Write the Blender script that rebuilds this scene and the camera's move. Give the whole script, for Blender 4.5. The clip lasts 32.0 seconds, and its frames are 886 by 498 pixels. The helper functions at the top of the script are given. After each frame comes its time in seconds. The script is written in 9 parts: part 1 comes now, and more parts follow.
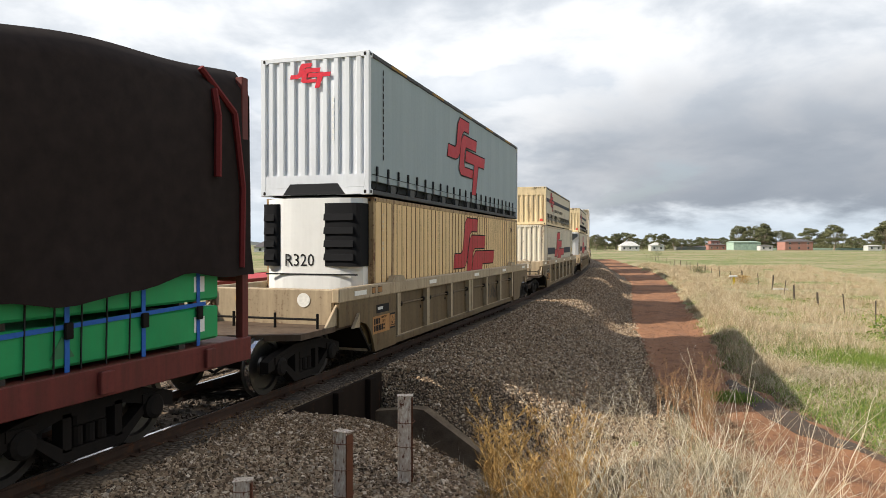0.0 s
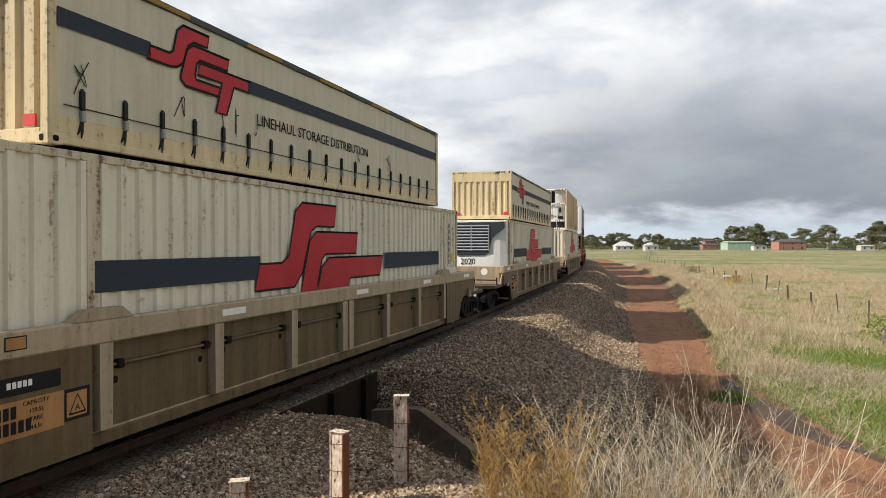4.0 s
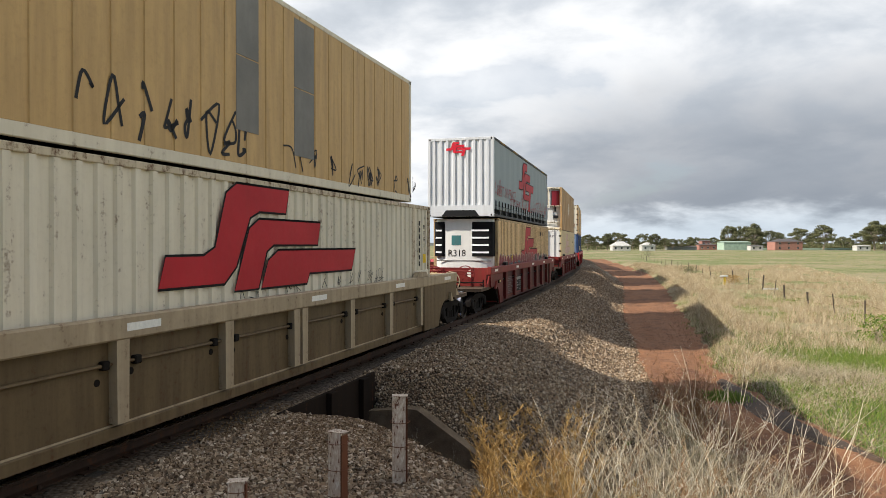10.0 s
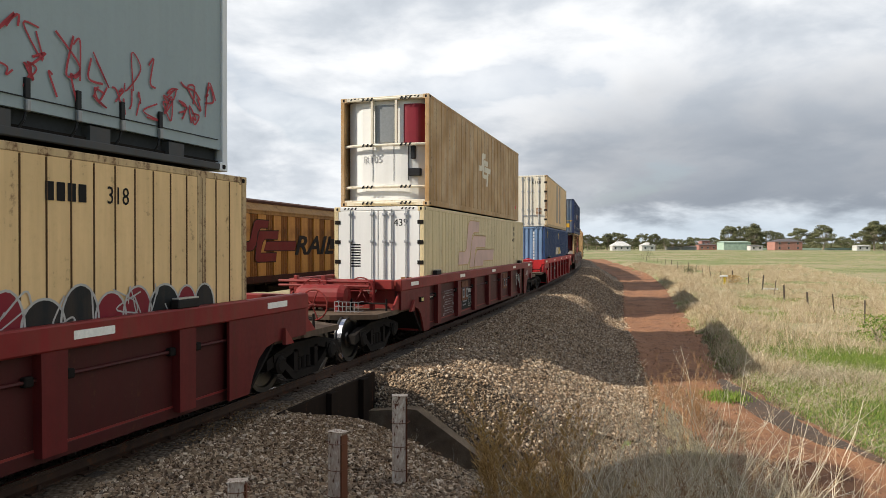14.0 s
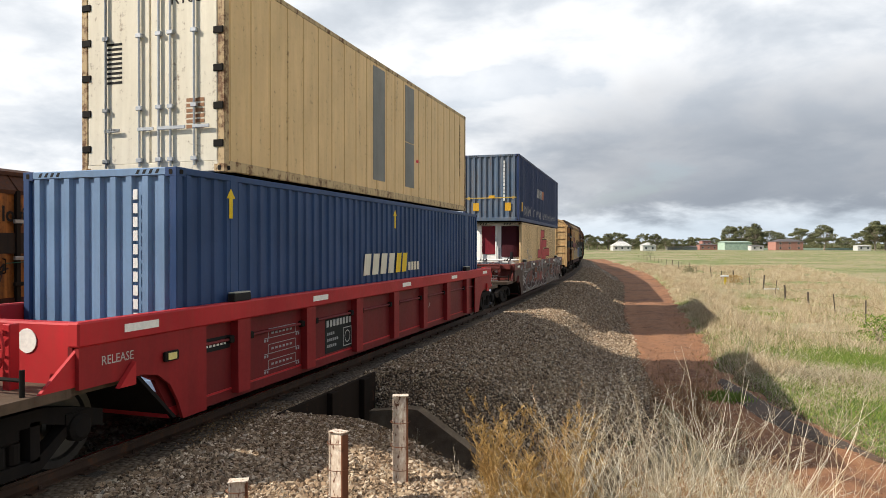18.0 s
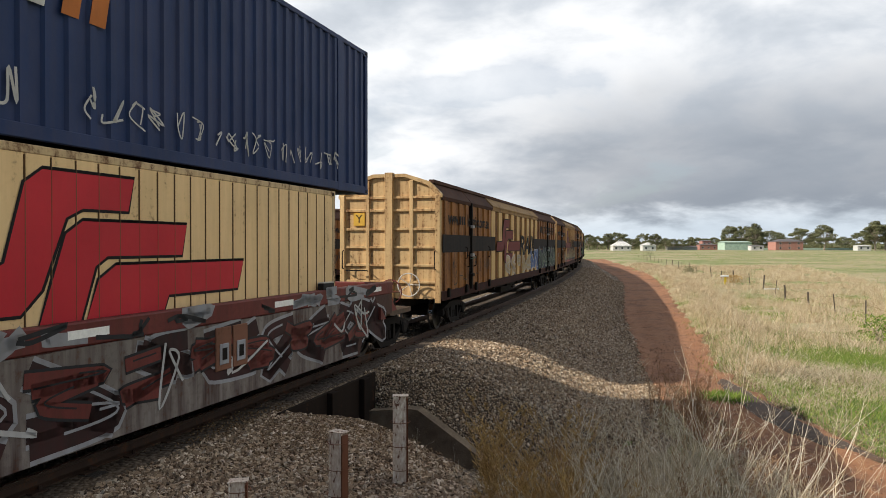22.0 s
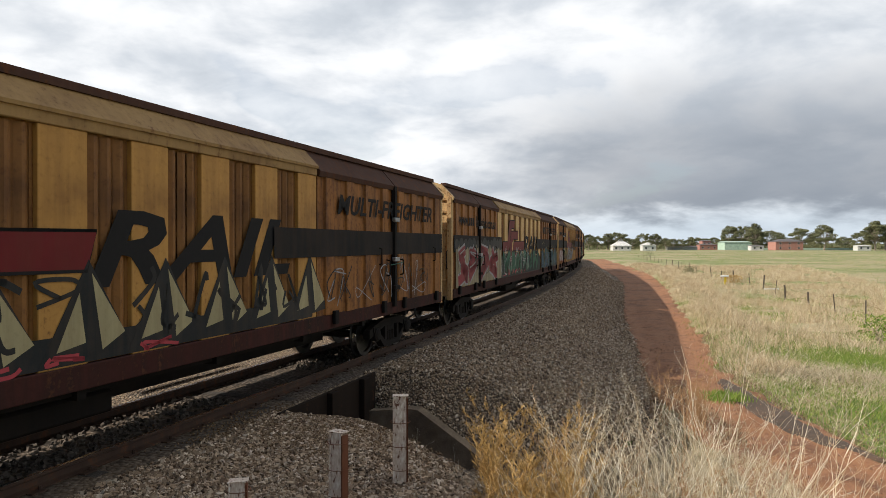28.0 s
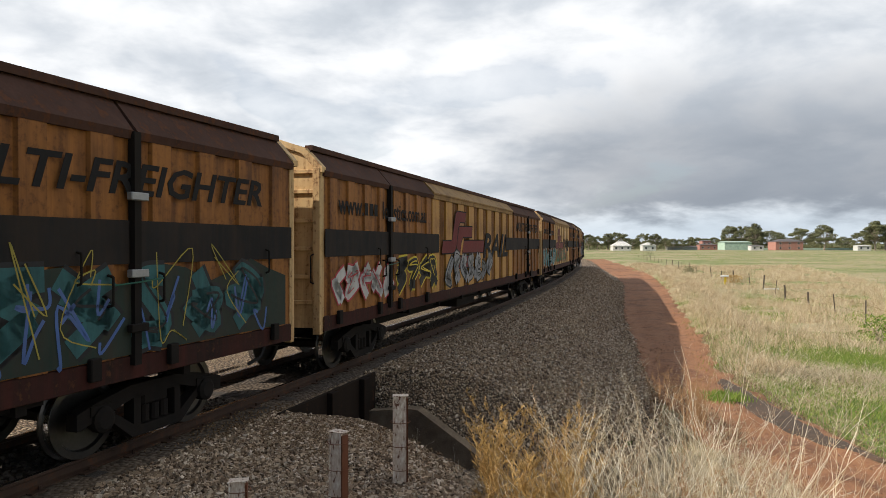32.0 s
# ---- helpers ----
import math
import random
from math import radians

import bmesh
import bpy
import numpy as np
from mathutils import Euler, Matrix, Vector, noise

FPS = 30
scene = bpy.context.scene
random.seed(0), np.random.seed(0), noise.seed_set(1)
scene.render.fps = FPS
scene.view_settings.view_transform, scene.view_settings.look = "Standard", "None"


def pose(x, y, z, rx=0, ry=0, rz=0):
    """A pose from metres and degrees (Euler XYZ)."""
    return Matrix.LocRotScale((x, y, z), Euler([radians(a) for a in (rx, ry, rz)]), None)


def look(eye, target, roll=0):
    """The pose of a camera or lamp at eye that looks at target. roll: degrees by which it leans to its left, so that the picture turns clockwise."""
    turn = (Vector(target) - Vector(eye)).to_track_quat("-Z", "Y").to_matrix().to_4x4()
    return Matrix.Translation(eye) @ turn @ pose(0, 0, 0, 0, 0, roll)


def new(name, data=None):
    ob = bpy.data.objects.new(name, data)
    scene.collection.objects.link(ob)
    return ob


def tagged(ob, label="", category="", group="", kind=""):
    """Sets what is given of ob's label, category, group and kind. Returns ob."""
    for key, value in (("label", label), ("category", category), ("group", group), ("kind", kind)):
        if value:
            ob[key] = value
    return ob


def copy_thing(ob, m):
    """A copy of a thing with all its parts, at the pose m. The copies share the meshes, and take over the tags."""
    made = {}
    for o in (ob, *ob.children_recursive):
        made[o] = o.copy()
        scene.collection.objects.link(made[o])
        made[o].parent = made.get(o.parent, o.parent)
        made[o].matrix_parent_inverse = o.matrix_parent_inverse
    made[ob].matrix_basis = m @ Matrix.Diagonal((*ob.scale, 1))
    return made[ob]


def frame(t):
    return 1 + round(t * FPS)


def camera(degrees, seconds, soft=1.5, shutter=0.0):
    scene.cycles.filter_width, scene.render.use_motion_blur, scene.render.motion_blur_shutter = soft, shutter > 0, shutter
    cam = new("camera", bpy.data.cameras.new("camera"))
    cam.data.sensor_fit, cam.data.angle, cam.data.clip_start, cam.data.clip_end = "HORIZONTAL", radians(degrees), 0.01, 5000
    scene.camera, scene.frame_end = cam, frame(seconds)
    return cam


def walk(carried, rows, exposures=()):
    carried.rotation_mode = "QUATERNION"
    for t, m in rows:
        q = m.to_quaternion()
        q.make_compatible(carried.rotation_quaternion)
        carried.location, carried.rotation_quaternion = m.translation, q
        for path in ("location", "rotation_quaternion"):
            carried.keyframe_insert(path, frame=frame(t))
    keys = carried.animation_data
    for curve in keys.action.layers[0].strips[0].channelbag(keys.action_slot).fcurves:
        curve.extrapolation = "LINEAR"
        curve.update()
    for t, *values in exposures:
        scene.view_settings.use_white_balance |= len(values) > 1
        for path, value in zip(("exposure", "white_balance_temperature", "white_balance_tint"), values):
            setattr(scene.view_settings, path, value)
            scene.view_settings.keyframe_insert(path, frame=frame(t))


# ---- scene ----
# Metres; z = 0 is the top of the near track's rails. The camera stands beside a curving line.
EYE = (0.0, 0.0, 2.417)
cam = camera(65.22, 32.0, 0.62)
# small pan to the right in the first seconds, in radians, and a drift of a few centimetres
PAN = [(0.0, 0.0114), (0.5, 0.0098), (1.0, 0.0090), (2.0, 0.0070), (3.0, 0.0057), (4.5, 0.0032), (6.0, 0.0019), (8.0, 0.0007),
       (10.0, -0.0004), (13.0, -0.0006), (16.5, -0.0003), (18.0, 0.0004), (25.0, 0.0004), (32.0, 0.0004)]
CAM_ROWS = []
for t, turn in PAN:
    eye = Vector((max(0.0, 0.030 * (1 - t / 9)), 0.0, EYE[2]))
    aim = eye + Vector((-math.sin(turn), math.cos(turn), -0.00673)) * 50
    CAM_ROWS.append((t, look(eye, aim, 0.01)))
BASE_STOPS = 0.34
STOPS = [(0.0, 0.15), (2.0, 0.10), (2.8, -0.06), (6.5, -0.04), (9.2, -0.03), (10.2, 0.06), (17.0, 0.05), (18.0, 0.14), (21.3, 0.14), (22.8, -0.03), (24.0, 0.05), (32.0, 0.05)]
walk(cam, CAM_ROWS, [(t, BASE_STOPS + d) for t, d in STOPS])

# ---- the tracks -----------------------------------------------------------
STEP = 0.25


def lay(x0, y0, a0, k0, s_lo, s_hi):
    """Centre line of a track: rows of (s, x, y, heading), heading clockwise from +y, curving to the left."""
    def run(sign, s_end):
        x, y, s, rows = x0, y0, 0.0, []
        while abs(s) < abs(s_end):
            a = a0 - k0 * (s + sign * STEP / 2)
            x, y, s = x + sign * STEP * math.sin(a), y + sign * STEP * math.cos(a), s + sign * STEP
            rows.append((s, x, y, a0 - k0 * s))
        return rows
    return np.array(run(-1, s_lo)[::-1] + [(0.0, x0, y0, a0)] + run(1, s_hi))


NEAR = lay(-7.555, 0.0, 0.3329, 0.00148, -240, 320)
BACK = lay(-11.10, 17.4, 0.27, 0.0004, -200, 260)


def on(track, s, d=0.0):
    """The point at arc length s, d metres to the right, and the heading."""
    x, y, a = (np.interp(s, track[:, 0], track[:, i]) for i in (1, 2, 3))
    return x + d * math.cos(a), y - d * math.sin(a), a


def vehicle_pose(track, s, half):
    """The pose of a body whose bogie centres ride at s - half and s + half; local +y is along the track, +x to the right."""
    xa, ya, _ = on(track, s - half)
    xb, yb, _ = on(track, s + half)
    return pose((xa + xb) / 2, (ya + yb) / 2, 0, 0, 0, math.degrees(-math.atan2(xb - xa, yb - ya)))


def near_run(t):
    """Metres that the near train has come towards the camera."""
    return 7.4553 * t + 0.00761 * t * t


V_BACK = [(0, 2.4), (4, 3.25), (9, 4.15), (14.5, 4.5), (23, 5.4), (32, 5.9)]


def back_run(t):
    """Metres that the far train has gone the other way, picking up speed."""
    total = 0.0
    for (ta, va), (tb, vb) in zip(V_BACK, V_BACK[1:]):
        if t <= ta:
            break
        u = min(t, tb)
        v = va + (vb - va) * (u - ta) / (tb - ta)
        total += (va + v) / 2 * (u - ta)
    return total


MOVERS = []   # (thing, track, place at 0 s, half bogie distance, run, sign)
WHEELS = []   # (wheelset, y, sign, run)

# ---- light ------------------------------------------------------------------
SUN_BEARING, SUN_HEIGHT = 257.0, 37.0      # clockwise from +y; degrees
b, e = radians(SUN_BEARING), radians(SUN_HEIGHT)
TO_SUN = Vector((math.sin(b) * math.cos(e), math.cos(b) * math.cos(e), math.sin(e)))
sun = new("sun", bpy.data.lights.new("sun", "SUN"))
sun.data.energy, sun.data.angle, sun.data.color = 4.4, radians(0.55), (1.0, 0.93, 0.82)
sun.matrix_world = look(TO_SUN * 60, (0, 0, 0))


class Nodes:
    """A short way to write node trees."""

    def __init__(self, tree):
        self.tree = tree

    def add(self, kind, **values):
        node = self.tree.nodes.new(kind)
        for key, value in values.items():
            if key.startswith("i_"):
                node.inputs[key[2:].replace("_", " ")].default_value = value
            else:
                setattr(node, key, value)
        return node

    def link(self, a, b):
        self.tree.links.new(a, b)

    def math(self, op, a, b=None, clamp=False):
        n = self.tree.nodes.new("ShaderNodeMath")
        n.operation, n.use_clamp = op, clamp
        for i, v in enumerate((a, b)):
            if v is None:
                continue
            if isinstance(v, (int, float)):
                n.inputs[i].default_value = v
            else:
                self.link(v, n.inputs[i])
        return n.outputs[0]

    def noise(self, vector, scale, detail=4, rough=0.55, distort=0.0):
        n = self.add("ShaderNodeTexNoise", i_Scale=scale, i_Detail=detail, i_Roughness=rough, i_Distortion=distort)
        self.link(vector, n.inputs["Vector"])
        return n.outputs["Fac"]

    def ramp(self, fac, stops, mode="LINEAR"):
        n = self.add("ShaderNodeValToRGB")
        n.color_ramp.interpolation = mode
        while len(n.color_ramp.elements) < len(stops):
            n.color_ramp.elements.new(0.5)
        for el, (at, col) in zip(n.color_ramp.elements, stops):
            el.position = at
            el.color = (*col, 1) if not isinstance(col, (int, float)) else (col, col, col, 1)
        self.link(fac, n.inputs[0])
        return n.outputs[0]

    def mix(self, fac, a, b, blend="MIX"):
        n = self.add("ShaderNodeMix", data_type="RGBA", blend_type=blend)
        for socket, v in ((n.inputs[0], fac), (n.inputs[6], a), (n.inputs[7], b)):
            if isinstance(v, (int, float)):
                socket.default_value = v
            elif isinstance(v, tuple):
                socket.default_value = (*v, 1)
            else:
                self.link(v, socket)
        return n.outputs[2]


# The sky: a clear sky behind broken cloud, with a dark bank low down ahead to the right.
world = bpy.data.worlds.new("sky")
scene.world = world
world.use_nodes = True
N = Nodes(world.node_tree)
world.node_tree.nodes.clear()
sky = N.add("ShaderNodeTexSky", sky_type="NISHITA", sun_disc=False, sun_elevation=radians(SUN_HEIGHT), sun_rotation=radians(SUN_BEARING),
            altitude=50, dust_density=1.2)
way = N.add("ShaderNodeTexCoord").outputs["Generated"]
split = N.add("ShaderNodeSeparateXYZ")
N.link(way, split.inputs[0])
dx, dy, dz = split.outputs
up = N.math("MAXIMUM", dz, 0.0)
low = N.math("ADD", up, 0.30)
flat = N.add("ShaderNodeCombineXYZ")
N.link(N.math("DIVIDE", dx, low), flat.inputs[0])
N.link(N.math("DIVIDE", dy, low), flat.inputs[1])
N.link(N.math("MULTIPLY", dz, 1.5), flat.inputs[2])
big = N.noise(flat.outputs[0], 1.15, 7, 0.52, 0.25)
soft_n = N.noise(flat.outputs[0], 0.55, 3, 0.5)
fine = N.noise(flat.outputs[0], 3.2, 6, 0.55, 0.2)
cover = N.ramp(N.math("ADD", N.math("MULTIPLY", big, 0.7), N.math("MULTIPLY", soft_n, 0.3)), [(0.36, 0.0), (0.47, 1.0)], "EASE")
# it breaks up behind to the left, where the sun stands; to the right and behind there is bright broken cloud
open_side = N.math("ADD", N.math("ADD", N.math("MULTIPLY", dx, 0.75), N.math("MULTIPLY", dy, 0.65)), N.math("MULTIPLY", big, 0.3))
ahead = N.ramp(open_side, [(-0.15, 0.0), (0.30, 1.0)], "EASE")
haze = N.ramp(up, [(0.03, 1.0), (0.16, 0.0)], "EASE")
cover = N.math("MULTIPLY", N.math("MAXIMUM", N.math("MAXIMUM", cover, 0.72), haze), ahead)
shade = N.math("ADD", N.math("MULTIPLY", big, 0.55), N.math("MULTIPLY", fine, 0.45))
cloud = N.ramp(shade, [(0.36, (0.90, 0.90, 0.90)), (0.46, (0.74, 0.755, 0.775)), (0.55, (0.52, 0.555, 0.60)), (0.66, (0.36, 0.40, 0.45))])
# grey-blue distance along the horizon
cloud = N.mix(N.ramp(N.math("ADD", up, N.math("MULTIPLY", N.math("SUBTRACT", fine, 0.5), 0.05)), [(0.0, 0.85), (0.085, 0.0)], "EASE"), cloud, (0.50, 0.575, 0.645))
# the bank: strongest some 8 degrees up, ahead and to the right
side = N.ramp(N.math("ADD", N.math("MULTIPLY", dx, 1.0), N.math("MULTIPLY", big, 0.30)), [(0.10, 0.0), (0.42, 1.0)], "EASE")
height = N.ramp(N.math("ADD", up, N.math("MULTIPLY", N.math("SUBTRACT", fine, 0.5), 0.12)),
                [(0.015, 0.0), (0.06, 1.0), (0.13, 0.85), (0.27, 0.0)], "EASE")
bank = N.math("MULTIPLY", N.math("MULTIPLY", side, height), N.math("GREATER_THAN", dy, 0.0))
cloud = N.mix(N.math("MULTIPLY", bank, 0.80), cloud, (0.19, 0.215, 0.255))
clear = N.mix(1.0, sky.outputs[0], (0.085, 0.085, 0.085), "MULTIPLY")
back = N.add("ShaderNodeBackground", i_Strength=1.0)
N.link(N.mix(cover, clear, cloud), back.inputs[0])
out = N.add("ShaderNodeOutputWorld")
N.link(back.outputs[0], out.inputs[0])

# ---- materials ----------------------------------------------------------------
MATS = {}


def surface(name):
    m = bpy.data.materials.new(name)
    m.use_nodes = True
    n = Nodes(m.node_tree)
    return m, n, m.node_tree.nodes["Principled BSDF"]


def bump(n, bsdf, height, strength, distance):
    b = n.add("ShaderNodeBump", i_Strength=strength, i_Distance=distance)
    n.link(height, b.inputs["Height"])
    n.link(b.outputs[0], bsdf.inputs["Normal"])


def paint(name, col, rough=0.5, grime=0.35, dirt=(0.10, 0.065, 0.04), rust=0.0, metal=0.0, fade=0.18, streaks=1.0):
    """Weathered paint: faded patches, streaks that run down, specks of rust."""
    if name in MATS:
        return MATS[name]
    m, n, p = surface(name)
    at = n.add("ShaderNodeTexCoord").outputs["Object"]
    run = n.add("ShaderNodeMapping")
    run.inputs["Scale"].default_value = (5.0, 5.0, 0.45)
    n.link(at, run.inputs[0])
    rnd = n.add("ShaderNodeObjectInfo").outputs["Random"]
    wide = n.noise(at, 0.9, 4)
    fine = n.noise(at, 14, 5, 0.65)
    streak = n.noise(run.outputs[0], 1.3, 5, 0.6)
    light = tuple(min(1, c * (1 + fade)) for c in col)
    dark = tuple(c * (1 - fade) for c in col)
    base = n.mix(n.ramp(wide, [(0.35, 0.0), (0.65, 1.0)]), dark, light)
    base = n.mix(n.math("MULTIPLY", n.math("SUBTRACT", rnd, 0.3), 0.12, True), base, tuple(min(1, 0.01 + 1.6 * c) for c in col))
    if grime > 0:
        g = n.ramp(n.math("ADD", n.math("MULTIPLY", streak, 0.6 * streaks), n.math("MULTIPLY", wide, 1 - 0.6 * streaks)), [(0.42, 0.0), (0.64, 1.0)])
        base = n.mix(n.math("MULTIPLY", g, grime), base, dirt)
        base = n.mix(n.math("MULTIPLY", n.ramp(fine, [(0.5, 0.0), (0.8, 1.0)]), grime * 0.5), base, dirt)
    if rust > 0:
        r = n.ramp(n.math("ADD", n.math("MULTIPLY", fine, 0.5), n.math("MULTIPLY", streak, 0.5)), [(0.60 - 0.12 * rust, 0.0), (0.68 - 0.1 * rust, 1.0)])
        base = n.mix(n.math("MULTIPLY", r, min(1, 0.5 + rust / 2)), base, n.mix(fine, (0.16, 0.055, 0.02), (0.07, 0.03, 0.015)))
    n.link(base, p.inputs["Base Color"])
    n.link(n.math("ADD", n.math("MULTIPLY", fine, 0.25), rough - 0.1), p.inputs["Roughness"])
    p.inputs["Metallic"].default_value = metal
    p.inputs["Specular IOR Level"].default_value = 0.2
    bump(n, p, n.math("ADD", fine, n.math("MULTIPLY", wide, 3.0)), 0.25, 0.006)
    MATS[name] = m
    return m


def plain(name, col, rough=0.6, metal=0.0, vary=0.25, scale=20):
    if name in MATS:
        return MATS[name]
    m, n, p = surface(name)
    at = n.add("ShaderNodeTexCoord").outputs["Object"]
    f = n.noise(at, scale, 4, 0.6)
    n.link(n.mix(f, tuple(c * (1 - vary) for c in col), tuple(min(1, c * (1 + vary)) for c in col)), p.inputs["Base Color"])
    p.inputs["Roughness"].default_value, p.inputs["Metallic"].default_value = rough, metal
    if rough > 0.45:
        p.inputs["Specular IOR Level"].default_value = 0.2
    bump(n, p, f, 0.2, 0.004)
    MATS[name] = m
    return m


def stones(name, cols, scale, relief):
    """Broken stone: cells of different greys and browns, with shade painted into the gaps."""
    m, n, p = surface(name)
    at = n.add("ShaderNodeNewGeometry").outputs["Position"]
    v = n.add("ShaderNodeTexVoronoi", i_Scale=scale, i_Randomness=1.0)
    n.link(at, v.inputs["Vector"])
    cell = n.add("ShaderNodeSeparateColor")
    n.link(v.outputs["Color"], cell.inputs[0])
    wide = n.noise(at, 0.35, 4, 0.6)
    tone = n.ramp(cell.outputs[0], [(i / (len(cols) - 1), c) for i, c in enumerate(cols)])
    # near-black towards cell edges, for the shade between stones
    tone = n.mix(n.ramp(v.outputs["Distance"], [(0.34, 0.0), (0.66, 0.95)]), tone, (0.025, 0.015, 0.008))
    tone = n.mix(n.math("MULTIPLY", n.ramp(wide, [(0.4, 0.0), (0.7, 1.0)]), 0.45), tone, (0.20, 0.13, 0.07))
    n.link(tone, p.inputs["Base Color"])
    p.inputs["Roughness"].default_value = 0.9
    bump(n, p, n.math("MULTIPLY", v.outputs["Distance"], -1.0), 0.9, relief)
    MATS[name] = m
    return m


def earth(name, cols, scale=1.2, rough=0.95, grit=0.02):
    m, n, p = surface(name)
    at = n.add("ShaderNodeNewGeometry").outputs["Position"]
    wide, mid, fine = n.noise(at, scale * 0.15, 5, 0.6), n.noise(at, scale * 1.7, 5, 0.65), n.noise(at, scale * 22, 4, 0.7)
    f = n.math("ADD", n.math("MULTIPLY", wide, 0.5), n.math("ADD", n.math("MULTIPLY", mid, 0.3), n.math("MULTIPLY", fine, 0.2)))
    n.link(n.ramp(f, [(0.33 + 0.34 * i / (len(cols) - 1), c) for i, c in enumerate(cols)]), p.inputs["Base Color"])
    p.inputs["Roughness"].default_value = rough
    bump(n, p, n.math("ADD", mid, n.math("MULTIPLY", fine, 0.6)), 0.7, grit)
    MATS[name] = m
    return m


DARK_BED = stones("dark_bed_ballast", [(0.03, 0.022, 0.016), (0.07, 0.052, 0.04), (0.12, 0.095, 0.072), (0.05, 0.038, 0.03), (0.16, 0.13, 0.10)], 15, 0.045)
BALLAST = stones("ballast_stone", [(0.13, 0.08, 0.042), (0.29, 0.195, 0.115), (0.43, 0.32, 0.205), (0.20, 0.13, 0.073), (0.55, 0.44, 0.31)], 23, 0.06)


def pasture(name):
    """Short grass: green and straw-coloured patches at several scales with bare reddish soil showing through."""
    m, n, p = surface(name)
    at = n.add("ShaderNodeNewGeometry").outputs["Position"]
    wide, patch, mid, fine = n.noise(at, 0.045, 4, 0.6), n.noise(at, 0.33, 5, 0.62, 0.6), n.noise(at, 2.1, 5, 0.65), n.noise(at, 15, 4, 0.7)
    straw = n.ramp(n.math("ADD", n.math("MULTIPLY", mid, 0.5), n.math("MULTIPLY", fine, 0.5)), [(0.34, (0.15, 0.11, 0.055)), (0.5, (0.30, 0.245, 0.135)), (0.66, (0.43, 0.36, 0.225))])
    green = n.ramp(n.math("ADD", n.math("MULTIPLY", mid, 0.5), n.math("MULTIPLY", fine, 0.5)), [(0.34, (0.045, 0.08, 0.014)), (0.5, (0.12, 0.16, 0.032)), (0.66, (0.225, 0.245, 0.065))])
    share = n.math("ADD", n.math("MULTIPLY", wide, 0.4), n.math("ADD", n.math("MULTIPLY", patch, 0.4), n.math("MULTIPLY", mid, 0.2)))
    tone = n.mix(n.ramp(share, [(0.45, 0.0), (0.55, 1.0)]), straw, green)
    tone = n.mix(n.math("MULTIPLY", n.ramp(n.math("ADD", n.math("MULTIPLY", patch, 0.5), n.math("MULTIPLY", fine, 0.5)), [(0.58, 0.0), (0.68, 1.0)]), 0.6), tone, (0.17, 0.09, 0.045))
    n.link(tone, p.inputs["Base Color"])
    p.inputs["Roughness"].default_value = 0.95
    bump(n, p, n.math("ADD", mid, n.math("MULTIPLY", fine, 0.6)), 0.8, 0.05)
    MATS[name] = m
    return m


FIELD = pasture("field_soil_and_grass")
DIRT = earth("red_dirt", [(0.085, 0.035, 0.016), (0.165, 0.070, 0.031), (0.275, 0.125, 0.056), (0.135, 0.058, 0.026), (0.22, 0.102, 0.048)], 1.6, 0.95, 0.05)
TAN = paint("tan_wagon_paint", (0.44, 0.345, 0.225), grime=0.45, rust=0.2)
RED = paint("red_wagon_paint", (0.215, 0.022, 0.021), grime=0.35, rust=0.1)
BRIGHT_RED = paint("bright_red_wagon_paint", (0.44, 0.021, 0.026), grime=0.2, rust=0.0)
BROWN = paint("brown_wagon_paint", (0.15, 0.034, 0.028), grime=0.5, dirt=(0.03, 0.02, 0.015), rust=0.2)
# below the chord: paint darkened for brake dust and for the shade there
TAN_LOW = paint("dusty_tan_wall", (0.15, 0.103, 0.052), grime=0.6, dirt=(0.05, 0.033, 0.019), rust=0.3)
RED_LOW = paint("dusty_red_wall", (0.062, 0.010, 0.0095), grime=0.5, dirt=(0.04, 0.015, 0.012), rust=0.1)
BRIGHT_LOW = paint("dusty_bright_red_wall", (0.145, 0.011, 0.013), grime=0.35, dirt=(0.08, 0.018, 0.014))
# ribs and end plates: the two reds at about 0.6 strength
RED_RIB = paint("darkened_red_rib", (0.135, 0.017, 0.016), grime=0.4, dirt=(0.04, 0.015, 0.012), rust=0.1)
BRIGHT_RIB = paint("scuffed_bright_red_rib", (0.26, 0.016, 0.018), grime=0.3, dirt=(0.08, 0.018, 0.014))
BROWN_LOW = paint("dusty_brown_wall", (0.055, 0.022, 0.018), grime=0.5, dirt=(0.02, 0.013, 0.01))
STEEL_DARK = paint("dark_oily_steel", (0.012, 0.0105, 0.0095), 0.75, grime=0.4, dirt=(0.026, 0.018, 0.013), rust=0.0)
STEEL_DARK.node_tree.nodes["Principled BSDF"].inputs["Specular IOR Level"].default_value = 0.1
WHEEL_STEEL = plain("wheel_steel", (0.10, 0.095, 0.09), 0.35, 0.9)
TREAD = plain("polished_tread", (0.62, 0.62, 0.64), 0.22, 1.0, 0.1)
RAIL_STEEL = paint("rusty_rail", (0.045, 0.025, 0.017), 0.6, grime=0.3, rust=0.6)
SILVER = paint("silver_grey_paint", (0.68, 0.70, 0.72), 0.4, grime=0.12, fade=0.06)
GREY_CURTAIN = paint("grey_curtain", (0.30, 0.36, 0.378), 0.55, grime=0.12, fade=0.06, streaks=0.6)
CREAM = paint("cream_paint", (0.73, 0.665, 0.53), 0.5, grime=0.24, dirt=(0.28, 0.21, 0.13), rust=0.2, fade=0.08)
CREAM_POST = paint("rusty_cream_frame", (0.60, 0.52, 0.38), 0.6, grime=0.5, dirt=(0.17, 0.10, 0.055), rust=0.75, fade=0.12)
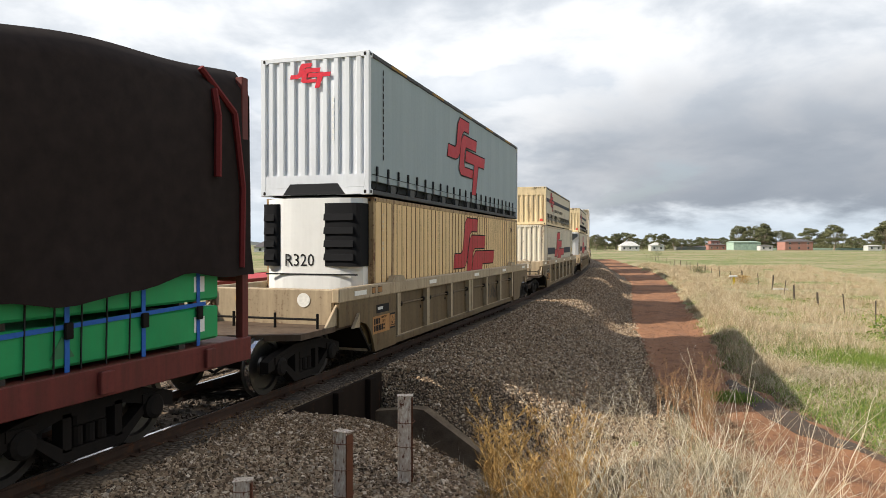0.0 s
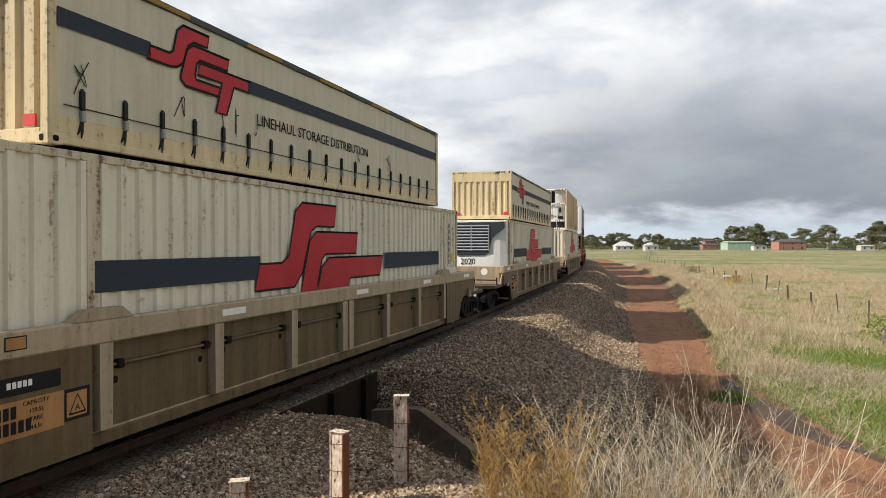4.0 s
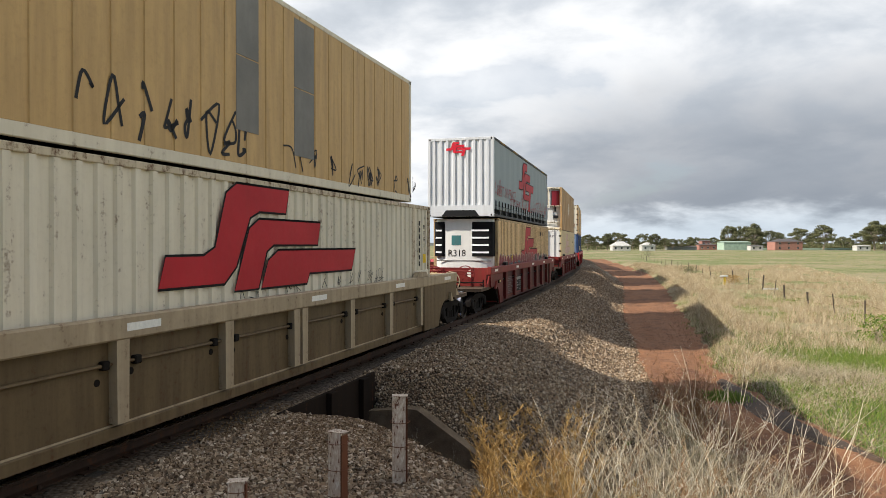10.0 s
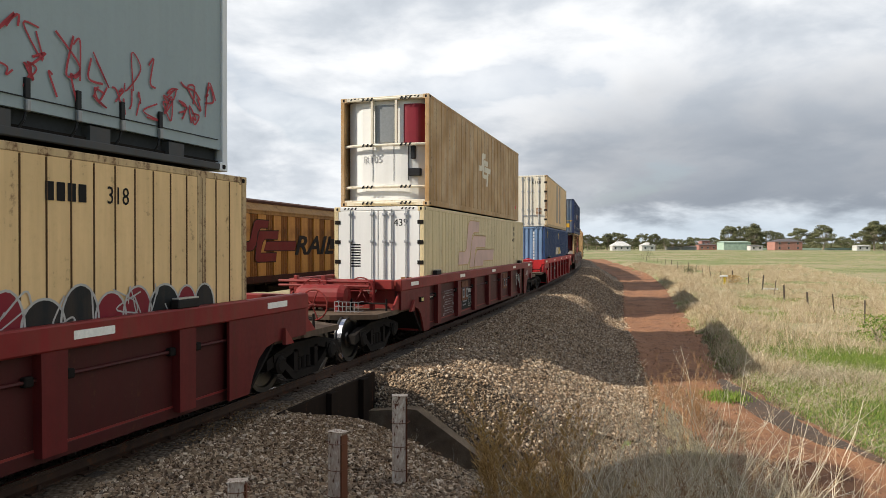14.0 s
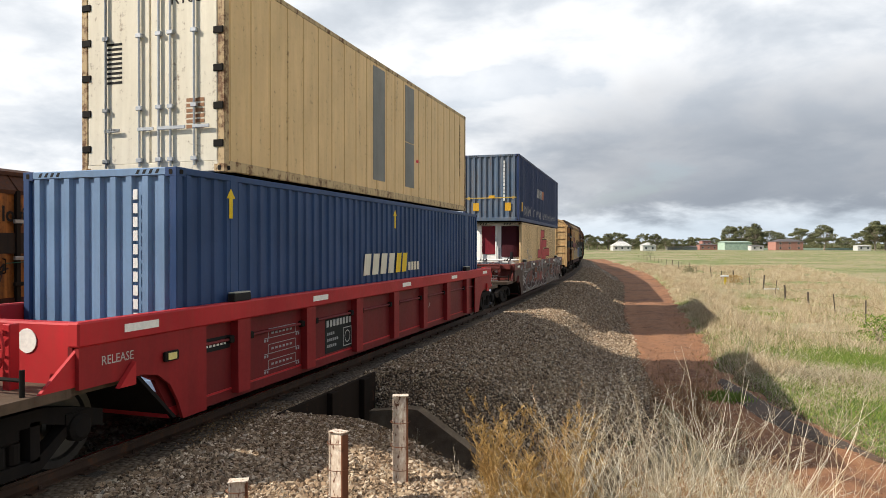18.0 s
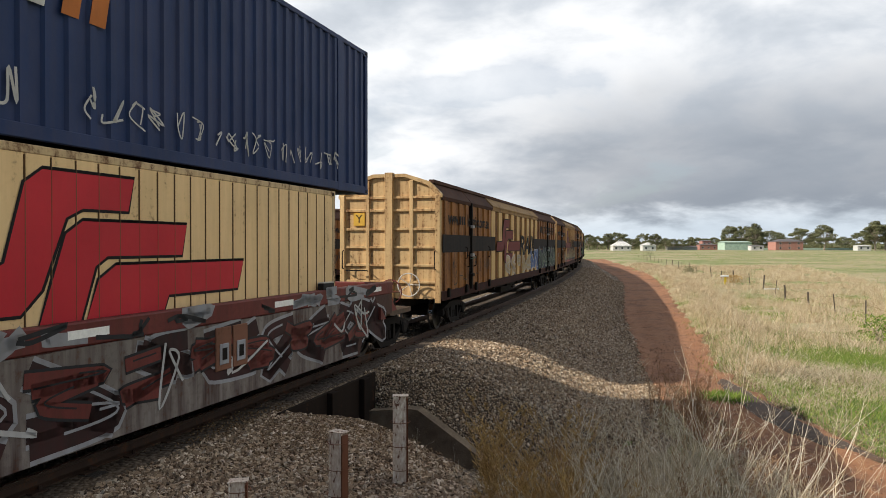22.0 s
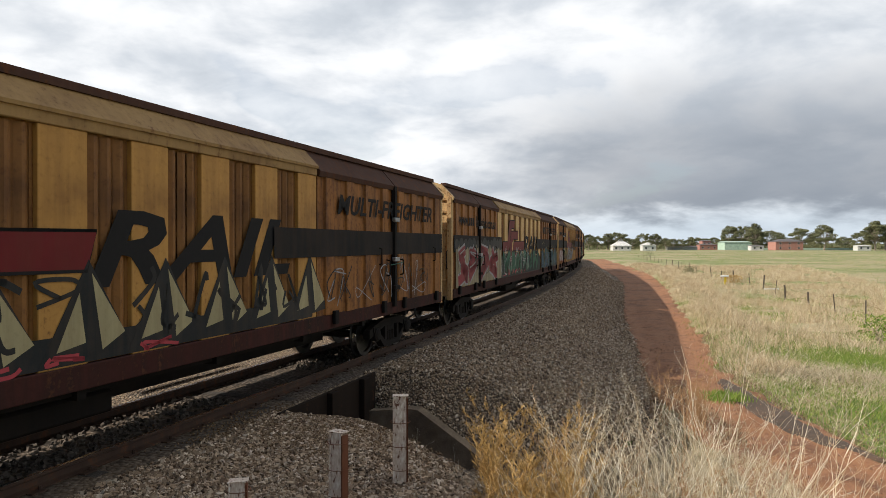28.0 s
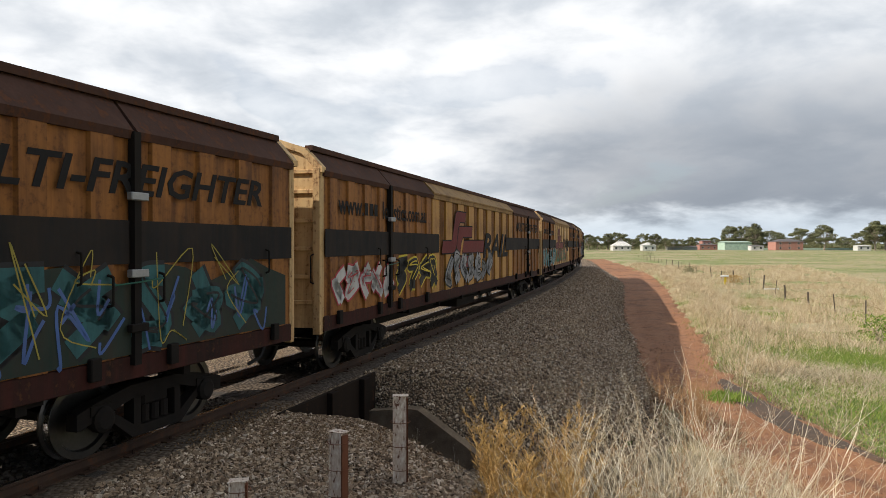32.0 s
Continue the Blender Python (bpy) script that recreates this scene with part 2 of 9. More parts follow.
BEIGE_POST = paint("rusty_beige_frame", (0.55, 0.40, 0.22), 0.6, grime=0.5, dirt=(0.14, 0.08, 0.04), rust=0.75, fade=0.12)
BEIGE = paint("beige_paint", (0.76, 0.52, 0.26), 0.5, grime=0.28, dirt=(0.34, 0.21, 0.10), rust=0.12, fade=0.1)
YELLOWED = paint("yellowed_cream_paint", (0.70, 0.56, 0.34), 0.5, grime=0.28, rust=0.3, fade=0.1)
CREAM_YELLOW = paint("yellowish_cream_paint", (0.68, 0.55, 0.32), 0.5, grime=0.22, rust=0.1, fade=0.08)
TAN_WORN = paint("worn_tan_paint", (0.43, 0.25, 0.10), 0.6, grime=0.55, dirt=(0.50, 0.44, 0.33), rust=0.3, fade=0.2)
RUSTY_BEIGE = paint("rusty_beige_paint", (0.42, 0.29, 0.15), 0.6, grime=0.5, dirt=(0.10, 0.05, 0.03), rust=0.8, fade=0.15)
TAN_SIDE = paint("tan_side_paint", (0.56, 0.37, 0.165), 0.5, grime=0.3, rust=0.0, fade=0.1)
WHITE = paint("white_paint", (0.78, 0.77, 0.73), 0.4, grime=0.08, fade=0.04)
BLUE = paint("blue_paint", (0.027, 0.060, 0.150), 0.45, grime=0.12, fade=0.15)
NAVY = paint("navy_paint", (0.018, 0.035, 0.10), 0.5, grime=0.2, fade=0.15)
BLACK = plain("black_plastic", (0.015, 0.015, 0.016), 0.5)
LOGO_RED = paint("faded_red_print", (0.46, 0.022, 0.032), 0.5, grime=0.1, fade=0.12)
INK = plain("black_print", (0.013, 0.012, 0.012), 0.8)
STRIPE = paint("worn_black_stripe", (0.016, 0.015, 0.015), 0.85, grime=0.25, dirt=(0.07, 0.04, 0.02))
VAN_RED = paint("faded_dark_red_print", (0.13, 0.010, 0.012), 0.6, grime=0.3, dirt=(0.10, 0.04, 0.02), fade=0.15)
VAN_TAN = paint("ochre_van_paint", (0.31, 0.125, 0.030), 0.6, grime=0.9, dirt=(0.04, 0.016, 0.009), rust=0.6, fade=0.3, streaks=0.7)
VAN_PALE = paint("pale_ochre_panel", (0.47, 0.245, 0.062), 0.55, grime=0.65, dirt=(0.11, 0.045, 0.016), rust=0.2, fade=0.18, streaks=0.45)
# wall ochre darkened to offset the extra sky light on the sloping eaves
VAN_EAVE = paint("dulled_ochre_eave", (0.33, 0.20, 0.078), 0.7, grime=0.7, dirt=(0.085, 0.04, 0.018), rust=0.35, fade=0.2, streaks=0.45)
VAN_LIGHT = paint("bleached_ochre_panel", (0.62, 0.40, 0.165), 0.55, grime=0.5, dirt=(0.22, 0.10, 0.035), rust=0.12, fade=0.12, streaks=0.45)
VAN_END = paint("cream_end_panel", (0.60, 0.41, 0.20), 0.6, grime=0.75, dirt=(0.22, 0.095, 0.03), rust=0.45, fade=0.2)
VAN_ROOF = paint("dark_rusty_roof", (0.07, 0.034, 0.024), 0.9, grime=0.6, dirt=(0.022, 0.014, 0.011), rust=0.7, fade=0.3)
VAN_SILL = paint("red_brown_sill", (0.05, 0.014, 0.010), 0.85, grime=0.95, dirt=(0.014, 0.010, 0.008), rust=0.4)
VAN_RECESS = paint("rusty_recess", (0.255, 0.115, 0.033), 0.6, grime=0.8, dirt=(0.06, 0.026, 0.012), rust=0.4, fade=0.25, streaks=0.45)

# ---- mesh helpers ----------------------------------------------------------------


class G:
    """Vertices and faces of one part."""

    def __init__(self):
        self.v, self.f = [], []

    def poly(self, pts):
        i = len(self.v)
        self.v += [tuple(p) for p in pts]
        self.f.append(tuple(range(i, i + len(pts))))
        return self

    def box(self, x0, x1, y0, y1, z0, z1, c=0.0):
        """A box; c cuts its edges."""
        if c <= 0:
            i = len(self.v)
            self.v += [(x, y, z) for x in (x0, x1) for y in (y0, y1) for z in (z0, z1)]
            for q in ((0, 1, 3, 2), (4, 6, 7, 5), (0, 4, 5, 1), (2, 3, 7, 6), (0, 2, 6, 4), (1, 5, 7, 3)):
                self.f.append(tuple(i + k for k in q))
            return self
        lo, hi, i = (x0, y0, z0), (x1, y1, z1), len(self.v)
        at = {}
        for corner in range(8):
            s = [(corner >> k) & 1 for k in range(3)]
            for axis in range(3):
                p = []
                for k in range(3):
                    e = hi[k] if s[k] else lo[k]
                    p.append(e if k == axis else e + (-c if s[k] else c))
                at[corner, axis] = len(self.v)
                self.v.append(tuple(p))
        for axis in range(3):
            a, b = [k for k in range(3) if k != axis]
            for s in (0, 1):
                loop = [(s << axis) | (p << a) | (q << b) for p, q in ((0, 0), (1, 0), (1, 1), (0, 1))]
                self.f.append(tuple(at[k, axis] for k in loop))
            for p in (0, 1):
                for q in (0, 1):
                    c0 = (p << a) | (q << b)
                    c1 = c0 | (1 << axis)
                    self.f.append((at[c0, a], at[c1, a], at[c1, b], at[c0, b]))
        for corner in range(8):
            self.f.append(tuple(at[corner, k] for k in range(3)))
        return self

    def prism(self, pts, axis, a, b):
        """A polygon (in the two other axes, in x, y, z order) pushed from a to b along axis 0, 1 or 2."""
        n, i = len(pts), len(self.v)
        for level in (a, b):
            for p in pts:
                q = list(p)
                q.insert(axis, level)
                self.v.append(tuple(q))
        self.f.append(tuple(range(i, i + n)))
        self.f.append(tuple(range(i + 2 * n - 1, i + n - 1, -1)))
        for k in range(n):
            self.f.append((i + k, i + (k + 1) % n, i + n + (k + 1) % n, i + n + k))
        return self

    def tube(self, p, q, r, n=8, r2=None):
        p, q = Vector(p), Vector(q)
        d = (q - p).normalized()
        u = d.orthogonal().normalized()
        w = d.cross(u)
        i = len(self.v)
        for c, rad in ((p, r), (q, r if r2 is None else r2)):
            for k in range(n):
                a = 2 * math.pi * k / n
                self.v.append(tuple(c + rad * (math.cos(a) * u + math.sin(a) * w)))
        for k in range(n):
            self.f.append((i + k, i + (k + 1) % n, i + n + (k + 1) % n, i + n + k))
        self.f.append(tuple(range(i + n - 1, i - 1, -1)))
        self.f.append(tuple(range(i + n, i + 2 * n)))
        return self

    def path(self, pts, r, n=6):
        for p, q in zip(pts, pts[1:]):
            self.tube(p, q, r, n)
        return self

    def ring(self, c, axis, R, r, n=20, m=6):
        """A torus round the axis 0, 1 or 2."""
        i = len(self.v)
        a, b = [k for k in range(3) if k != axis]
        for k in range(n):
            t = 2 * math.pi * k / n
            for j in range(m):
                s = 2 * math.pi * j / m
                p = [0, 0, 0]
                p[a] = c[a] + (R + r * math.cos(s)) * math.cos(t)
                p[b] = c[b] + (R + r * math.cos(s)) * math.sin(t)
                p[axis] = c[axis] + r * math.sin(s)
                self.v.append(tuple(p))
        for k in range(n):
            for j in range(m):
                self.f.append((i + k * m + j, i + (k + 1) % n * m + j, i + (k + 1) % n * m + (j + 1) % m, i + k * m + (j + 1) % m))
        return self

    def lathe(self, profile, axis, n=24, c=(0, 0, 0)):
        """A profile of (radius, place along axis) turned round the axis, closed."""
        i = len(self.v)
        a, b = [k for k in range(3) if k != axis]
        m = len(profile)
        for k in range(n):
            t = 2 * math.pi * k / n
            for r, h in profile:
                p = [0, 0, 0]
                p[a], p[b], p[axis] = c[a] + r * math.cos(t), c[b] + r * math.sin(t), c[axis] + h
                self.v.append(tuple(p))
        for k in range(n):
            for j in range(m):
                self.f.append((i + k * m + j, i + (k + 1) % n * m + j, i + (k + 1) % n * m + (j + 1) % m, i + k * m + (j + 1) % m))
        return self

    def ribs(self, axis, face, inner, a0, a1, z0, z1, pitch, depth, duty=0.5, slope=0.2):
        """A corrugated wall: face is where the outer ribs stand, inner the back plane; it runs from a0 to a1 along the other flat axis."""
        n = max(1, round((a1 - a0) / pitch))
        w = (a1 - a0) / n
        sign = 1 if face > inner else -1
        low = face - sign * depth
        line = [(a0, low)]
        for k in range(n):
            s = a0 + k * w
            e = w * (1 - duty) / 2
            line += [(s + e, low), (s + e + w * slope / 2, face), (s + w - e - w * slope / 2, face), (s + w - e, low)]
        line.append((a1, low))
        line = [p for k, p in enumerate(line) if k == 0 or abs(p[0] - line[k - 1][0]) > 1e-6]
        return self.wavy(axis, line, inner, z0, z1)

    def wavy(self, axis, line, inner, z0, z1):
        """A wall along the line of (place, face) points, backed by the plane at inner."""
        i, m = len(self.v), len(line)
        for u, f in line:
            for w2, z in ((f, z0), (f, z1), (inner, z1), (inner, z0)):
                self.v.append((w2, u, z) if axis == 1 else (u, w2, z))
        for k in range(m - 1):
            p, q = i + 4 * k, i + 4 * k + 4
            for c in range(4):
                self.f.append((p + c, q + c, q + (c + 1) % 4, p + (c + 1) % 4))
        self.f += [(i, i + 1, i + 2, i + 3), tuple(i + 4 * (m - 1) + c for c in range(4))]
        return self

    def mesh(self, name, mat, smooth=False):
        me = bpy.data.meshes.new(name)
        me.from_pydata(self.v, [], self.f)
        b = bmesh.new()
        b.from_mesh(me)
        bmesh.ops.recalc_face_normals(b, faces=b.faces)
        b.to_mesh(me)
        b.free()
        me.materials.append(mat)
        if smooth:
            me.polygons.foreach_set("use_smooth", [True] * len(me.polygons))
        return me


def part(name, g, mat, parent, label="", smooth=False, kind=""):
    ob = new(name, g.mesh(name, mat, smooth))
    ob.parent = parent
    if label or kind:
        tagged(ob, label, kind=kind)
    return ob


def thing(name, label, category, group="", kind=""):
    return tagged(new(name), label, category, group, kind)


def lettering(name, text, size, mat, parent, at, turn, squeeze=1.0, slant=0.0, bold=0.0, wide=0.0):
    """Writing with the built-in font, 3 mm thick, centred, in the plane that turn (rx, ry, rz) gives."""
    c = bpy.data.curves.new(name, "FONT")
    c.body, c.size, c.align_x, c.align_y, c.extrude, c.shear, c.offset = text, size, "CENTER", "CENTER", 0.0015, slant, bold
    c.resolution_u = 2
    tmp = bpy.data.objects.new(name, c)
    me = bpy.data.meshes.new_from_object(tmp)
    bpy.data.objects.remove(tmp)
    bpy.data.curves.remove(c)
    if wide:
        xs = [q.co.x for q in me.vertices]
        squeeze = wide / (max(xs) - min(xs))
    me.transform(pose(*at, *turn) @ Matrix.Diagonal((squeeze, 1, 1, 1)))
    me.materials.clear()
    me.materials.append(mat)
    ob = new(name, me)
    ob.parent = parent
    return ob


RIGHT = (90, 0, 90)      # writing on a face that looks along +x
FRONT = (90, 0, 0)       # writing on a face that looks along -y

# ---- ground, road, ballast ----------------------------------------------------------
NX, NY, NS = NEAR[:, 1], NEAR[:, 2], NEAR[:, 0]


def near_sd(x, y):
    """Arc length along the near track and distance to its right, for arrays of places."""
    x, y = np.asarray(x, float), np.asarray(y, float)
    s = (x + 7.555) * math.sin(0.3329) + y * math.cos(0.3329)
    for _ in range(4):
        cx, cy, a = (np.interp(s, NS, NEAR[:, i]) for i in (1, 2, 3))
        s = np.clip(s + (x - cx) * np.sin(a) + (y - cy) * np.cos(a), NS[0], NS[-1])
    cx, cy, a = (np.interp(s, NS, NEAR[:, i]) for i in (1, 2, 3))
    return s, (x - cx) * np.cos(a) - (y - cy) * np.sin(a)


def smooth(a, b, v):
    u = np.clip((v - a) / (b - a), 0, 1)
    return u * u * (3 - 2 * u)


def bumps(x, y, seed=0):
    """A cheap smooth relief of some centimetres."""
    r = 0
    for k, (w, h) in enumerate(((0.23, 0.10), (0.61, 0.05), (1.7, 0.03), (3.9, 0.015))):
        c, s = math.cos(k * 1.3 + seed), math.sin(k * 1.3 + seed)
        r = r + h * np.sin(w * (c * x + s * y) + seed * 2.1 + k) * np.cos(w * 1.13 * (c * y - s * x) + k * 2.3 + seed)
    return r


GULLY_S, GULLY_HALF = 13.5, 1.42     # the drain under the track
LOW = -1.40


# the dirt road: x, y of its middle and its half width; it lies a little lower than the field
ROAD = [(8.2, 3.0, 1.4), (6.3, 10.4, 1.6), (6.5, 13.4, 1.45), (6.75, 17.5, 1.35), (7.65, 22.4, 1.3), (8.9, 26.9, 1.5), (12.05, 39.5, 1.9), (21.2, 74.2, 2.15), (31.7, 131.5, 3.2), (38.8, 183.0, 3.7)]
RX, RY, RW = (np.array([r[i] for r in ROAD]) for i in range(3))
TOE_S, TOE_D = near_sd((RX - RW)[4:], RY[4:])


def road_u(x, y):
    """Place across the road, -1 at its left and 1 at its right edge."""
    return (x - np.interp(y, RY, RX)) / np.interp(y, RY, RW)


def ground_z(x, y):
    s, d = near_sd(x, y)
    # shoulder of the line: level by the track, then a long slope
    toe = np.minimum(6.2 + 0.5 * smooth(0, 60, s), np.interp(s, TOE_S, TOE_D, left=9.0) + 0.15)
    pad = 1 - smooth(8.4, 11.0, s)                  # the high pad beside the crossing drain
    edge = 2.4 + 4.2 * pad
    toe = toe + 3.2 * pad
    z = -0.195 + (LOW + 0.195) * smooth(edge, toe, d)
    z = np.where(d < -2.4, -0.195 - 0.295 * smooth(-2.4, -4.0, d) , z)
    z = np.where(d < -4.0, -0.49 + 0.20 * smooth(-4.0, -6.4, d), z)
    z = np.where(d < -13, -0.29 - 0.6 * smooth(-13, -17, d), z)
    far = smooth(60, 160, np.hypot(x, y))
    z = z + bumps(x, y) * smooth(1.8, 4.0, np.abs(d)) * (0.6 + 0.4 * far)
    # the sunken road and the hummocks on its far side
    u = road_u(x, y)
    sink = 0.32 * smooth(15, 25, y) * (1 - smooth(150, 190, y))
    z = z - sink * smooth(3.2, 4.6, d) * (1 - smooth(0.85, 1.45, u))
    hump = np.exp(-((u - 1.75) / 0.45) ** 2) * smooth(22, 34, y) * (1 - smooth(150, 185, y))
    z = z + hump * (0.16 + 0.22 * np.sin(y * 0.55 + 1.0) * np.sin(y * 0.21 + 0.4))
    # the drain cuts through beside the track
    along = s - GULLY_S
    crest = -0.80 - 0.62 * np.maximum(d - 2.5, 0)
    floor = np.where(along > 1.28, np.maximum(crest + 0.85 * (along - 1.28), -1.75), -1.75)
    floor = np.where(along < -1.25, -1.75 + 2.4 * (-1.25 - along), floor) + 0.6 * smooth(5.0, 8.5, d)
    z = np.where((d > 1.45) & (d < 8.5) & (np.abs(along) < 2.8), np.minimum(z, floor), z)
    under = (np.abs(s - GULLY_S) < GULLY_HALF) & (np.abs(d) <= 1.55)
    z = np.where(under, -1.75, z)
    return z


def spread(lo, hi, fine_lo, fine_hi, step, grow):
    """Grid lines: even between fine_lo and fine_hi, then ever wider to lo and hi."""
    mid = list(np.arange(fine_lo, fine_hi + step / 2, step))
    out, w = [], step
    v = mid[-1]
    while v < hi:
        w *= grow
        v += w
        out.append(v)
    inn, w, v = [], step, mid[0]
    while v > lo:
        w *= grow
        v -= w
        inn.append(v)
    return np.array(inn[::-1] + mid + out)


def sheet(name, x, y, z, mat, smooth_faces=True):
    """A grid of points (2D arrays) as one mesh."""
    r, c = x.shape
    me = bpy.data.meshes.new(name)
    i = np.arange(r * c).reshape(r, c)
    quads = np.stack([i[:-1, :-1], i[1:, :-1], i[1:, 1:], i[:-1, 1:]], -1).reshape(-1, 4)
    me.from_pydata(np.stack([x, y, z], -1).reshape(-1, 3).tolist(), [], quads.tolist())
    me.polygons.foreach_set("use_smooth", [smooth_faces] * len(me.polygons))
    me.materials.append(mat)
    return new(name, me)


gx, gy = np.meshgrid(spread(-2600, 2600, -14, 22, 0.22, 1.09), spread(-1500, 3800, 3, 40, 0.22, 1.07), indexing="ij")
gs, gd = near_sd(gx, gy)
sunk = 0.30 * smooth(-3.4, -2.8, gd) * (1 - smooth(4.9, 5.6, gd)) * (gs > -60) * (gs < 128)
sunk = np.maximum(sunk, 0.14 * (1 - smooth(0.6, 0.95, np.abs(gx - np.interp(gy, RY, RX)) / np.interp(gy, RY, RW))) * (gy > 4) * (gy < 181))
ground = tagged(sheet("ground", gx, gy, ground_z(gx, gy) - sunk, FIELD), "dry grass field over red soil, reaching the horizon", "ground", kind="structure")

# ballast: follows the track, ragged at its toe
bs = np.concatenate([np.arange(-60, 0, 1.0), np.arange(0, 45, 0.2), np.arange(45, 130, 0.6)])
bu = np.concatenate([np.linspace(0, 0.30, 24), np.linspace(0.31, 1, 46)])
bx, by = np.zeros((len(bs), len(bu))), np.zeros((len(bs), len(bu)))
for i, s in enumerate(bs):
    pad = 1 - float(smooth(9.8, 12.2, s))
    reach = 0.14 + min(float(np.interp(s, TOE_S, TOE_D, left=9.0)), 5.9 + 0.9 * float(smooth(9, 12, s)) * (1 - float(smooth(18, 30, s))) + 0.14 * math.sin(s * 0.9) + 0.10 * math.sin(s * 2.7 + 1) + 0.5 * float(smooth(0, 60, s)) - 0.6 * pad)
    reach += 0.05 * math.sin(s * 3.1) + 0.04 * math.sin(s * 7.3)
    for j, u in enumerate(bu):
        bx[i, j], by[i, j], _ = on(NEAR, s, -3.4 + u * (reach + 3.4))
bz = ground_z(bx, by) + 0.035
bz[:, -1] -= 0.06
bz[:, 0] -= 0.06
ballast = tagged(sheet("ballast", bx, by, bz, BALLAST), "grey-brown crushed stone ballast bank below the track", "ballast", kind="structure")

# darker stone between and beside the rails
os_ = np.concatenate([np.arange(-60, 0, 1.0), np.arange(0, 45, 0.3), np.arange(45, 128, 1.0)])
ou = np.array([-1.5, -1.3, -0.95, -0.6, -0.3, 0.0, 0.3, 0.6, 0.95, 1.25, 1.42])
ox_, oy_ = np.zeros((len(os_), len(ou))), np.zeros((len(os_), len(ou)))
for i, s in enumerate(os_):
    for j, u in enumerate(ou):
        ox_[i, j], oy_[i, j], _ = on(NEAR, s, u + (0.08 * math.sin(s * 2.1) if j == len(ou) - 1 else 0))
oz = np.full(ox_.shape, -0.158)
oz[:, 0] = oz[:, -1] = -0.25
oz[:, 1] = oz[:, -2] = -0.150
tagged(sheet("track_bed", ox_, oy_, oz, DARK_BED), "dark oil-stained ballast between the rails", "ballast", kind="structure")

# the second track's ballast
b2s, b2u = np.arange(-60, 160, 1.0), np.linspace(-2.6, 2.6, 12)
b2x, b2y = np.zeros((len(b2s), 12)), np.zeros((len(b2s), 12))
for i, s in enumerate(b2s):
    for j, u in enumerate(b2u):
        b2x[i, j], b2y[i, j], _ = on(BACK, s, u)
b2z = np.maximum(ground_z(b2x, b2y) - 0.1, -0.24 - 0.5 * smooth(1.6, 2.6, np.abs(b2u))[None, :] + 0 * b2x)
back_ballast = tagged(sheet("back_ballast", b2x, b2y, b2z, BALLAST), "crushed stone ballast under the second track", "ballast", kind="structure")

# the dirt road beside the bank
ry = np.concatenate([np.arange(4, 45, 0.25), np.arange(45, 183, 1.0)])


def curve_at(v, xs, ys):
    """A smooth line through the points."""
    t = np.gradient(ys, xs)
    k = np.clip(np.searchsorted(xs, v) - 1, 0, len(xs) - 2)
    h = xs[k + 1] - xs[k]
    u = (v - xs[k]) / h
    return (ys[k] * (1 + 2 * u) * (1 - u) ** 2 + t[k] * h * u * (1 - u) ** 2 + ys[k + 1] * u * u * (3 - 2 * u) + t[k + 1] * h * u * u * (u - 1))


rc, rw = curve_at(ry, RY, RX), np.interp(ry, RY, RW)
ru = np.linspace(-1, 1, 19)
rag = 0.12 * np.sin(ry * 1.9) + 0.08 * np.sin(ry * 4.3 + 1)
rx = rc[:, None] + (rw + rag)[:, None] * ru[None, :]
ryy = ry[:, None] + 0 * rx
rz = ground_z(rx, ryy) + 0.05 - 0.05 * np.exp(-((np.abs(ru) - 0.5) / 0.2) ** 2)[None, :] - 0.12 * (np.abs(ru) > 0.97)[None, :]
road = tagged(sheet("road", rx, ryy, rz, DIRT), "rutted red dirt track beside the railway bank", "dirt road", kind="structure")

# ---- tracks -----------------------------------------------------------------------------
TIMBER = earth("weathered_sleeper_timber", [(0.02, 0.015, 0.012), (0.045, 0.035, 0.027), (0.08, 0.062, 0.048)], 3.0)
CONCRETE = earth("stained_concrete", [(0.06, 0.04, 0.024), (0.13, 0.09, 0.055), (0.22, 0.16, 0.10), (0.10, 0.07, 0.042)], 2.2)


def flaking(name, col, rust):
    """Old paint that flakes off rusty steel in long patches."""
    m, n, p = surface(name)
    at = n.add("ShaderNodeTexCoord").outputs["Object"]
    run = n.add("ShaderNodeMapping")
    run.inputs["Scale"].default_value = (46.0, 46.0, 13.0)
    n.link(at, run.inputs[0])
    f, big, fine = n.noise(run.outputs[0], 1.0, 6, 0.65), n.noise(at, 3.2, 3), n.noise(at, 90, 4)
    bare = n.ramp(n.math("ADD", n.math("MULTIPLY", f, 0.75), n.math("MULTIPLY", big, 0.25)), [(0.555, 0.0), (0.59, 1.0)])
    steel = n.mix(fine, tuple(c * 0.4 for c in rust), rust)
    n.link(n.mix(bare, n.mix(n.ramp(f, [(0.36, 0.0), (0.5, 0.55)]), col, (0.42, 0.25, 0.14)), steel), p.inputs["Base Color"])
    p.inputs["Roughness"].default_value = 0.9
    bump(n, p, n.math("MULTIPLY", bare, -1.0), 0.6, 0.003)
    return m


FLAKED = flaking("flaking_white_paint", (0.80, 0.73, 0.62), (0.20, 0.075, 0.035))
RUST = paint("rusty_steel", (0.16, 0.06, 0.03), 0.8, grime=0.3, rust=0.7)


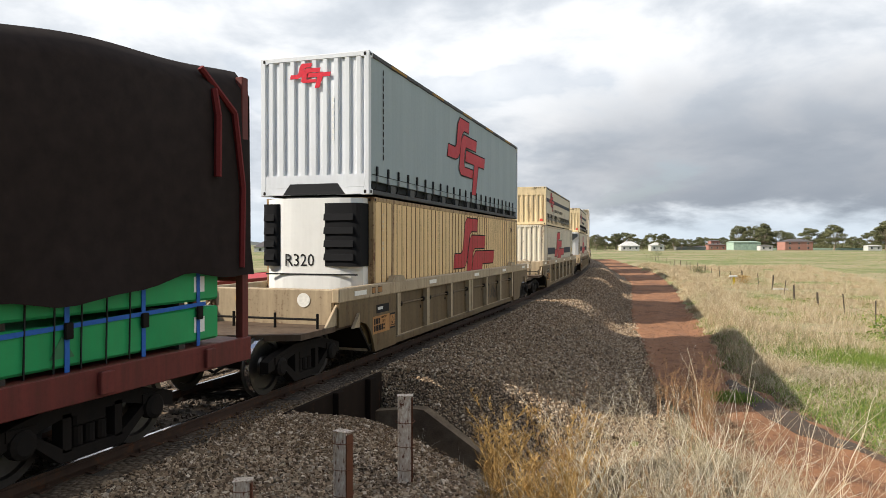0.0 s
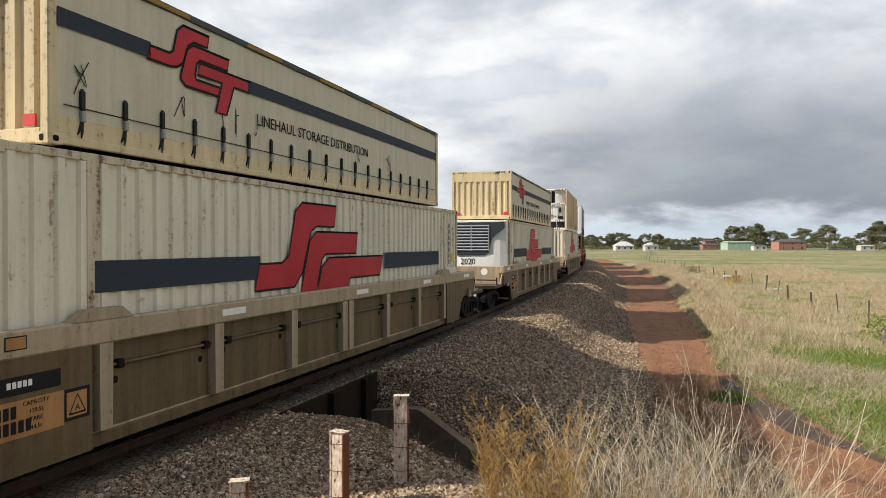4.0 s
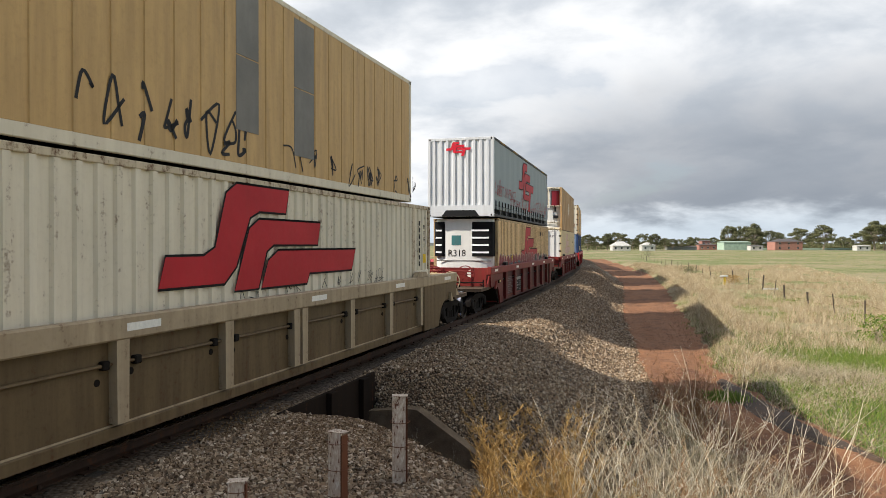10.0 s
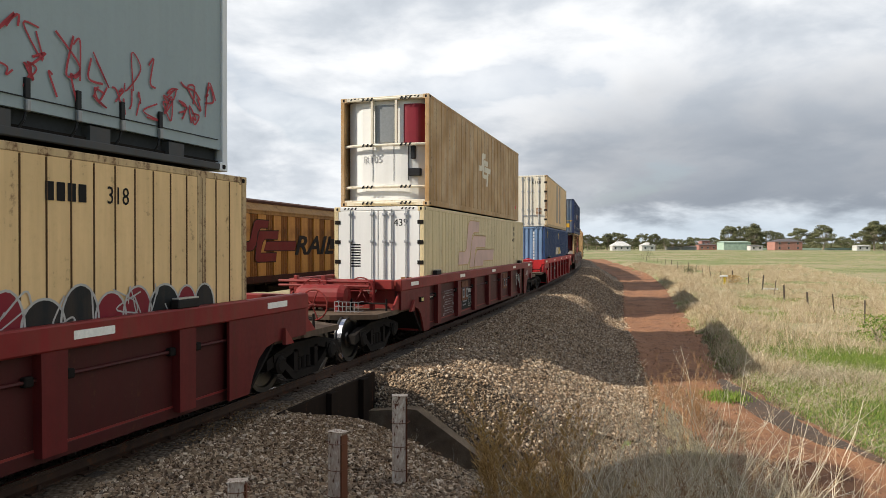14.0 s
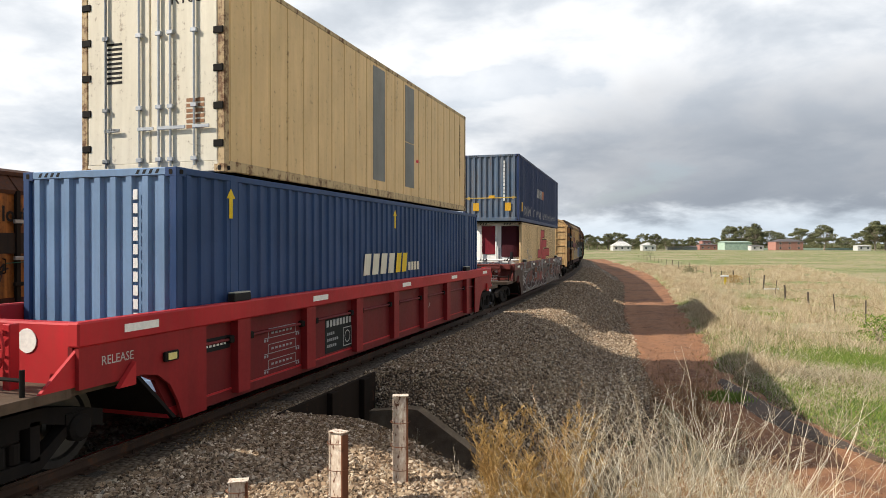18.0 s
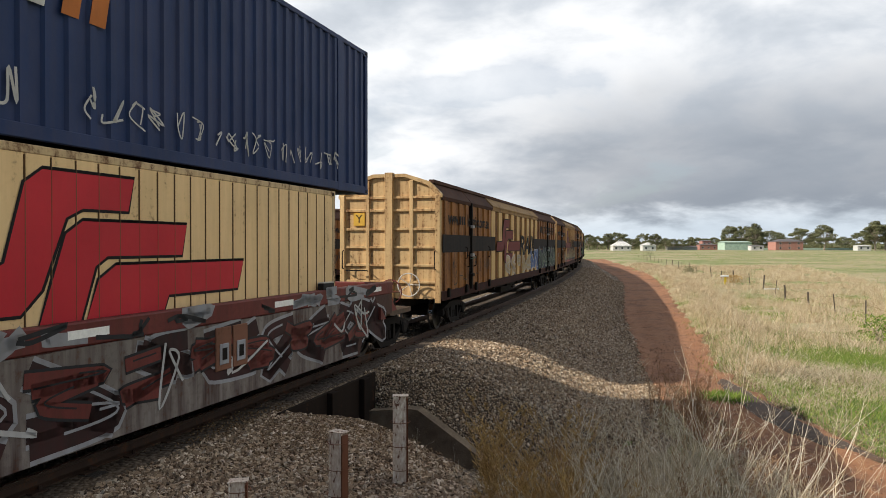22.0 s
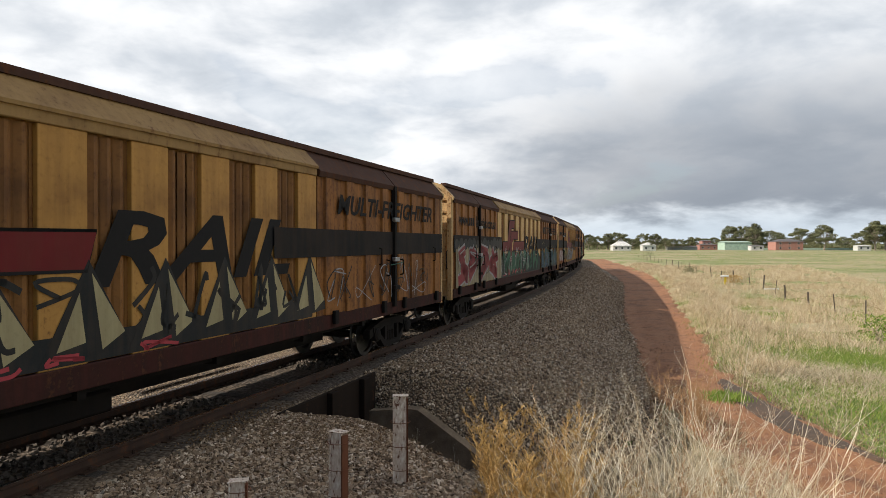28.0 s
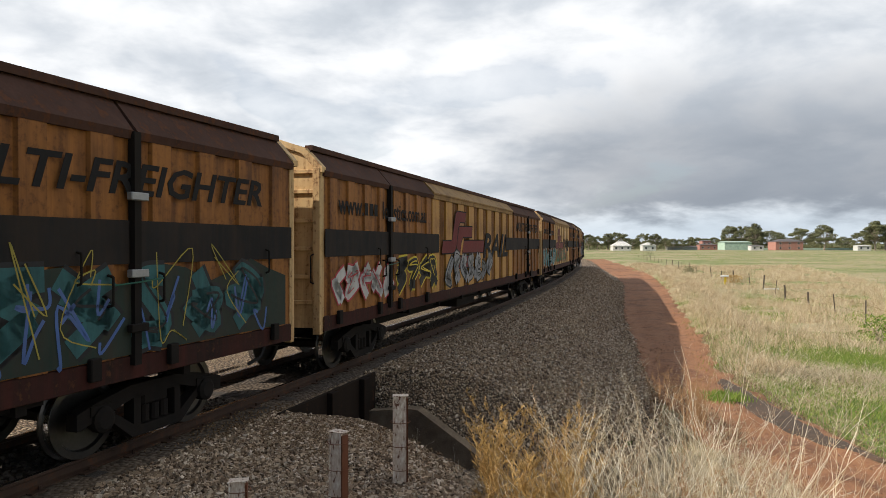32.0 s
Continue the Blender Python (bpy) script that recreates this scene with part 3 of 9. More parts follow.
def railway(name, track, s_lo, s_hi, label, sleeper_lo, sleeper_hi):
    t = tagged(new(name), label, "railway track", kind="structure")
    prof = [(-0.075, -0.155), (0.075, -0.155), (0.075, -0.14), (0.012, -0.12), (0.012, -0.045), (0.036, -0.03), (0.036, -0.004), (0.028, 0.0), (-0.028, 0.0), (-0.036, -0.004), (-0.036, -0.03), (-0.012, -0.045), (-0.012, -0.12), (-0.075, -0.14)]
    ss = np.arange(s_lo, s_hi, 1.0)
    for d in (-0.752, 0.752):
        for nm, pr, mat in (("rail", prof, RAIL_STEEL), ("rail_head", [(-0.027, 0.0), (0.027, 0.0), (0.027, 0.0015), (-0.027, 0.0015)], TREAD)):
            g = G()
            n = len(pr)
            for s in ss:
                for u, z in pr:
                    x, y, _ = on(track, s, d + u)
                    g.v.append((x, y, z))
            for k in range(len(ss) - 1):
                for j in range(n):
                    g.f.append((k * n + j, k * n + (j + 1) % n, (k + 1) * n + (j + 1) % n, (k + 1) * n + j))
            part(nm, g, mat, t, "rail worn bright along its head" if nm == "rail_head" else "")
    me = G().box(-1.25, 1.25, -0.115, 0.115, -0.30, -0.157, 0.012).mesh("sleeper", TIMBER)
    plate = G().box(-0.17, 0.17, -0.09, 0.09, -0.157, -0.14, 0.005)
    for x in (-0.11, 0.11):
        plate.tube((x, 0.05, -0.14), (x, 0.05, -0.10), 0.02, 6)
    plate = plate.mesh("rail_plate", RAIL_STEEL)
    for k in range(int((sleeper_hi - sleeper_lo) / 0.66)):
        s = sleeper_lo + 0.66 * k
        x, y, a = on(track, s)
        ob = piece("sleeper", me, t, (x, y, random.uniform(-0.012, 0.006)))
        ob.rotation_euler = (0, 0, -a + random.uniform(-0.012, 0.012))
        if track is NEAR and -2 < s < 30:
            for d in (-0.752, 0.752):
                x, y, a = on(track, s, d)
                piece("rail_plate", plate, t, (x, y, 0)).rotation_euler = (0, 0, -a)
    return t


def piece(name, me, parent, at=(0, 0, 0), label=""):
    ob = new(name, me)
    ob.parent = parent
    ob.location = at
    if label:
        tagged(ob, label)
    return ob


railway("near_track", NEAR, -60, 130, "steel rails on weathered sleepers in ballast", -8, 112)
railway("back_track", BACK, -70, 160, "second track on weathered sleepers", -24, 60)

# ---- the drain under the track -------------------------------------------------------------
def beside(s, d, z, rz=0.0):
    x, y, a = on(NEAR, s, d)
    return pose(x, y, z, 0, 0, math.degrees(-a) + rz)


culvert = tagged(new("culvert"), "steel-sided track span over a drain with concrete wing walls", "culvert", kind="structure")
culvert.matrix_world = beside(GULLY_S, 0, 0)
DARK_PLATE = paint("dark_bridge_steel", (0.016, 0.011, 0.008), 0.98, grime=0.3, dirt=(0.03, 0.018, 0.01), rust=0.1)
DARK_PLATE.node_tree.nodes["Principled BSDF"].inputs["Specular IOR Level"].default_value = 0.1
part("girder", G().box(1.50, 1.56, -2.1, 1.45, -1.2, -0.11, 0.01), DARK_PLATE, culvert, "dark steel side plate")
part("girder", G().box(-1.56, -1.50, -2.2, 1.85, -1.0, -0.17, 0.01), DARK_PLATE, culvert)
for y in (-0.5, 0.8):
    part("stiffener", G().box(1.56, 1.67, y - 0.12, y + 0.12, -1.7, -0.11, 0.01), DARK_PLATE, culvert)
part("deck", G().box(-1.50, 1.50, -2.2, 1.85, -0.62, -0.33), DARK_PLATE, culvert)
part("ballast_infill", G().box(-1.50, 1.50, -2.2, 1.85, -0.33, -0.17), BALLAST, culvert)
for y in (-1.85, 1.75):
    part("abutment", G().box(-1.5, 1.50, y - 0.2, y + 0.2, -2.0, -0.64, 0.02), CONCRETE, culvert)
part("wing_wall", G().prism([(1.58, -2.1), (1.58, -0.80), (2.35, -0.70), (2.58, -0.71), (3.75, -1.46), (4.1, -2.1)], 1, 1.08, 1.36), CONCRETE, culvert, "stained concrete wing wall with a sloping top")
part("wing_wall", G().prism([(1.58, -2.1), (1.58, -0.80), (2.30, -0.72), (2.55, -0.74), (3.7, -1.56), (4.0, -2.1)], 1, -2.3, -2.05), CONCRETE, culvert)

# ---- posts -----------------------------------------------------------------------------------
def old_post(x, y, top, turn, label):
    """A cut-off steel channel post with flaking white paint."""
    p = thing("fence_post", label, "fence post", "old posts by the drain")
    base = float(ground_z(np.array([x]), np.array([y]))[0]) - 0.25
    p.matrix_world = pose(x, y, base, 0, 0, turn)
    h = top - base
    part("web", G().box(-0.062, 0.062, -0.008, 0.012, 0, h, 0.003), FLAKED, p)
    for sx in (-1, 1):
        part("flange", G().prism([(sx * 0.062, -0.012), (sx * 0.080, -0.016), (sx * 0.080, 0.080), (sx * 0.068, 0.080)], 2, 0, h - 0.012 * (sx + 1)), FLAKED if sx < 0 else RUST, p)
    part("cap", G().prism([(-0.085, -0.03), (0.085, -0.02), (0.09, 0.085), (-0.08, 0.085)], 2, h, h + 0.008), FLAKED, p, "ragged torn metal edge")
    for z in (0.45, 0.7, 0.95):
        if z < h:
            part("tie_wire", G().ring((0, 0.03, z), 2, 0.105, 0.004, 16, 4), RUST, p)
    return p


old_post(-0.455, 7.35, 0.80, 6, "white steel post with flaking paint and rust streaks")
old_post(-1.02, 6.60, 0.62, -28, "shorter rusty steel post with flaking white paint")
old_post(-1.80, 6.05, 0.335, 10, "rusty steel post stub cut off near the ground")

FENCE_WOOD = paint("grey_fence_timber", (0.09, 0.075, 0.06), 0.9, grime=0.3)
FENCE = [(17.6, 24.0), (19.6, 31.0), (21.5, 38.5), (22.9, 45.0), (26.6, 57.0), (30.0, 75.0), (43.0, 137.0), (60.0, 220.0), (80.0, 330.0)]
fx, fy = np.array([p[0] for p in FENCE]), np.array([p[1] for p in FENCE])
fence = thing("wire_fence", "leaning grey timber and steel posts with sagging wire", "fence")
tops, y = [], 24.0
while y < 200:
    x = float(np.interp(y, fy, fx)) + random.uniform(-0.15, 0.15)
    h, r = random.uniform(0.85, 1.25), random.choice((0.03, 0.035, 0.06))
    z = float(ground_z(np.array([x]), np.array([y]))[0])
    lean = (random.uniform(-0.14, 0.14) * h, random.uniform(-0.14, 0.14) * h)
    part("post", G().tube((x, y, z - 0.3), (x + lean[0], y + lean[1], z + h), r, 6), FENCE_WOOD, fence)
    tops.append((x, y, z, lean, h))
    y += random.uniform(3.2, 4.6) * (1 + y / 120)
for level in (0.45, 0.85):
    g = G()
    for a, b in zip(tops, tops[1:]):
        pts = [Vector((q[0] + q[3][0] * level, q[1] + q[3][1] * level, q[2] + level * q[4])) for q in (a, b)]
        g.path([pts[0], (pts[0] + pts[1]) / 2 - Vector((0, 0, 0.05)), pts[1]], 0.006, 4)
    part("wire", g, RUST, fence)

# ---- loose stones, grass and weeds ---------------------------------------------------------------
def island_tint(name, cols, rough=0.9, through=0.0):
    m, n, p = surface(name)
    rnd = n.add("ShaderNodeNewGeometry").outputs["Random Per Island"]
    n.link(n.ramp(rnd, [(i / (len(cols) - 1), c) for i, c in enumerate(cols)]), p.inputs["Base Color"])
    p.inputs["Roughness"].default_value = rough
    MATS[name] = m
    return m


def raw(name, verts, faces, mat, label, category, flat=True):
    me = bpy.data.meshes.new(name)
    me.from_pydata(np.asarray(verts).tolist(), [], np.asarray(faces).tolist())
    me.materials.append(mat)
    return tagged(new(name, me), label, category, kind="stuff")


STONE_TINT = island_tint("loose_stone", [(0.10, 0.06, 0.032), (0.29, 0.195, 0.115), (0.45, 0.335, 0.215), (0.16, 0.10, 0.057), (0.35, 0.24, 0.145), (0.60, 0.49, 0.36), (0.22, 0.15, 0.09), (0.06, 0.038, 0.021)])
FINE_TINT = island_tint("fine_brown_gravel", [(0.09, 0.05, 0.022), (0.19, 0.115, 0.055), (0.27, 0.18, 0.10), (0.13, 0.075, 0.035)])
rng = np.random.default_rng(5)
cube = np.array([(-1, -1, -1), (1, -1, -1), (1, 1, -1), (-1, 1, -1), (-1, -1, 1), (1, -1, 1), (1, 1, 1), (-1, 1, 1)], float)
cube_f = np.array([(0, 3, 2, 1), (4, 5, 6, 7), (0, 1, 5, 4), (1, 2, 6, 5), (2, 3, 7, 6), (3, 0, 4, 7)])


DARK_STONE = island_tint("dark_bed_stone", [(0.03, 0.022, 0.016), (0.08, 0.06, 0.045), (0.13, 0.105, 0.08), (0.05, 0.04, 0.03)])


ROAD_STONE = island_tint("road_stone", [(0.12, 0.06, 0.035), (0.26, 0.14, 0.08), (0.36, 0.22, 0.14), (0.18, 0.09, 0.05)])


def scatter_stones(name, x, y, lift, size, label, mat=None):
    n = len(x)
    z = ground_z(x, y) + lift
    v = cube[None] * (1 + rng.uniform(-0.45, 0.25, (n, 8, 3)))
    v = v * (size[:, None, None] * rng.uniform(0.6, 1.2, (n, 1, 3)))
    ang = rng.uniform(0, 6.28, (n, 3))
    for ax in range(3):
        c, s = np.cos(ang[:, ax])[:, None], np.sin(ang[:, ax])[:, None]
        a, b = [k for k in range(3) if k != ax]
        va, vb = v[..., a].copy(), v[..., b].copy()
        v[..., a], v[..., b] = c * va - s * vb, s * va + c * vb
    v += np.stack([x, y, z], -1)[:, None, :]
    f = cube_f[None] + 8 * np.arange(n)[:, None, None]
    return raw(name, v.reshape(-1, 3), f.reshape(-1, 4), mat or STONE_TINT, label, "ballast")


def track_points(n, s_lo, s_hi, d_lo, d_hi, bias=1.0):
    s, d = s_lo + (s_hi - s_lo) * rng.random(n) ** bias, rng.uniform(d_lo, d_hi, n)
    cx, cy, a = (np.interp(s, NS, NEAR[:, i]) for i in (1, 2, 3))
    x, y = cx + d * np.cos(a), cy - d * np.sin(a)
    keep = ~((np.abs(s - GULLY_S + 0.2) < GULLY_HALF + 0.25) & (d > 1.25)) & ((y < 19) | (road_u(x, y) < -0.92 + 0.1 * rng.random(n) ** 3))
    return x[keep], y[keep]


x, y = track_points(40000, 2, 30, 1.3, 6.9, 1.2)
scatter_stones("loose_ballast", x, y, 0.042, rng.uniform(0.012, 0.030, len(x)), "loose crushed stones on the ballast bank")
x, y = track_points(44000, 2.5, 13, 1.45, 5.4, 1.0)
scatter_stones("loose_ballast", x, y, 0.048, 0.009 + 0.021 * rng.random(len(x)) ** 1.8, "loose crushed stones on the pad by the drain")
x, y = track_points(22000, 28, 80, 1.3, 6.2, 1.4)
scatter_stones("loose_ballast", x, y, 0.045, rng.uniform(0.018, 0.038, len(x)), "loose crushed stones on the ballast bank")
# a skin of fine brown gravel washed over the pad before the drain
k = 9000
gs_, gd_ = rng.normal(10.9, 0.62, k), 2.7 + rng.normal(0, 0.75, k)
cx_, cy_, ca_ = (np.interp(gs_, NS, NEAR[:, i]) for i in (1, 2, 3))
scatter_stones("fine_gravel", cx_ + gd_ * np.cos(ca_), cy_ - gd_ * np.sin(ca_), 0.058, rng.uniform(0.006, 0.013, k), "fine brown gravel washed over the stones", FINE_TINT)
x, y = track_points(4000, 0, 30, -0.65, 0.65, 1.2)
scatter_stones("loose_ballast", x, y, 0.05, rng.uniform(0.018, 0.034, len(x)), "loose oil-dark stones between the rails", DARK_STONE)
yy = 9 + 40 * rng.random(2600) ** 1.4
xx = np.interp(yy, RY, RX) + rng.normal(0, 0.75, 2600) * np.interp(yy, RY, RW)
scatter_stones("road_stones", xx, yy, 0.05, rng.uniform(0.005, 0.020, 2600), "small stones strewn over the dirt road", ROAD_STONE)


def blades(name, x, y, height, width, lean, mat, label, category="grass", lift=0.0, wind=(0.25, 0.1)):
    """Bent tapering blades, one per place."""
    n = len(x)
    z = ground_z(x, y) + lift
    th = rng.uniform(0, 6.28, n)
    ln = lean * rng.uniform(0.2, 1.0, n) * height
    ox, oy = np.cos(th) * ln + wind[0] * height * 0.5, np.sin(th) * ln + wind[1] * height * 0.5
    face = rng.uniform(0, 3.14, n)
    wx, wy = np.cos(face) * width, np.sin(face) * width
    v = np.zeros((n, 5, 3))
    for k, (u, h, w) in enumerate(((0, -0.02, 1), (0, -0.02, -1), (0.35, 0.6, 0.7), (0.35, 0.6, -0.7), (1, 1, 0))):
        v[:, k, 0], v[:, k, 1], v[:, k, 2] = x + ox * u + wx * w, y + oy * u + wy * w, z + height * h
    i = 5 * np.arange(n)[:, None]
    tris = (i + np.array([[2, 3, 4]]))
    return raw(name, v.reshape(-1, 3), np.concatenate([np.stack([i[:, 0], i[:, 0] + 1, i[:, 0] + 3], 1), np.stack([i[:, 0], i[:, 0] + 3, i[:, 0] + 2], 1), tris]), mat, label, category)


STRAW = island_tint("dry_straw", [(0.22, 0.165, 0.09), (0.37, 0.295, 0.18), (0.52, 0.44, 0.30), (0.28, 0.215, 0.12), (0.62, 0.55, 0.41), (0.16, 0.12, 0.065)])
TALL_STRAW = island_tint("bleached_tall_straw", [(0.24, 0.165, 0.085), (0.44, 0.335, 0.195), (0.58, 0.475, 0.31), (0.33, 0.235, 0.125), (0.68, 0.585, 0.42), (0.18, 0.115, 0.055)])
GOLD = island_tint("golden_weed", [(0.26, 0.15, 0.045), (0.38, 0.23, 0.07), (0.46, 0.30, 0.11), (0.22, 0.13, 0.05)])
GREEN = island_tint("green_grass", [(0.07, 0.125, 0.014), (0.14, 0.215, 0.026), (0.225, 0.285, 0.04), (0.10, 0.16, 0.02)])
VERGE = island_tint("verge_weeds", [(0.05, 0.10, 0.016), (0.11, 0.18, 0.028), (0.21, 0.265, 0.045), (0.075, 0.13, 0.025), (0.30, 0.32, 0.085)])
LITTER = island_tint("brown_litter", [(0.07, 0.045, 0.025), (0.16, 0.10, 0.055), (0.30, 0.22, 0.13), (0.10, 0.07, 0.035)])
PALE = island_tint("pale_field_grass", [(0.17, 0.19, 0.055), (0.31, 0.29, 0.12), (0.44, 0.38, 0.21), (0.21, 0.23, 0.07)])


def field_points(n, y_lo, y_hi, off_lo, off_hi, bias=1.6):
    """Places to the right of the road's edge."""
    y = y_lo + (y_hi - y_lo) * rng.random(n) ** bias
    x = np.interp(y, RY, RX) + np.interp(y, RY, RW) + rng.uniform(off_lo, off_hi, n) * (1 + y / 60)
    return x, y


def clumps(x, y, n, r):
    """More places gathered round a few."""
    k = rng.integers(0, len(x), n)
    return x[k] + rng.normal(0, r, n), y[k] + rng.normal(0, r, n)


# tall straw between the road and the fence, thick in patches
x, y = field_points(2600, 17, 120, 0.2, 9.5, 1.4)
patch = bumps(x * 3.1, y * 2.2, 4) + rng.normal(0, 0.03, len(x))
keep = (patch > -0.03) & ((y > 27) | (x > 15) | ((y > 21.5) & (patch > 0.02)))
x, y = clumps(x[keep], y[keep], 96000, 0.30)
blades("dry_grass", x, y, 0.12 + 0.50 * rng.random(len(x)) ** 1.5, 0.0034 + 0.00008 * y, 1.25, TALL_STRAW, "tall bleached dry grass along the fence")
# fluffy hummocks of it along the far edge of the road
x, y = field_points(520, 20, 130, 0.1, 1.6, 1.3)
x, y = clumps(x, y, 26000, 0.26)
blades("dry_grass", x, y, rng.uniform(0.10, 0.46, len(x)), 0.0034 + 0.00008 * y, 1.5, TALL_STRAW, "bleached grass hummocks at the edge of the road")
# short green growth near the road and further out
x, y = field_points(1500, 11, 50, 0.0, 7.0, 1.3)
keep = bumps(x * 2.3, y * 2.3, 9) > -0.01
x, y = clumps(x[keep], y[keep], 34000, 0.32)
blades("green_grass", x, y, rng.uniform(0.03, 0.13, len(x)), 0.006 + 0.0001 * y, 0.9, GREEN, "short green grass and weeds by the road")
x, y = field_points(9000, 14, 60, 0.1, 9.0, 1.2)
blades("dry_grass", x, y, rng.uniform(0.05, 0.22, len(x)), 0.005 + 0.0001 * y, 2.6, STRAW, "fallen bleached grass stalks")
# the verge beside the road: green mats, flattened straw and brown litter
x, y = field_points(90000, 9.5, 30, 0.0, 7.5, 1.25)
mat_here = bumps(x * 2.0, y * 1.4, 9) + rng.normal(0, 0.025, len(x)) > -0.012
blades("green_grass", x[mat_here], y[mat_here], rng.uniform(0.02, 0.10, mat_here.sum()), 0.0055 + 0.0001 * y[mat_here], 1.0, VERGE, "low green weeds on the verge of the road")
lying = ~mat_here & (rng.random(len(x)) < 0.55)
blades("dry_grass", x[lying], y[lying], rng.uniform(0.03, 0.15, lying.sum()), 0.0035 + 0.0001 * y[lying], 3.2, STRAW, "flattened straw on the verge of the road")
x, y = field_points(14000, 9.0, 32, -0.14, 0.22, 1.2)
blades("leaf_litter", x, y, rng.uniform(0.010, 0.035, len(x)), 0.012, 1.6, LITTER, "brown leaf litter along the road's edge", "litter")
x, y = field_points(30000, 9.5, 30, 0.0, 8.0, 1.25)
blades("leaf_litter", x, y, rng.uniform(0.010, 0.035, len(x)), 0.012, 1.8, LITTER, "brown litter among the verge weeds", "litter")
# the open field
x, y = field_points(42000, 28, 330, 6.0, 60.0, 1.9)
blades("field_grass", x, y, rng.uniform(0.05, 0.20, len(x)), 0.010 + 0.00025 * y, 0.9, PALE, "low yellow-green pasture grass")
# weeds in the road's foreground and below the bank
x, y = rng.uniform(0.3, 5.6, 1600), rng.uniform(6.4, 12.5, 1600)
s, d = near_sd(x, y)
keep = (d > 4.7 + 0.22 * np.maximum(s - 9, 0)) & (x < np.interp(y, RY, RX) - 0.7)
wx_, wy_ = x[keep], y[keep]
x, y = clumps(wx_, wy_, 26000, 0.16)
blades("dry_grass", x, y, rng.uniform(0.04, 0.24, len(x)), 0.0024, 2.0, STRAW, "tangled bleached grass below the bank")


BROWNED = island_tint("brown_weed", [(0.20, 0.11, 0.05), (0.32, 0.18, 0.085), (0.26, 0.14, 0.06)])
BLEACHED = island_tint("bleached_stems", [(0.42, 0.33, 0.21), (0.60, 0.51, 0.36), (0.76, 0.69, 0.56), (0.34, 0.24, 0.13), (0.50, 0.40, 0.26)])


def sprig(g, r, p, d, length, rad, level, curl, fork, fine):
    """A bent stem in short lengths with side shoots, two levels deep."""
    n = 8 if level == 2 else 5 if level == 1 else 3
    side = Vector((r.uniform(-1, 1), r.uniform(-1, 1), r.uniform(-0.2, 0.5))) * curl
    for j in range(n):
        q = p + d * length / n
        g.tube(p, q, rad, 3, rad * 0.86)
        if level and j >= (n // 3 if level == 2 else 1) and r.random() < fork:
            e = (d + Vector((r.uniform(-1, 1), r.uniform(-1, 1), r.uniform(-0.1, 0.7))) * 0.85).normalized()
            sprig(g, r, q, e, length * r.uniform(0.22, 0.42) * (1.15 - j / n * 0.6), rad * 0.62, level - 1, curl * 1.5, fork, fine)
        if fine and j > n * 0.35:
            for _ in range(fine):
                c = p.lerp(q, r.random())
                g.tube(c, c + (d * 0.6 + Vector((r.uniform(-1, 1), r.uniform(-1, 1), r.uniform(0, 0.9)))) * r.uniform(0.015, 0.045), 0.0030, 3, 0.0012)
        p, rad = q, rad * 0.86
        d = (d + side / n + Vector((r.uniform(-0.2, 0.2), r.uniform(-0.2, 0.2), r.uniform(-0.08, 0.08))) * (0.4 + curl)).normalized()


def weed(name, x, y, height, n, mat, label, fan, curl, fork, fine, rad, seed):
    """Stems that fan out from one root, each a part."""
    r = random.Random(seed)
    w = thing(name, label, "weed", "dry weeds below the bank")
    w.matrix_world = pose(x, y, float(ground_z(np.array([x]), np.array([y]))[0]) - 0.03)
    for _ in range(n):
        a, tilt = r.uniform(0, 6.28), r.uniform(0.05, fan)
        g = G()
        sprig(g, r, Vector((r.gauss(0, 0.04), r.gauss(0, 0.04), 0)), Vector((math.cos(a) * tilt, math.sin(a) * tilt, 1)).normalized(), height * r.uniform(0.7, 1.1), rad, 2, curl, fork, fine)
        me = bpy.data.meshes.new("stem")
        me.from_pydata(g.v, [], g.f)
        me.materials.append(mat)
        piece("stem", me, w)
    return w


rw_ = random.Random(77)


def ground_at(x, y):
    return float(ground_z(np.array([x]), np.array([y]))[0])


def spread_weeds(kinds, heights, places):
    """Copies of a few weeds, turned and scaled to their places (x, y, height)."""
    for i, (x, y, h) in enumerate(places):
        k = i % len(kinds)
        q = h / heights[k]
        m = pose(x, y, ground_at(x, y) - 0.03, 0, 0, rw_.uniform(0, 360)) @ Matrix.Diagonal((q, q, q, 1))
        if i < len(kinds):
            kinds[k].matrix_world = m
        else:
            copy_thing(kinds[k], m).matrix_basis = m


gold_h = [rw_.uniform(0.6, 1.0) for _ in range(8)]
golds = [weed("golden_weed", 0, 6, h, 6, GOLD, "golden dry weed with feathery seed heads below the bank", 0.34, 0.14, 0.46, 4, 0.0028, 200 + k) for k, h in enumerate(gold_h)]
spots = []
for k in range(26):
    y = rw_.uniform(5.1, 6.6)
    spots.append((rw_.uniform(0.06, 0.20) * y, y, rw_.uniform(0.50, 1.0)))
spread_weeds(golds, gold_h, spots)
pale_h = [rw_.uniform(1.2, 1.7) for _ in range(13)]
pales = [weed("bleached_weed", 0, 6, h, 6, BLEACHED, "bleached branching dry weed beside the road", 0.95, 1.2, 0.58, 0, 0.0036, 300 + k) for k, h in enumerate(pale_h)]
spots = []
for k in range(64):
    y = rw_.uniform(5.0, 6.9)
    q = 0.17 + 0.39 * rw_.random() ** 0.8
    spots.append((q * y, y, (1.20 - 1.5 * max(0, q - 0.34) - ground_at(q * y, y)) * rw_.uniform(0.65, 1.2)))
spread_weeds(pales, pale_h, spots)
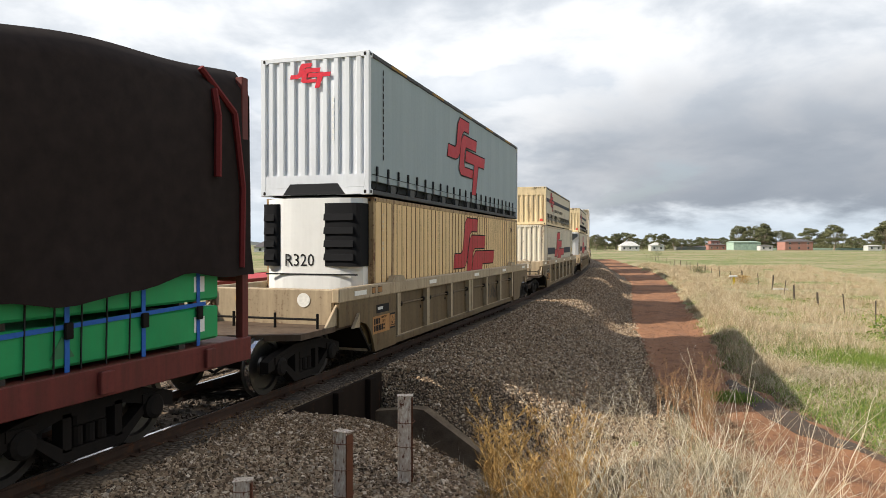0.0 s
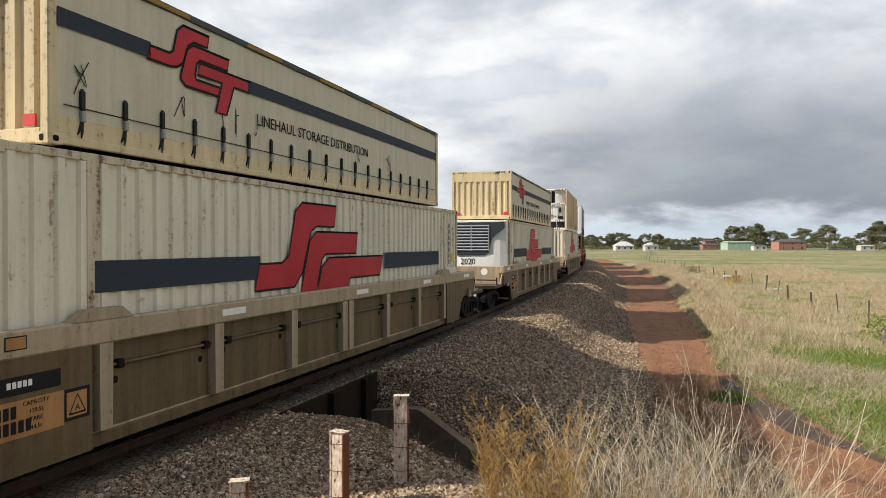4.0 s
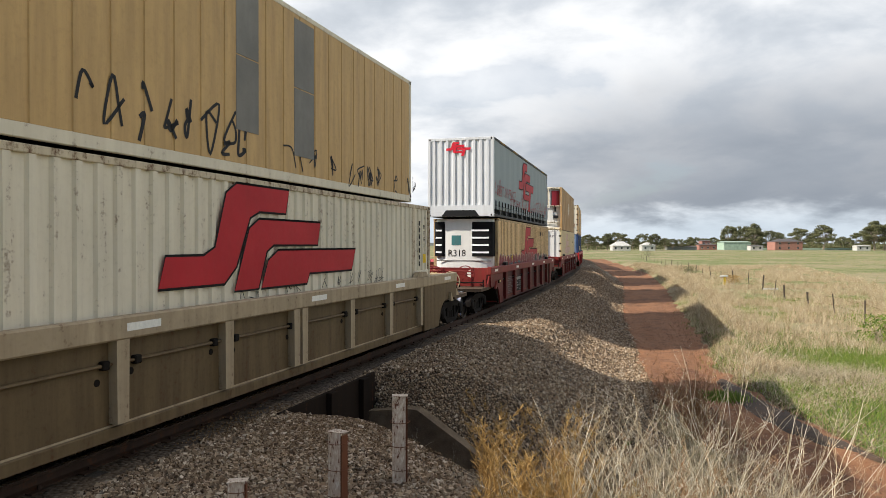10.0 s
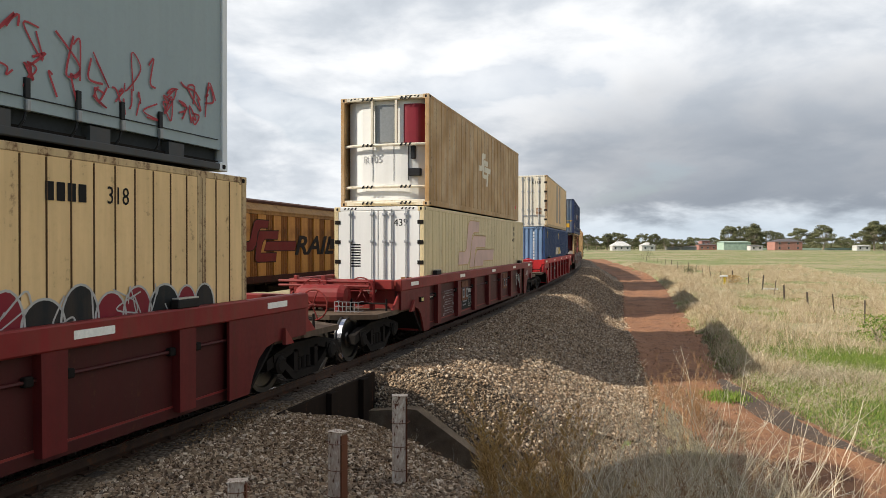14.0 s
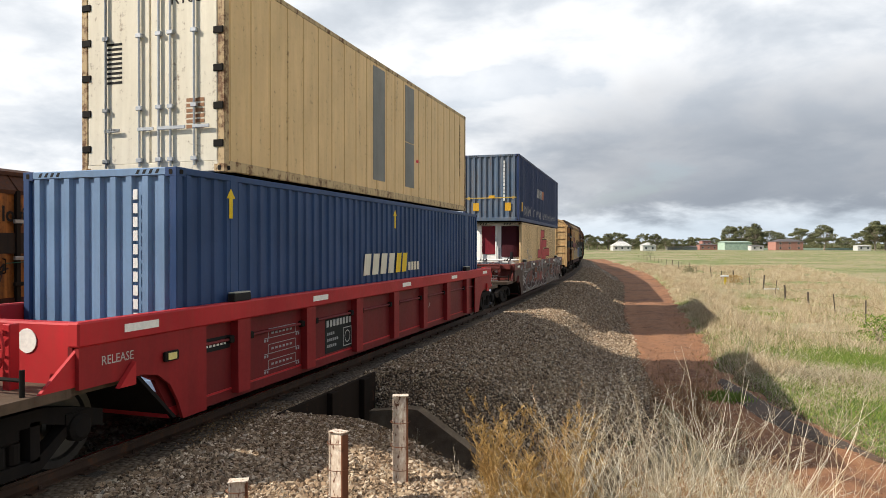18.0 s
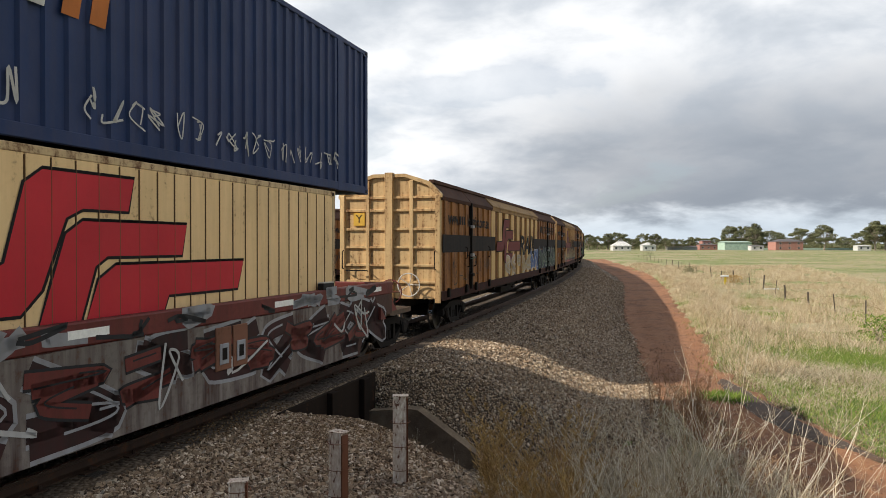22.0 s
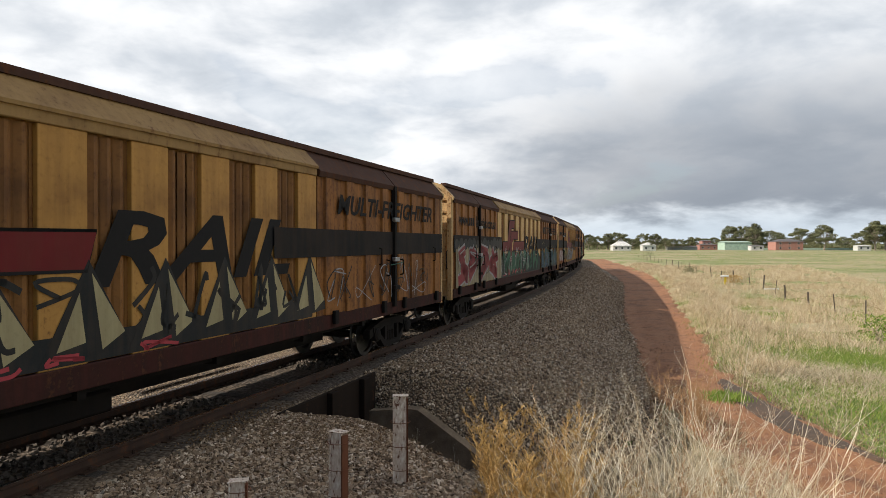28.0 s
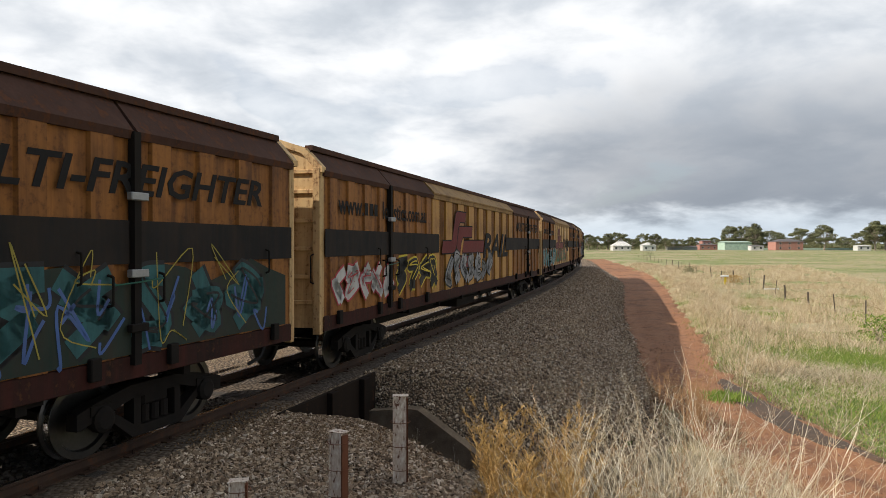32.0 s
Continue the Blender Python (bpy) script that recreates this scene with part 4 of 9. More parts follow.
for k in range(10):
    weed("brown_weed", 5.0 + rw_.gauss(0, 0.22), 14.6 + rw_.gauss(0, 0.4), rw_.uniform(0.8, 1.35), 6, BROWNED, "tall brown dry weed at the foot of the bank", 0.28, 0.2, 0.7, 2, 0.0065, 400 + k)
for k in range(8):
    weed("brown_weed", rw_.uniform(1.0, 2.6), rw_.uniform(5.4, 6.8), rw_.uniform(0.8, 1.2), 5, BROWNED, "low brown dry weed among bleached stems", 0.4, 0.3, 0.6, 2, 0.0032, 440 + k)
for k, (x, y, h) in enumerate(((-1.1, 7.6, 0.35), (-0.2, 7.1, 0.4), (-1.5, 6.9, 0.3), (0.1, 7.7, 0.35), (-1.0, 7.1, 0.5), (-0.75, 7.5, 0.3), (-0.35, 9.9, 0.3), (-0.9, 9.6, 0.25))):
    weed("bleached_weed", x, y, h, 4, BLEACHED, "thin dry weed growing in the ballast", 1.0, 0.6, 0.3, 0, 0.0032, 500 + k)
# dry grass under the weeds
y = rng.uniform(5.6, 7.4, 3600)
x = y * rng.uniform(0.10, 0.42, 3600)
blades("dry_grass", x, y, rng.uniform(0.10, 0.50, 3600), 0.0016, 1.3, STRAW, "dry grass among the weeds beside the line")
# brown litter and tangled dead stalks over the foot of the bank and the ground under the weeds
y = rng.uniform(6.0, 19.0, 80000)
x = rng.uniform(0.10, 0.44, 80000) * y
s_, d_ = near_sd(x, y)
keep = (d_ > 4.2 + 0.18 * np.maximum(s_ - 9, 0)) & (road_u(x, y) < -0.35 + 0.25 * rng.random(len(x))) & ((y < 12.5) | (rng.random(len(x)) < 0.5))
x, y = x[keep], y[keep]
blades("leaf_litter", x, y, rng.uniform(0.01, 0.06, len(x)), 0.007, 3.5, LITTER, "brown litter under the dry weeds", "litter", lift=0.02)
half = rng.random(len(x)) < 0.15
blades("dry_grass", x[half], y[half], rng.uniform(0.03, 0.20, half.sum()), 0.0022, 3.0, STRAW, "dead stalks tangled under the dry weeds", lift=0.02)
# fallen stalks on the bank and among the stones
x, y = rng.normal(3.0, 0.7, 700), rng.normal(16.2, 1.9, 700)
blades("dry_grass", x, y, rng.uniform(0.03, 0.10, 700), 0.004, 7.0, STRAW, "long dry stalks lying on the bank", lift=0.05)
x, y = rng.uniform(-1.9, 0.6, 260), rng.uniform(6.3, 8.0, 260)
blades("dry_grass", x, y, rng.uniform(0.02, 0.07, 260), 0.0022, 6.0, STRAW, "thin dry stalks lying on the stones", lift=0.05)
# a bright green patch in the field's edge
x, y = 14.3 + rng.normal(0, 1.5, 16000), 22.2 + rng.normal(0, 1.3, 16000)
blades("green_grass", x, y, rng.uniform(0.04, 0.20, 16000), 0.007, 0.8, GREEN, "bright yellow-green grass patch in the field")
x, y = 11.2 + rng.normal(0, 1.3, 5000), 20.0 + rng.normal(0, 0.8, 5000)
blades("dry_grass", x, y, rng.uniform(0.06, 0.22, 5000), 0.0055, 3.0, STRAW, "pale straw flattened among the green")
# the green tuft in the road and the wet patch
x, y = 7.0 + rng.normal(0, 0.25, 1500), 17.2 + rng.normal(0, 0.25, 1500)
blades("green_grass", x, y, rng.uniform(0.05, 0.16, 1500), 0.009, 0.7, GREEN, "bright green tuft in the middle of the road", lift=0.05)
WET = earth("wet_mud", [(0.035, 0.024, 0.016), (0.065, 0.042, 0.027), (0.12, 0.066, 0.036)], 2.6, 0.85, 0.03)
py_ = np.arange(12.2, 19.9, 0.15)
pc = np.interp(py_, [12.2, 13.3, 14.2, 15.5, 17.4, 19.8], [7.80, 7.62, 7.50, 7.46, 7.62, 8.0])
pw = 0.44 * np.sin(np.clip((py_ - 12.2) / 7.7, 0, 1) * math.pi) ** 0.7 + 0.02 + 0.07 * np.sin(py_ * 3.3) * np.sin(py_ * 1.7) + 0.04 * np.sin(py_ * 7.1)
pu = np.linspace(-1, 1, 9)
px = pc[:, None] + pw[:, None] * pu[None]
pyy = py_[:, None] + 0 * px
tagged(sheet("mud_puddle", px, pyy, ground_z(px, pyy) + 0.060 - 0.05 * (np.abs(pu) ** 3)[None], WET), "dark wet mud along the road's wheel rut", "mud", kind="structure")

# ---- trees, houses and sheds on the horizon --------------------------------------------------------
BARK = paint("pale_gum_bark", (0.32, 0.27, 0.21), 0.9, grime=0.4)
LEAF = island_tint("gum_leaves", [(0.06, 0.07, 0.03), (0.10, 0.11, 0.048), (0.145, 0.145, 0.065), (0.085, 0.09, 0.04), (0.18, 0.165, 0.08)])


def gum_tree(name, height, wide, seed, label):
    """A gum: a bare forking trunk under a domed crown of leafy clumps with gaps between them."""
    r = random.Random(seed)
    t = thing(name, label, "tree", "trees on the horizon")
    g = G()
    fork = Vector((r.uniform(-0.04, 0.04), r.uniform(-0.04, 0.04), 0.30))
    g.tube((0, 0, -0.03), fork, 0.026, 7, 0.018)
    v, f = [], []
    for k in range(26):
        a, d = k * 2.4 + r.uniform(-0.4, 0.4), math.sqrt((k + 0.4) / 19) * r.uniform(0.85, 1.1)
        c = Vector((math.cos(a) * d * 0.42 * wide, math.sin(a) * d * 0.42 * wide, 0.48 + 0.40 * math.sqrt(max(0.0, 1.15 - d * d)) * r.uniform(0.7, 1.0) - 0.10 * d))
        if k >= 19:
            d = r.uniform(0.45, 0.95)
            c = Vector((math.cos(a) * d * 0.40 * wide, math.sin(a) * d * 0.40 * wide, r.uniform(0.30, 0.46)))
        mid = fork.lerp(c, 0.5) + Vector((0, 0, -0.04))
        g.tube(fork, mid, 0.011, 5, 0.007)
        g.tube(mid, c, 0.007, 4, 0.003)
        rad = r.uniform(0.085, 0.15)
        for _ in range(230):
            n = Vector((r.gauss(0, 1), r.gauss(0, 1), r.gauss(0, 1))).normalized()
            q = c + Vector((n.x, n.y, n.z * 0.62)) * rad * (0.55 + 0.5 * r.random())
            o = (n + Vector((r.gauss(0, 0.5), r.gauss(0, 0.5), r.gauss(0, 0.5)))).normalized()
            u = o.orthogonal().normalized() * r.uniform(0.010, 0.021)
            w = o.cross(u)
            i = len(v)
            v += [tuple(q + u), tuple(q + w * 0.7), tuple(q - u), tuple(q - w * 0.7)]
            f.append((i, i + 1, i + 2, i + 3))
    part("trunk", g, BARK, t, "pale bare trunk and limbs")
    me = bpy.data.meshes.new("crown")
    me.from_pydata(v, [], f)
    me.materials.append(LEAF)
    piece("crown", me, t, label="grey-green leaf clumps with gaps of sky")
    k = height / max(q[2] for q in v)
    t.scale = (k, k, k)
    return t


def far(px, Y):
    """x at the distance Y for a bearing given as a share of the half picture."""
    return (px - 784) / 1225 * Y


tree_kinds = [gum_tree("gum_tree", 1.0, w, sd, "grey-green gum tree on the far side of the field") for w, sd in ((0.8, 3), (1.1, 8), (0.65, 15), (1.25, 21), (0.9, 33))]
for k, t in enumerate(tree_kinds):
    k0 = t.scale[0]
    t.matrix_world = pose(far(1352 + (k - 2) * 30, 480), 480 + 7 * k, LOW, 0, 0, 40 * k) @ Matrix.Diagonal((*(k0 * h for h in ((17, 17, 19, 14, 13)[k],) * 3), 1))
UNIT = [t.scale[0] / h for t, h in zip(tree_kinds, (17, 17, 19, 14, 13))]
rt = random.Random(11)
row = [(1040, 12, 430), (1056, 11, 440), (1075, 13, 445), (1092, 14, 450), (1100, 12, 470), (1120, 9, 460), (1141, 13, 440), (1160, 13, 450), (1150, 8, 425), (1177, 10, 470), (1190, 9, 440), (1205, 9, 470), (1222, 11, 500), (1233, 11, 520), (1247, 10, 500),
       (1262, 11, 520), (1280, 10, 530), (1300, 10, 540), (1316, 11, 520), (1335, 15, 470), (1415, 15, 465), (1440, 10, 520), (1457, 17, 455), (1475, 9, 520), (1490, 10, 520), (1503, 9, 510), (1530, 13, 450), (1548, 19, 440), (1566, 17, 445), (1590, 15, 450), (1630, 13, 460),
       (1012, 12, 450), (985, 12, 470), (950, 10, 480), (905, 11, 490), (1700, 14, 450), (1780, 12, 440)]
for i, (px, h, Y) in enumerate(row):
    k = i % 5
    tree = copy_thing(tree_kinds[k], pose(0, 0, 0))
    sc = UNIT[k] * h * (0.84 if px < 1330 else 1.0)
    tree.matrix_basis = pose(far(px, Y), Y, LOW, 0, 0, rt.uniform(0, 360)) @ Matrix.Diagonal((sc * rt.uniform(1.0, 1.4), sc * rt.uniform(1.0, 1.4), sc, 1))
# scrub below the trees and far woods
v, f = [], []
for i in range(34000):
    px = rt.uniform(860, 1750)
    Y = rt.uniform(485, 640)
    h = (4.2 + 4.4 * max(0.0, math.sin(px * 0.071) * math.sin(px * 0.193 + 1))) * rt.random() ** 0.8
    c = Vector((far(px, Y), Y, LOW + h))
    n = Vector((rt.gauss(0, 1), rt.gauss(0, 1), rt.gauss(0, 1))).normalized()
    u = n.orthogonal().normalized() * rt.uniform(0.45, 0.95)
    w = n.cross(u)
    j = len(v)
    v += [tuple(c + u), tuple(c + w * 0.6), tuple(c - u), tuple(c - w * 0.6)]
    f.append((j, j + 1, j + 2, j + 3))
raw("scrub", v, f, LEAF, "dark scrub and distant woods behind the field", "bushes")

BRICK = paint("red_brick_wall", (0.40, 0.20, 0.16), 0.85, grime=0.25)
TILE_ROOF = plain("grey_roof_tiles", (0.11, 0.10, 0.10), 0.8)
GREEN_IRON = paint("pale_green_iron", (0.36, 0.47, 0.38), 0.5, grime=0.1)
GLASS_DARK = plain("dark_window_glass", (0.03, 0.035, 0.04), 0.1)
OFFWHITE = paint("offwhite_wall", (0.55, 0.54, 0.51), 0.6, grime=0.1)
PURPLE = paint("purple_wall", (0.22, 0.06, 0.30), 0.6, grime=0.1)
PINKISH = paint("pinkish_wall", (0.50, 0.28, 0.30), 0.7, grime=0.1)


def house(name, px, Y, width, depth, wall_h, roof_h, wall_mat, roof_mat, label, windows=4, storeys=1, hip=True, turn=0):
    b = thing(name, label, "house" if windows else "shed", "buildings on the horizon")
    b.matrix_world = pose(far(px, Y), Y, LOW, 0, 0, turn)
    w, d = width / 2, depth / 2
    part("walls", G().box(-w, w, -d, d, -0.5, wall_h), wall_mat, b)
    e, r = 0.4, w - d if hip and w > d else w
    g = G()
    lo = [(-w - e, -d - e, wall_h), (w + e, -d - e, wall_h), (w + e, d + e, wall_h), (-w - e, d + e, wall_h)]
    ridge = [(-r, 0, wall_h + roof_h), (r, 0, wall_h + roof_h)]
    g.v = lo + ridge
    g.f = [(0, 1, 5, 4), (2, 3, 4, 5), (1, 2, 5), (3, 0, 4), (3, 2, 1, 0)]
    part("roof", g, roof_mat, b)
    for st in range(storeys):
        z = 0.9 + st * 2.9
        for k in range(windows):
            x = -w + width * (k + 0.5) / windows
            win = part("window", G().box(x - 0.65, x + 0.65, -d - 0.04, -d + 0.1, z, z + 1.3), OFFWHITE, b)
            part("pane", G().box(x - 0.55, x + 0.55, -d - 0.06, -d - 0.03, z + 0.1, z + 1.2), GLASS_DARK, win)
    return b


house("brick_house", 1389, 448, 17.5, 11, 5.6, 1.8, BRICK, TILE_ROOF, "two-storey red brick house with a grey hipped roof", 3, 2)
house("iron_shed", 1299, 462, 17.6, 12, 5.2, 0.7, GREEN_IRON, GREEN_IRON, "large pale green corrugated iron shed", 0, 1, False)
house("red_house", 1250, 480, 12, 7, 3.6, 0.8, BRICK, TILE_ROOF, "small red brick house with a low roof", 3)
house("red_house", 1247, 484, 6, 6, 6.2, 0.5, BRICK, TILE_ROOF, "upper storey block of a red brick house", 2, 2)
house("white_house", 1098, 424, 11, 7, 3.0, 2.6, OFFWHITE, OFFWHITE, "white house with a steep pale roof", 3)
house("white_house", 1146, 424, 8, 6, 3.2, 1.8, OFFWHITE, OFFWHITE, "small white house among gum trees", 2)
house("white_shed", 1337, 440, 8, 5, 3.0, 0.6, OFFWHITE, TILE_ROOF, "white shed with an open carport", 2)
house("white_shed", 1525, 436, 8.5, 5, 3.0, 0.5, OFFWHITE, OFFWHITE, "low white shed by the tree line", 2)
house("low_shed", 1205, 475, 20, 6, 2.2, 0.6, plain("weathered_iron", (0.30, 0.30, 0.28), 0.6), TILE_ROOF, "long low grey iron shed", 0, 1, False)
farm_fence = thing("panel_fence", "long pale green sheet-metal fence before the houses", "fence")
for k in range(34):
    part("panel", G().box(far(1326, 458) + k * 2.3, far(1326, 458) + k * 2.3 + 2.24, 457.9, 458.0, LOW - 0.2, LOW + 1.5), GREEN_IRON, farm_fence)
# what shows beyond the second track
house("purple_store", 150, 330, 34, 12, 4.2, 0.8, PURPLE, TILE_ROOF, "long purple building beyond the railway", 6, 1, False)
house("dark_roof_house", 485, 300, 22, 10, 2.6, 3.6, OFFWHITE, TILE_ROOF, "house with a large dark roof", 4)
house("pink_house", 560, 320, 14, 9, 4.4, 1.2, PINKISH, OFFWHITE, "pinkish house under construction", 3)
house("dark_roof_house", 360, 310, 18, 10, 2.6, 3.2, OFFWHITE, TILE_ROOF, "house with a large dark roof", 4)
house("dark_roof_house", 60, 320, 20, 10, 2.8, 3.0, OFFWHITE, TILE_ROOF, "house with a large dark roof", 4)
HILL = earth("hazy_hill", [(0.06, 0.075, 0.07), (0.09, 0.10, 0.09), (0.12, 0.12, 0.10)], 0.01)
hx_, hy_ = np.meshgrid(np.linspace(-3200, 300, 90), np.linspace(1900, 2700, 14), indexing="ij")
hz = (30 + 26 * np.sin(hx_ * 0.0031) + 14 * np.sin(hx_ * 0.0083 + 2)) * np.sin((hy_ - 1900) / 800 * math.pi) ** 0.8 * smooth(300, -700, hx_) - 3
tagged(sheet("hills", hx_, hy_, hz, HILL), "low blue-grey hills on the horizon", "hills", kind="structure")

# small things in the grass: a marker, a scrap of white plastic, shrubs
marker = thing("marker_post", "yellow marker post with a white cap in the grass", "marker post")
mx, my = far(1283, 64), 64.0
mz = float(ground_z(np.array([mx]), np.array([my]))[0])
part("post", G().box(mx - 0.09, mx + 0.09, my - 0.04, my + 0.04, mz - 0.2, mz + 0.75), plain("marker_yellow", (0.60, 0.42, 0.03), 0.6), marker)
part("cap", G().box(mx - 0.42, mx + 0.30, my - 0.10, my + 0.10, mz + 0.75, mz + 0.92, 0.03), OFFWHITE, marker, "white sheet cap")
sxp, syp = far(1364, 55), 55.0
sz = float(ground_z(np.array([sxp]), np.array([syp]))[0])
scrap = thing("plastic_sheet", "scrap of white plastic caught in the grass", "litter")
part("sheet", G().prism([(sxp - 0.55, syp), (sxp - 0.1, syp + 0.2), (sxp + 0.6, syp - 0.05), (sxp + 0.5, syp - 0.2), (sxp - 0.3, syp - 0.2)], 2, sz + 0.22, sz + 0.34), OFFWHITE, scrap)


def shrub(x, y, h, w, mat, label):
    z = float(ground_z(np.array([x]), np.array([y]))[0])
    b = thing("shrub", label, "shrub", "shrubs in the field")
    b.matrix_world = pose(x, y, z)
    r = random.Random(int(x * 10))
    g = G()
    for _ in range(9):
        g.tube((0, 0, -0.1), (r.uniform(-w, w) * 0.6, r.uniform(-w, w) * 0.6, h * r.uniform(0.5, 0.9)), 0.02, 4, 0.008)
    part("stem", g, BARK, b)
    vv, ff = [], []
    for _ in range(700):
        c = Vector((r.gauss(0, 0.45) * w, r.gauss(0, 0.45) * w, h * r.uniform(0.15, 1.0)))
        n = Vector((r.gauss(0, 1), r.gauss(0, 1), r.gauss(0, 1))).normalized()
        u = n.orthogonal().normalized() * r.uniform(0.03, 0.07)
        q = n.cross(u)
        i = len(vv)
        vv += [tuple(c + u), tuple(c + q * 0.6), tuple(c - u), tuple(c - q * 0.6)]
        ff.append((i, i + 1, i + 2, i + 3))
    me = bpy.data.meshes.new("leaves")
    me.from_pydata(vv, [], ff)
    me.materials.append(mat)
    piece("leaves", me, b)


shrub(far(1562, 26), 26.0, 1.2, 0.9, GREEN, "green leafy shrub at the field's edge")
shrub(far(1220, 88), 88.0, 1.1, 1.0, LEAF, "dark low shrub in the dry grass")
shrub(far(1296, 66), 66.0, 0.9, 0.9, GOLD, "brown dry shrub beside the fence")
shrub(far(1148, 210), 210.0, 2.0, 1.8, LEAF, "dark low shrub far out in the field")

# ---- rolling stock -------------------------------------------------------------------
AXLE, WHEEL_R = 0.875, 0.46
DARK_RAIL = paint("dark_grey_rail", (0.06, 0.065, 0.07), 0.6, grime=0.3)
GREYED = plain("galvanised_wire", (0.30, 0.30, 0.30), 0.5, 0.5)
DISC_WHITE = plain("white_disc", (0.80, 0.78, 0.72), 0.5)
meshes = {}
WAGONS, FINE_SIDED = [], []


def shared(key, build):
    if key not in meshes:
        meshes[key] = build()
    return meshes[key]


def bogie(wagon, y, run, sign, mat=STEEL_DARK):
    """A three-piece bogie at y: two side frames, a bolster, springs, and two wheelsets that turn."""
    def frame_mesh():
        g = G()
        for sx in (-1, 1):
            x0, x1 = sorted((sx * 0.93, sx * 1.08))
            # top and bottom chord of the cast side frame, with the pedestals
            g.prism([(-1.22, 0.40), (-1.22, 0.58), (-0.95, 0.66), (-0.45, 0.76), (0.45, 0.76), (0.95, 0.66), (1.22, 0.58), (1.22, 0.40), (0.95, 0.46), (0.42, 0.60), (-0.42, 0.60), (-0.95, 0.46)], 0, x0, x1)
            g.prism([(-0.86, 0.50), (-0.74, 0.52), (-0.36, 0.26), (0.36, 0.26), (0.74, 0.52), (0.86, 0.50), (0.42, 0.14), (-0.42, 0.14)], 0, x0, x1)
            for q in (-0.40, 0.29):
                g.box(x0, x1, q, q + 0.11, 0.24, 0.64)
            for q in (-0.16, 0.0, 0.16):
                g.tube((sx * 1.0, q, 0.27), (sx * 1.0, q, 0.47), 0.065, 10)
            for q in (-AXLE, AXLE):
                g.lathe([(0.0, -0.10), (0.13, -0.10), (0.15, -0.04), (0.15, 0.06), (0.10, 0.09), (0.0, 0.09)], 0, 12, (sx * 1.06, q, WHEEL_R))
                g.box(x0, x1 + 0.02 * (sx > 0), q - 0.17, q + 0.17, 0.52, 0.63)
        g.box(-1.05, 1.05, -0.22, 0.22, 0.46, 0.66, 0.03)
        g.tube((0, 0, 0.64), (0, 0, 0.80), 0.30, 16)
        g.box(-0.75, 0.75, -1.05, -0.97, 0.42, 0.52)
        g.box(-0.75, 0.75, 0.97, 1.05, 0.42, 0.52)
        return g.mesh("bogie", mat)
    piece("bogie", shared("bogie" + mat.name, frame_mesh), wagon, (0, y, 0), "dark oily cast-steel bogie")

    def wheel_mesh():
        return G().lathe([(0.09, -0.06), (0.14, -0.05), (0.17, -0.02), (0.36, -0.03), (0.38, -0.07), (0.46, -0.07), (0.452, 0.045), (0.487, 0.055), (0.487, 0.075), (0.38, 0.075), (0.36, 0.02), (0.17, 0.03), (0.14, 0.09), (0.09, 0.09)], 0, 32).mesh("wheel", WHEEL_STEEL)

    def tread_mesh():
        return G().lathe([(0.455, -0.062), (0.4625, -0.062), (0.4555, 0.040), (0.45, 0.040)], 0, 32).mesh("tread", TREAD)

    def axle_mesh():
        return G().lathe([(0.0, -1.1), (0.065, -1.1), (0.065, -0.9), (0.085, -0.85), (0.085, 0.85), (0.065, 0.9), (0.065, 1.1), (0.0, 1.1)], 0, 12).mesh("wheelset", WHEEL_STEEL)
    for q in (-AXLE, AXLE):
        ax = piece("wheelset", shared("axle", axle_mesh), wagon, (0, y + q, WHEEL_R))
        for sx in (-1, 1):
            w = piece("wheel", shared("wheel", wheel_mesh), ax, (sx * 0.745, 0, 0))
            w.rotation_euler = (0, 0, math.pi if sx > 0 else 0)
            r = piece("tread", shared("tread", tread_mesh), ax, (sx * 0.745, 0, 0), "polished steel tread")
            r.rotation_euler = w.rotation_euler
        WHEELS.append((ax, y + q, sign, run))


def ride(ob, track, s0, half, run, sign):
    MOVERS.append((ob, track, s0, half, run, sign))
    return ob


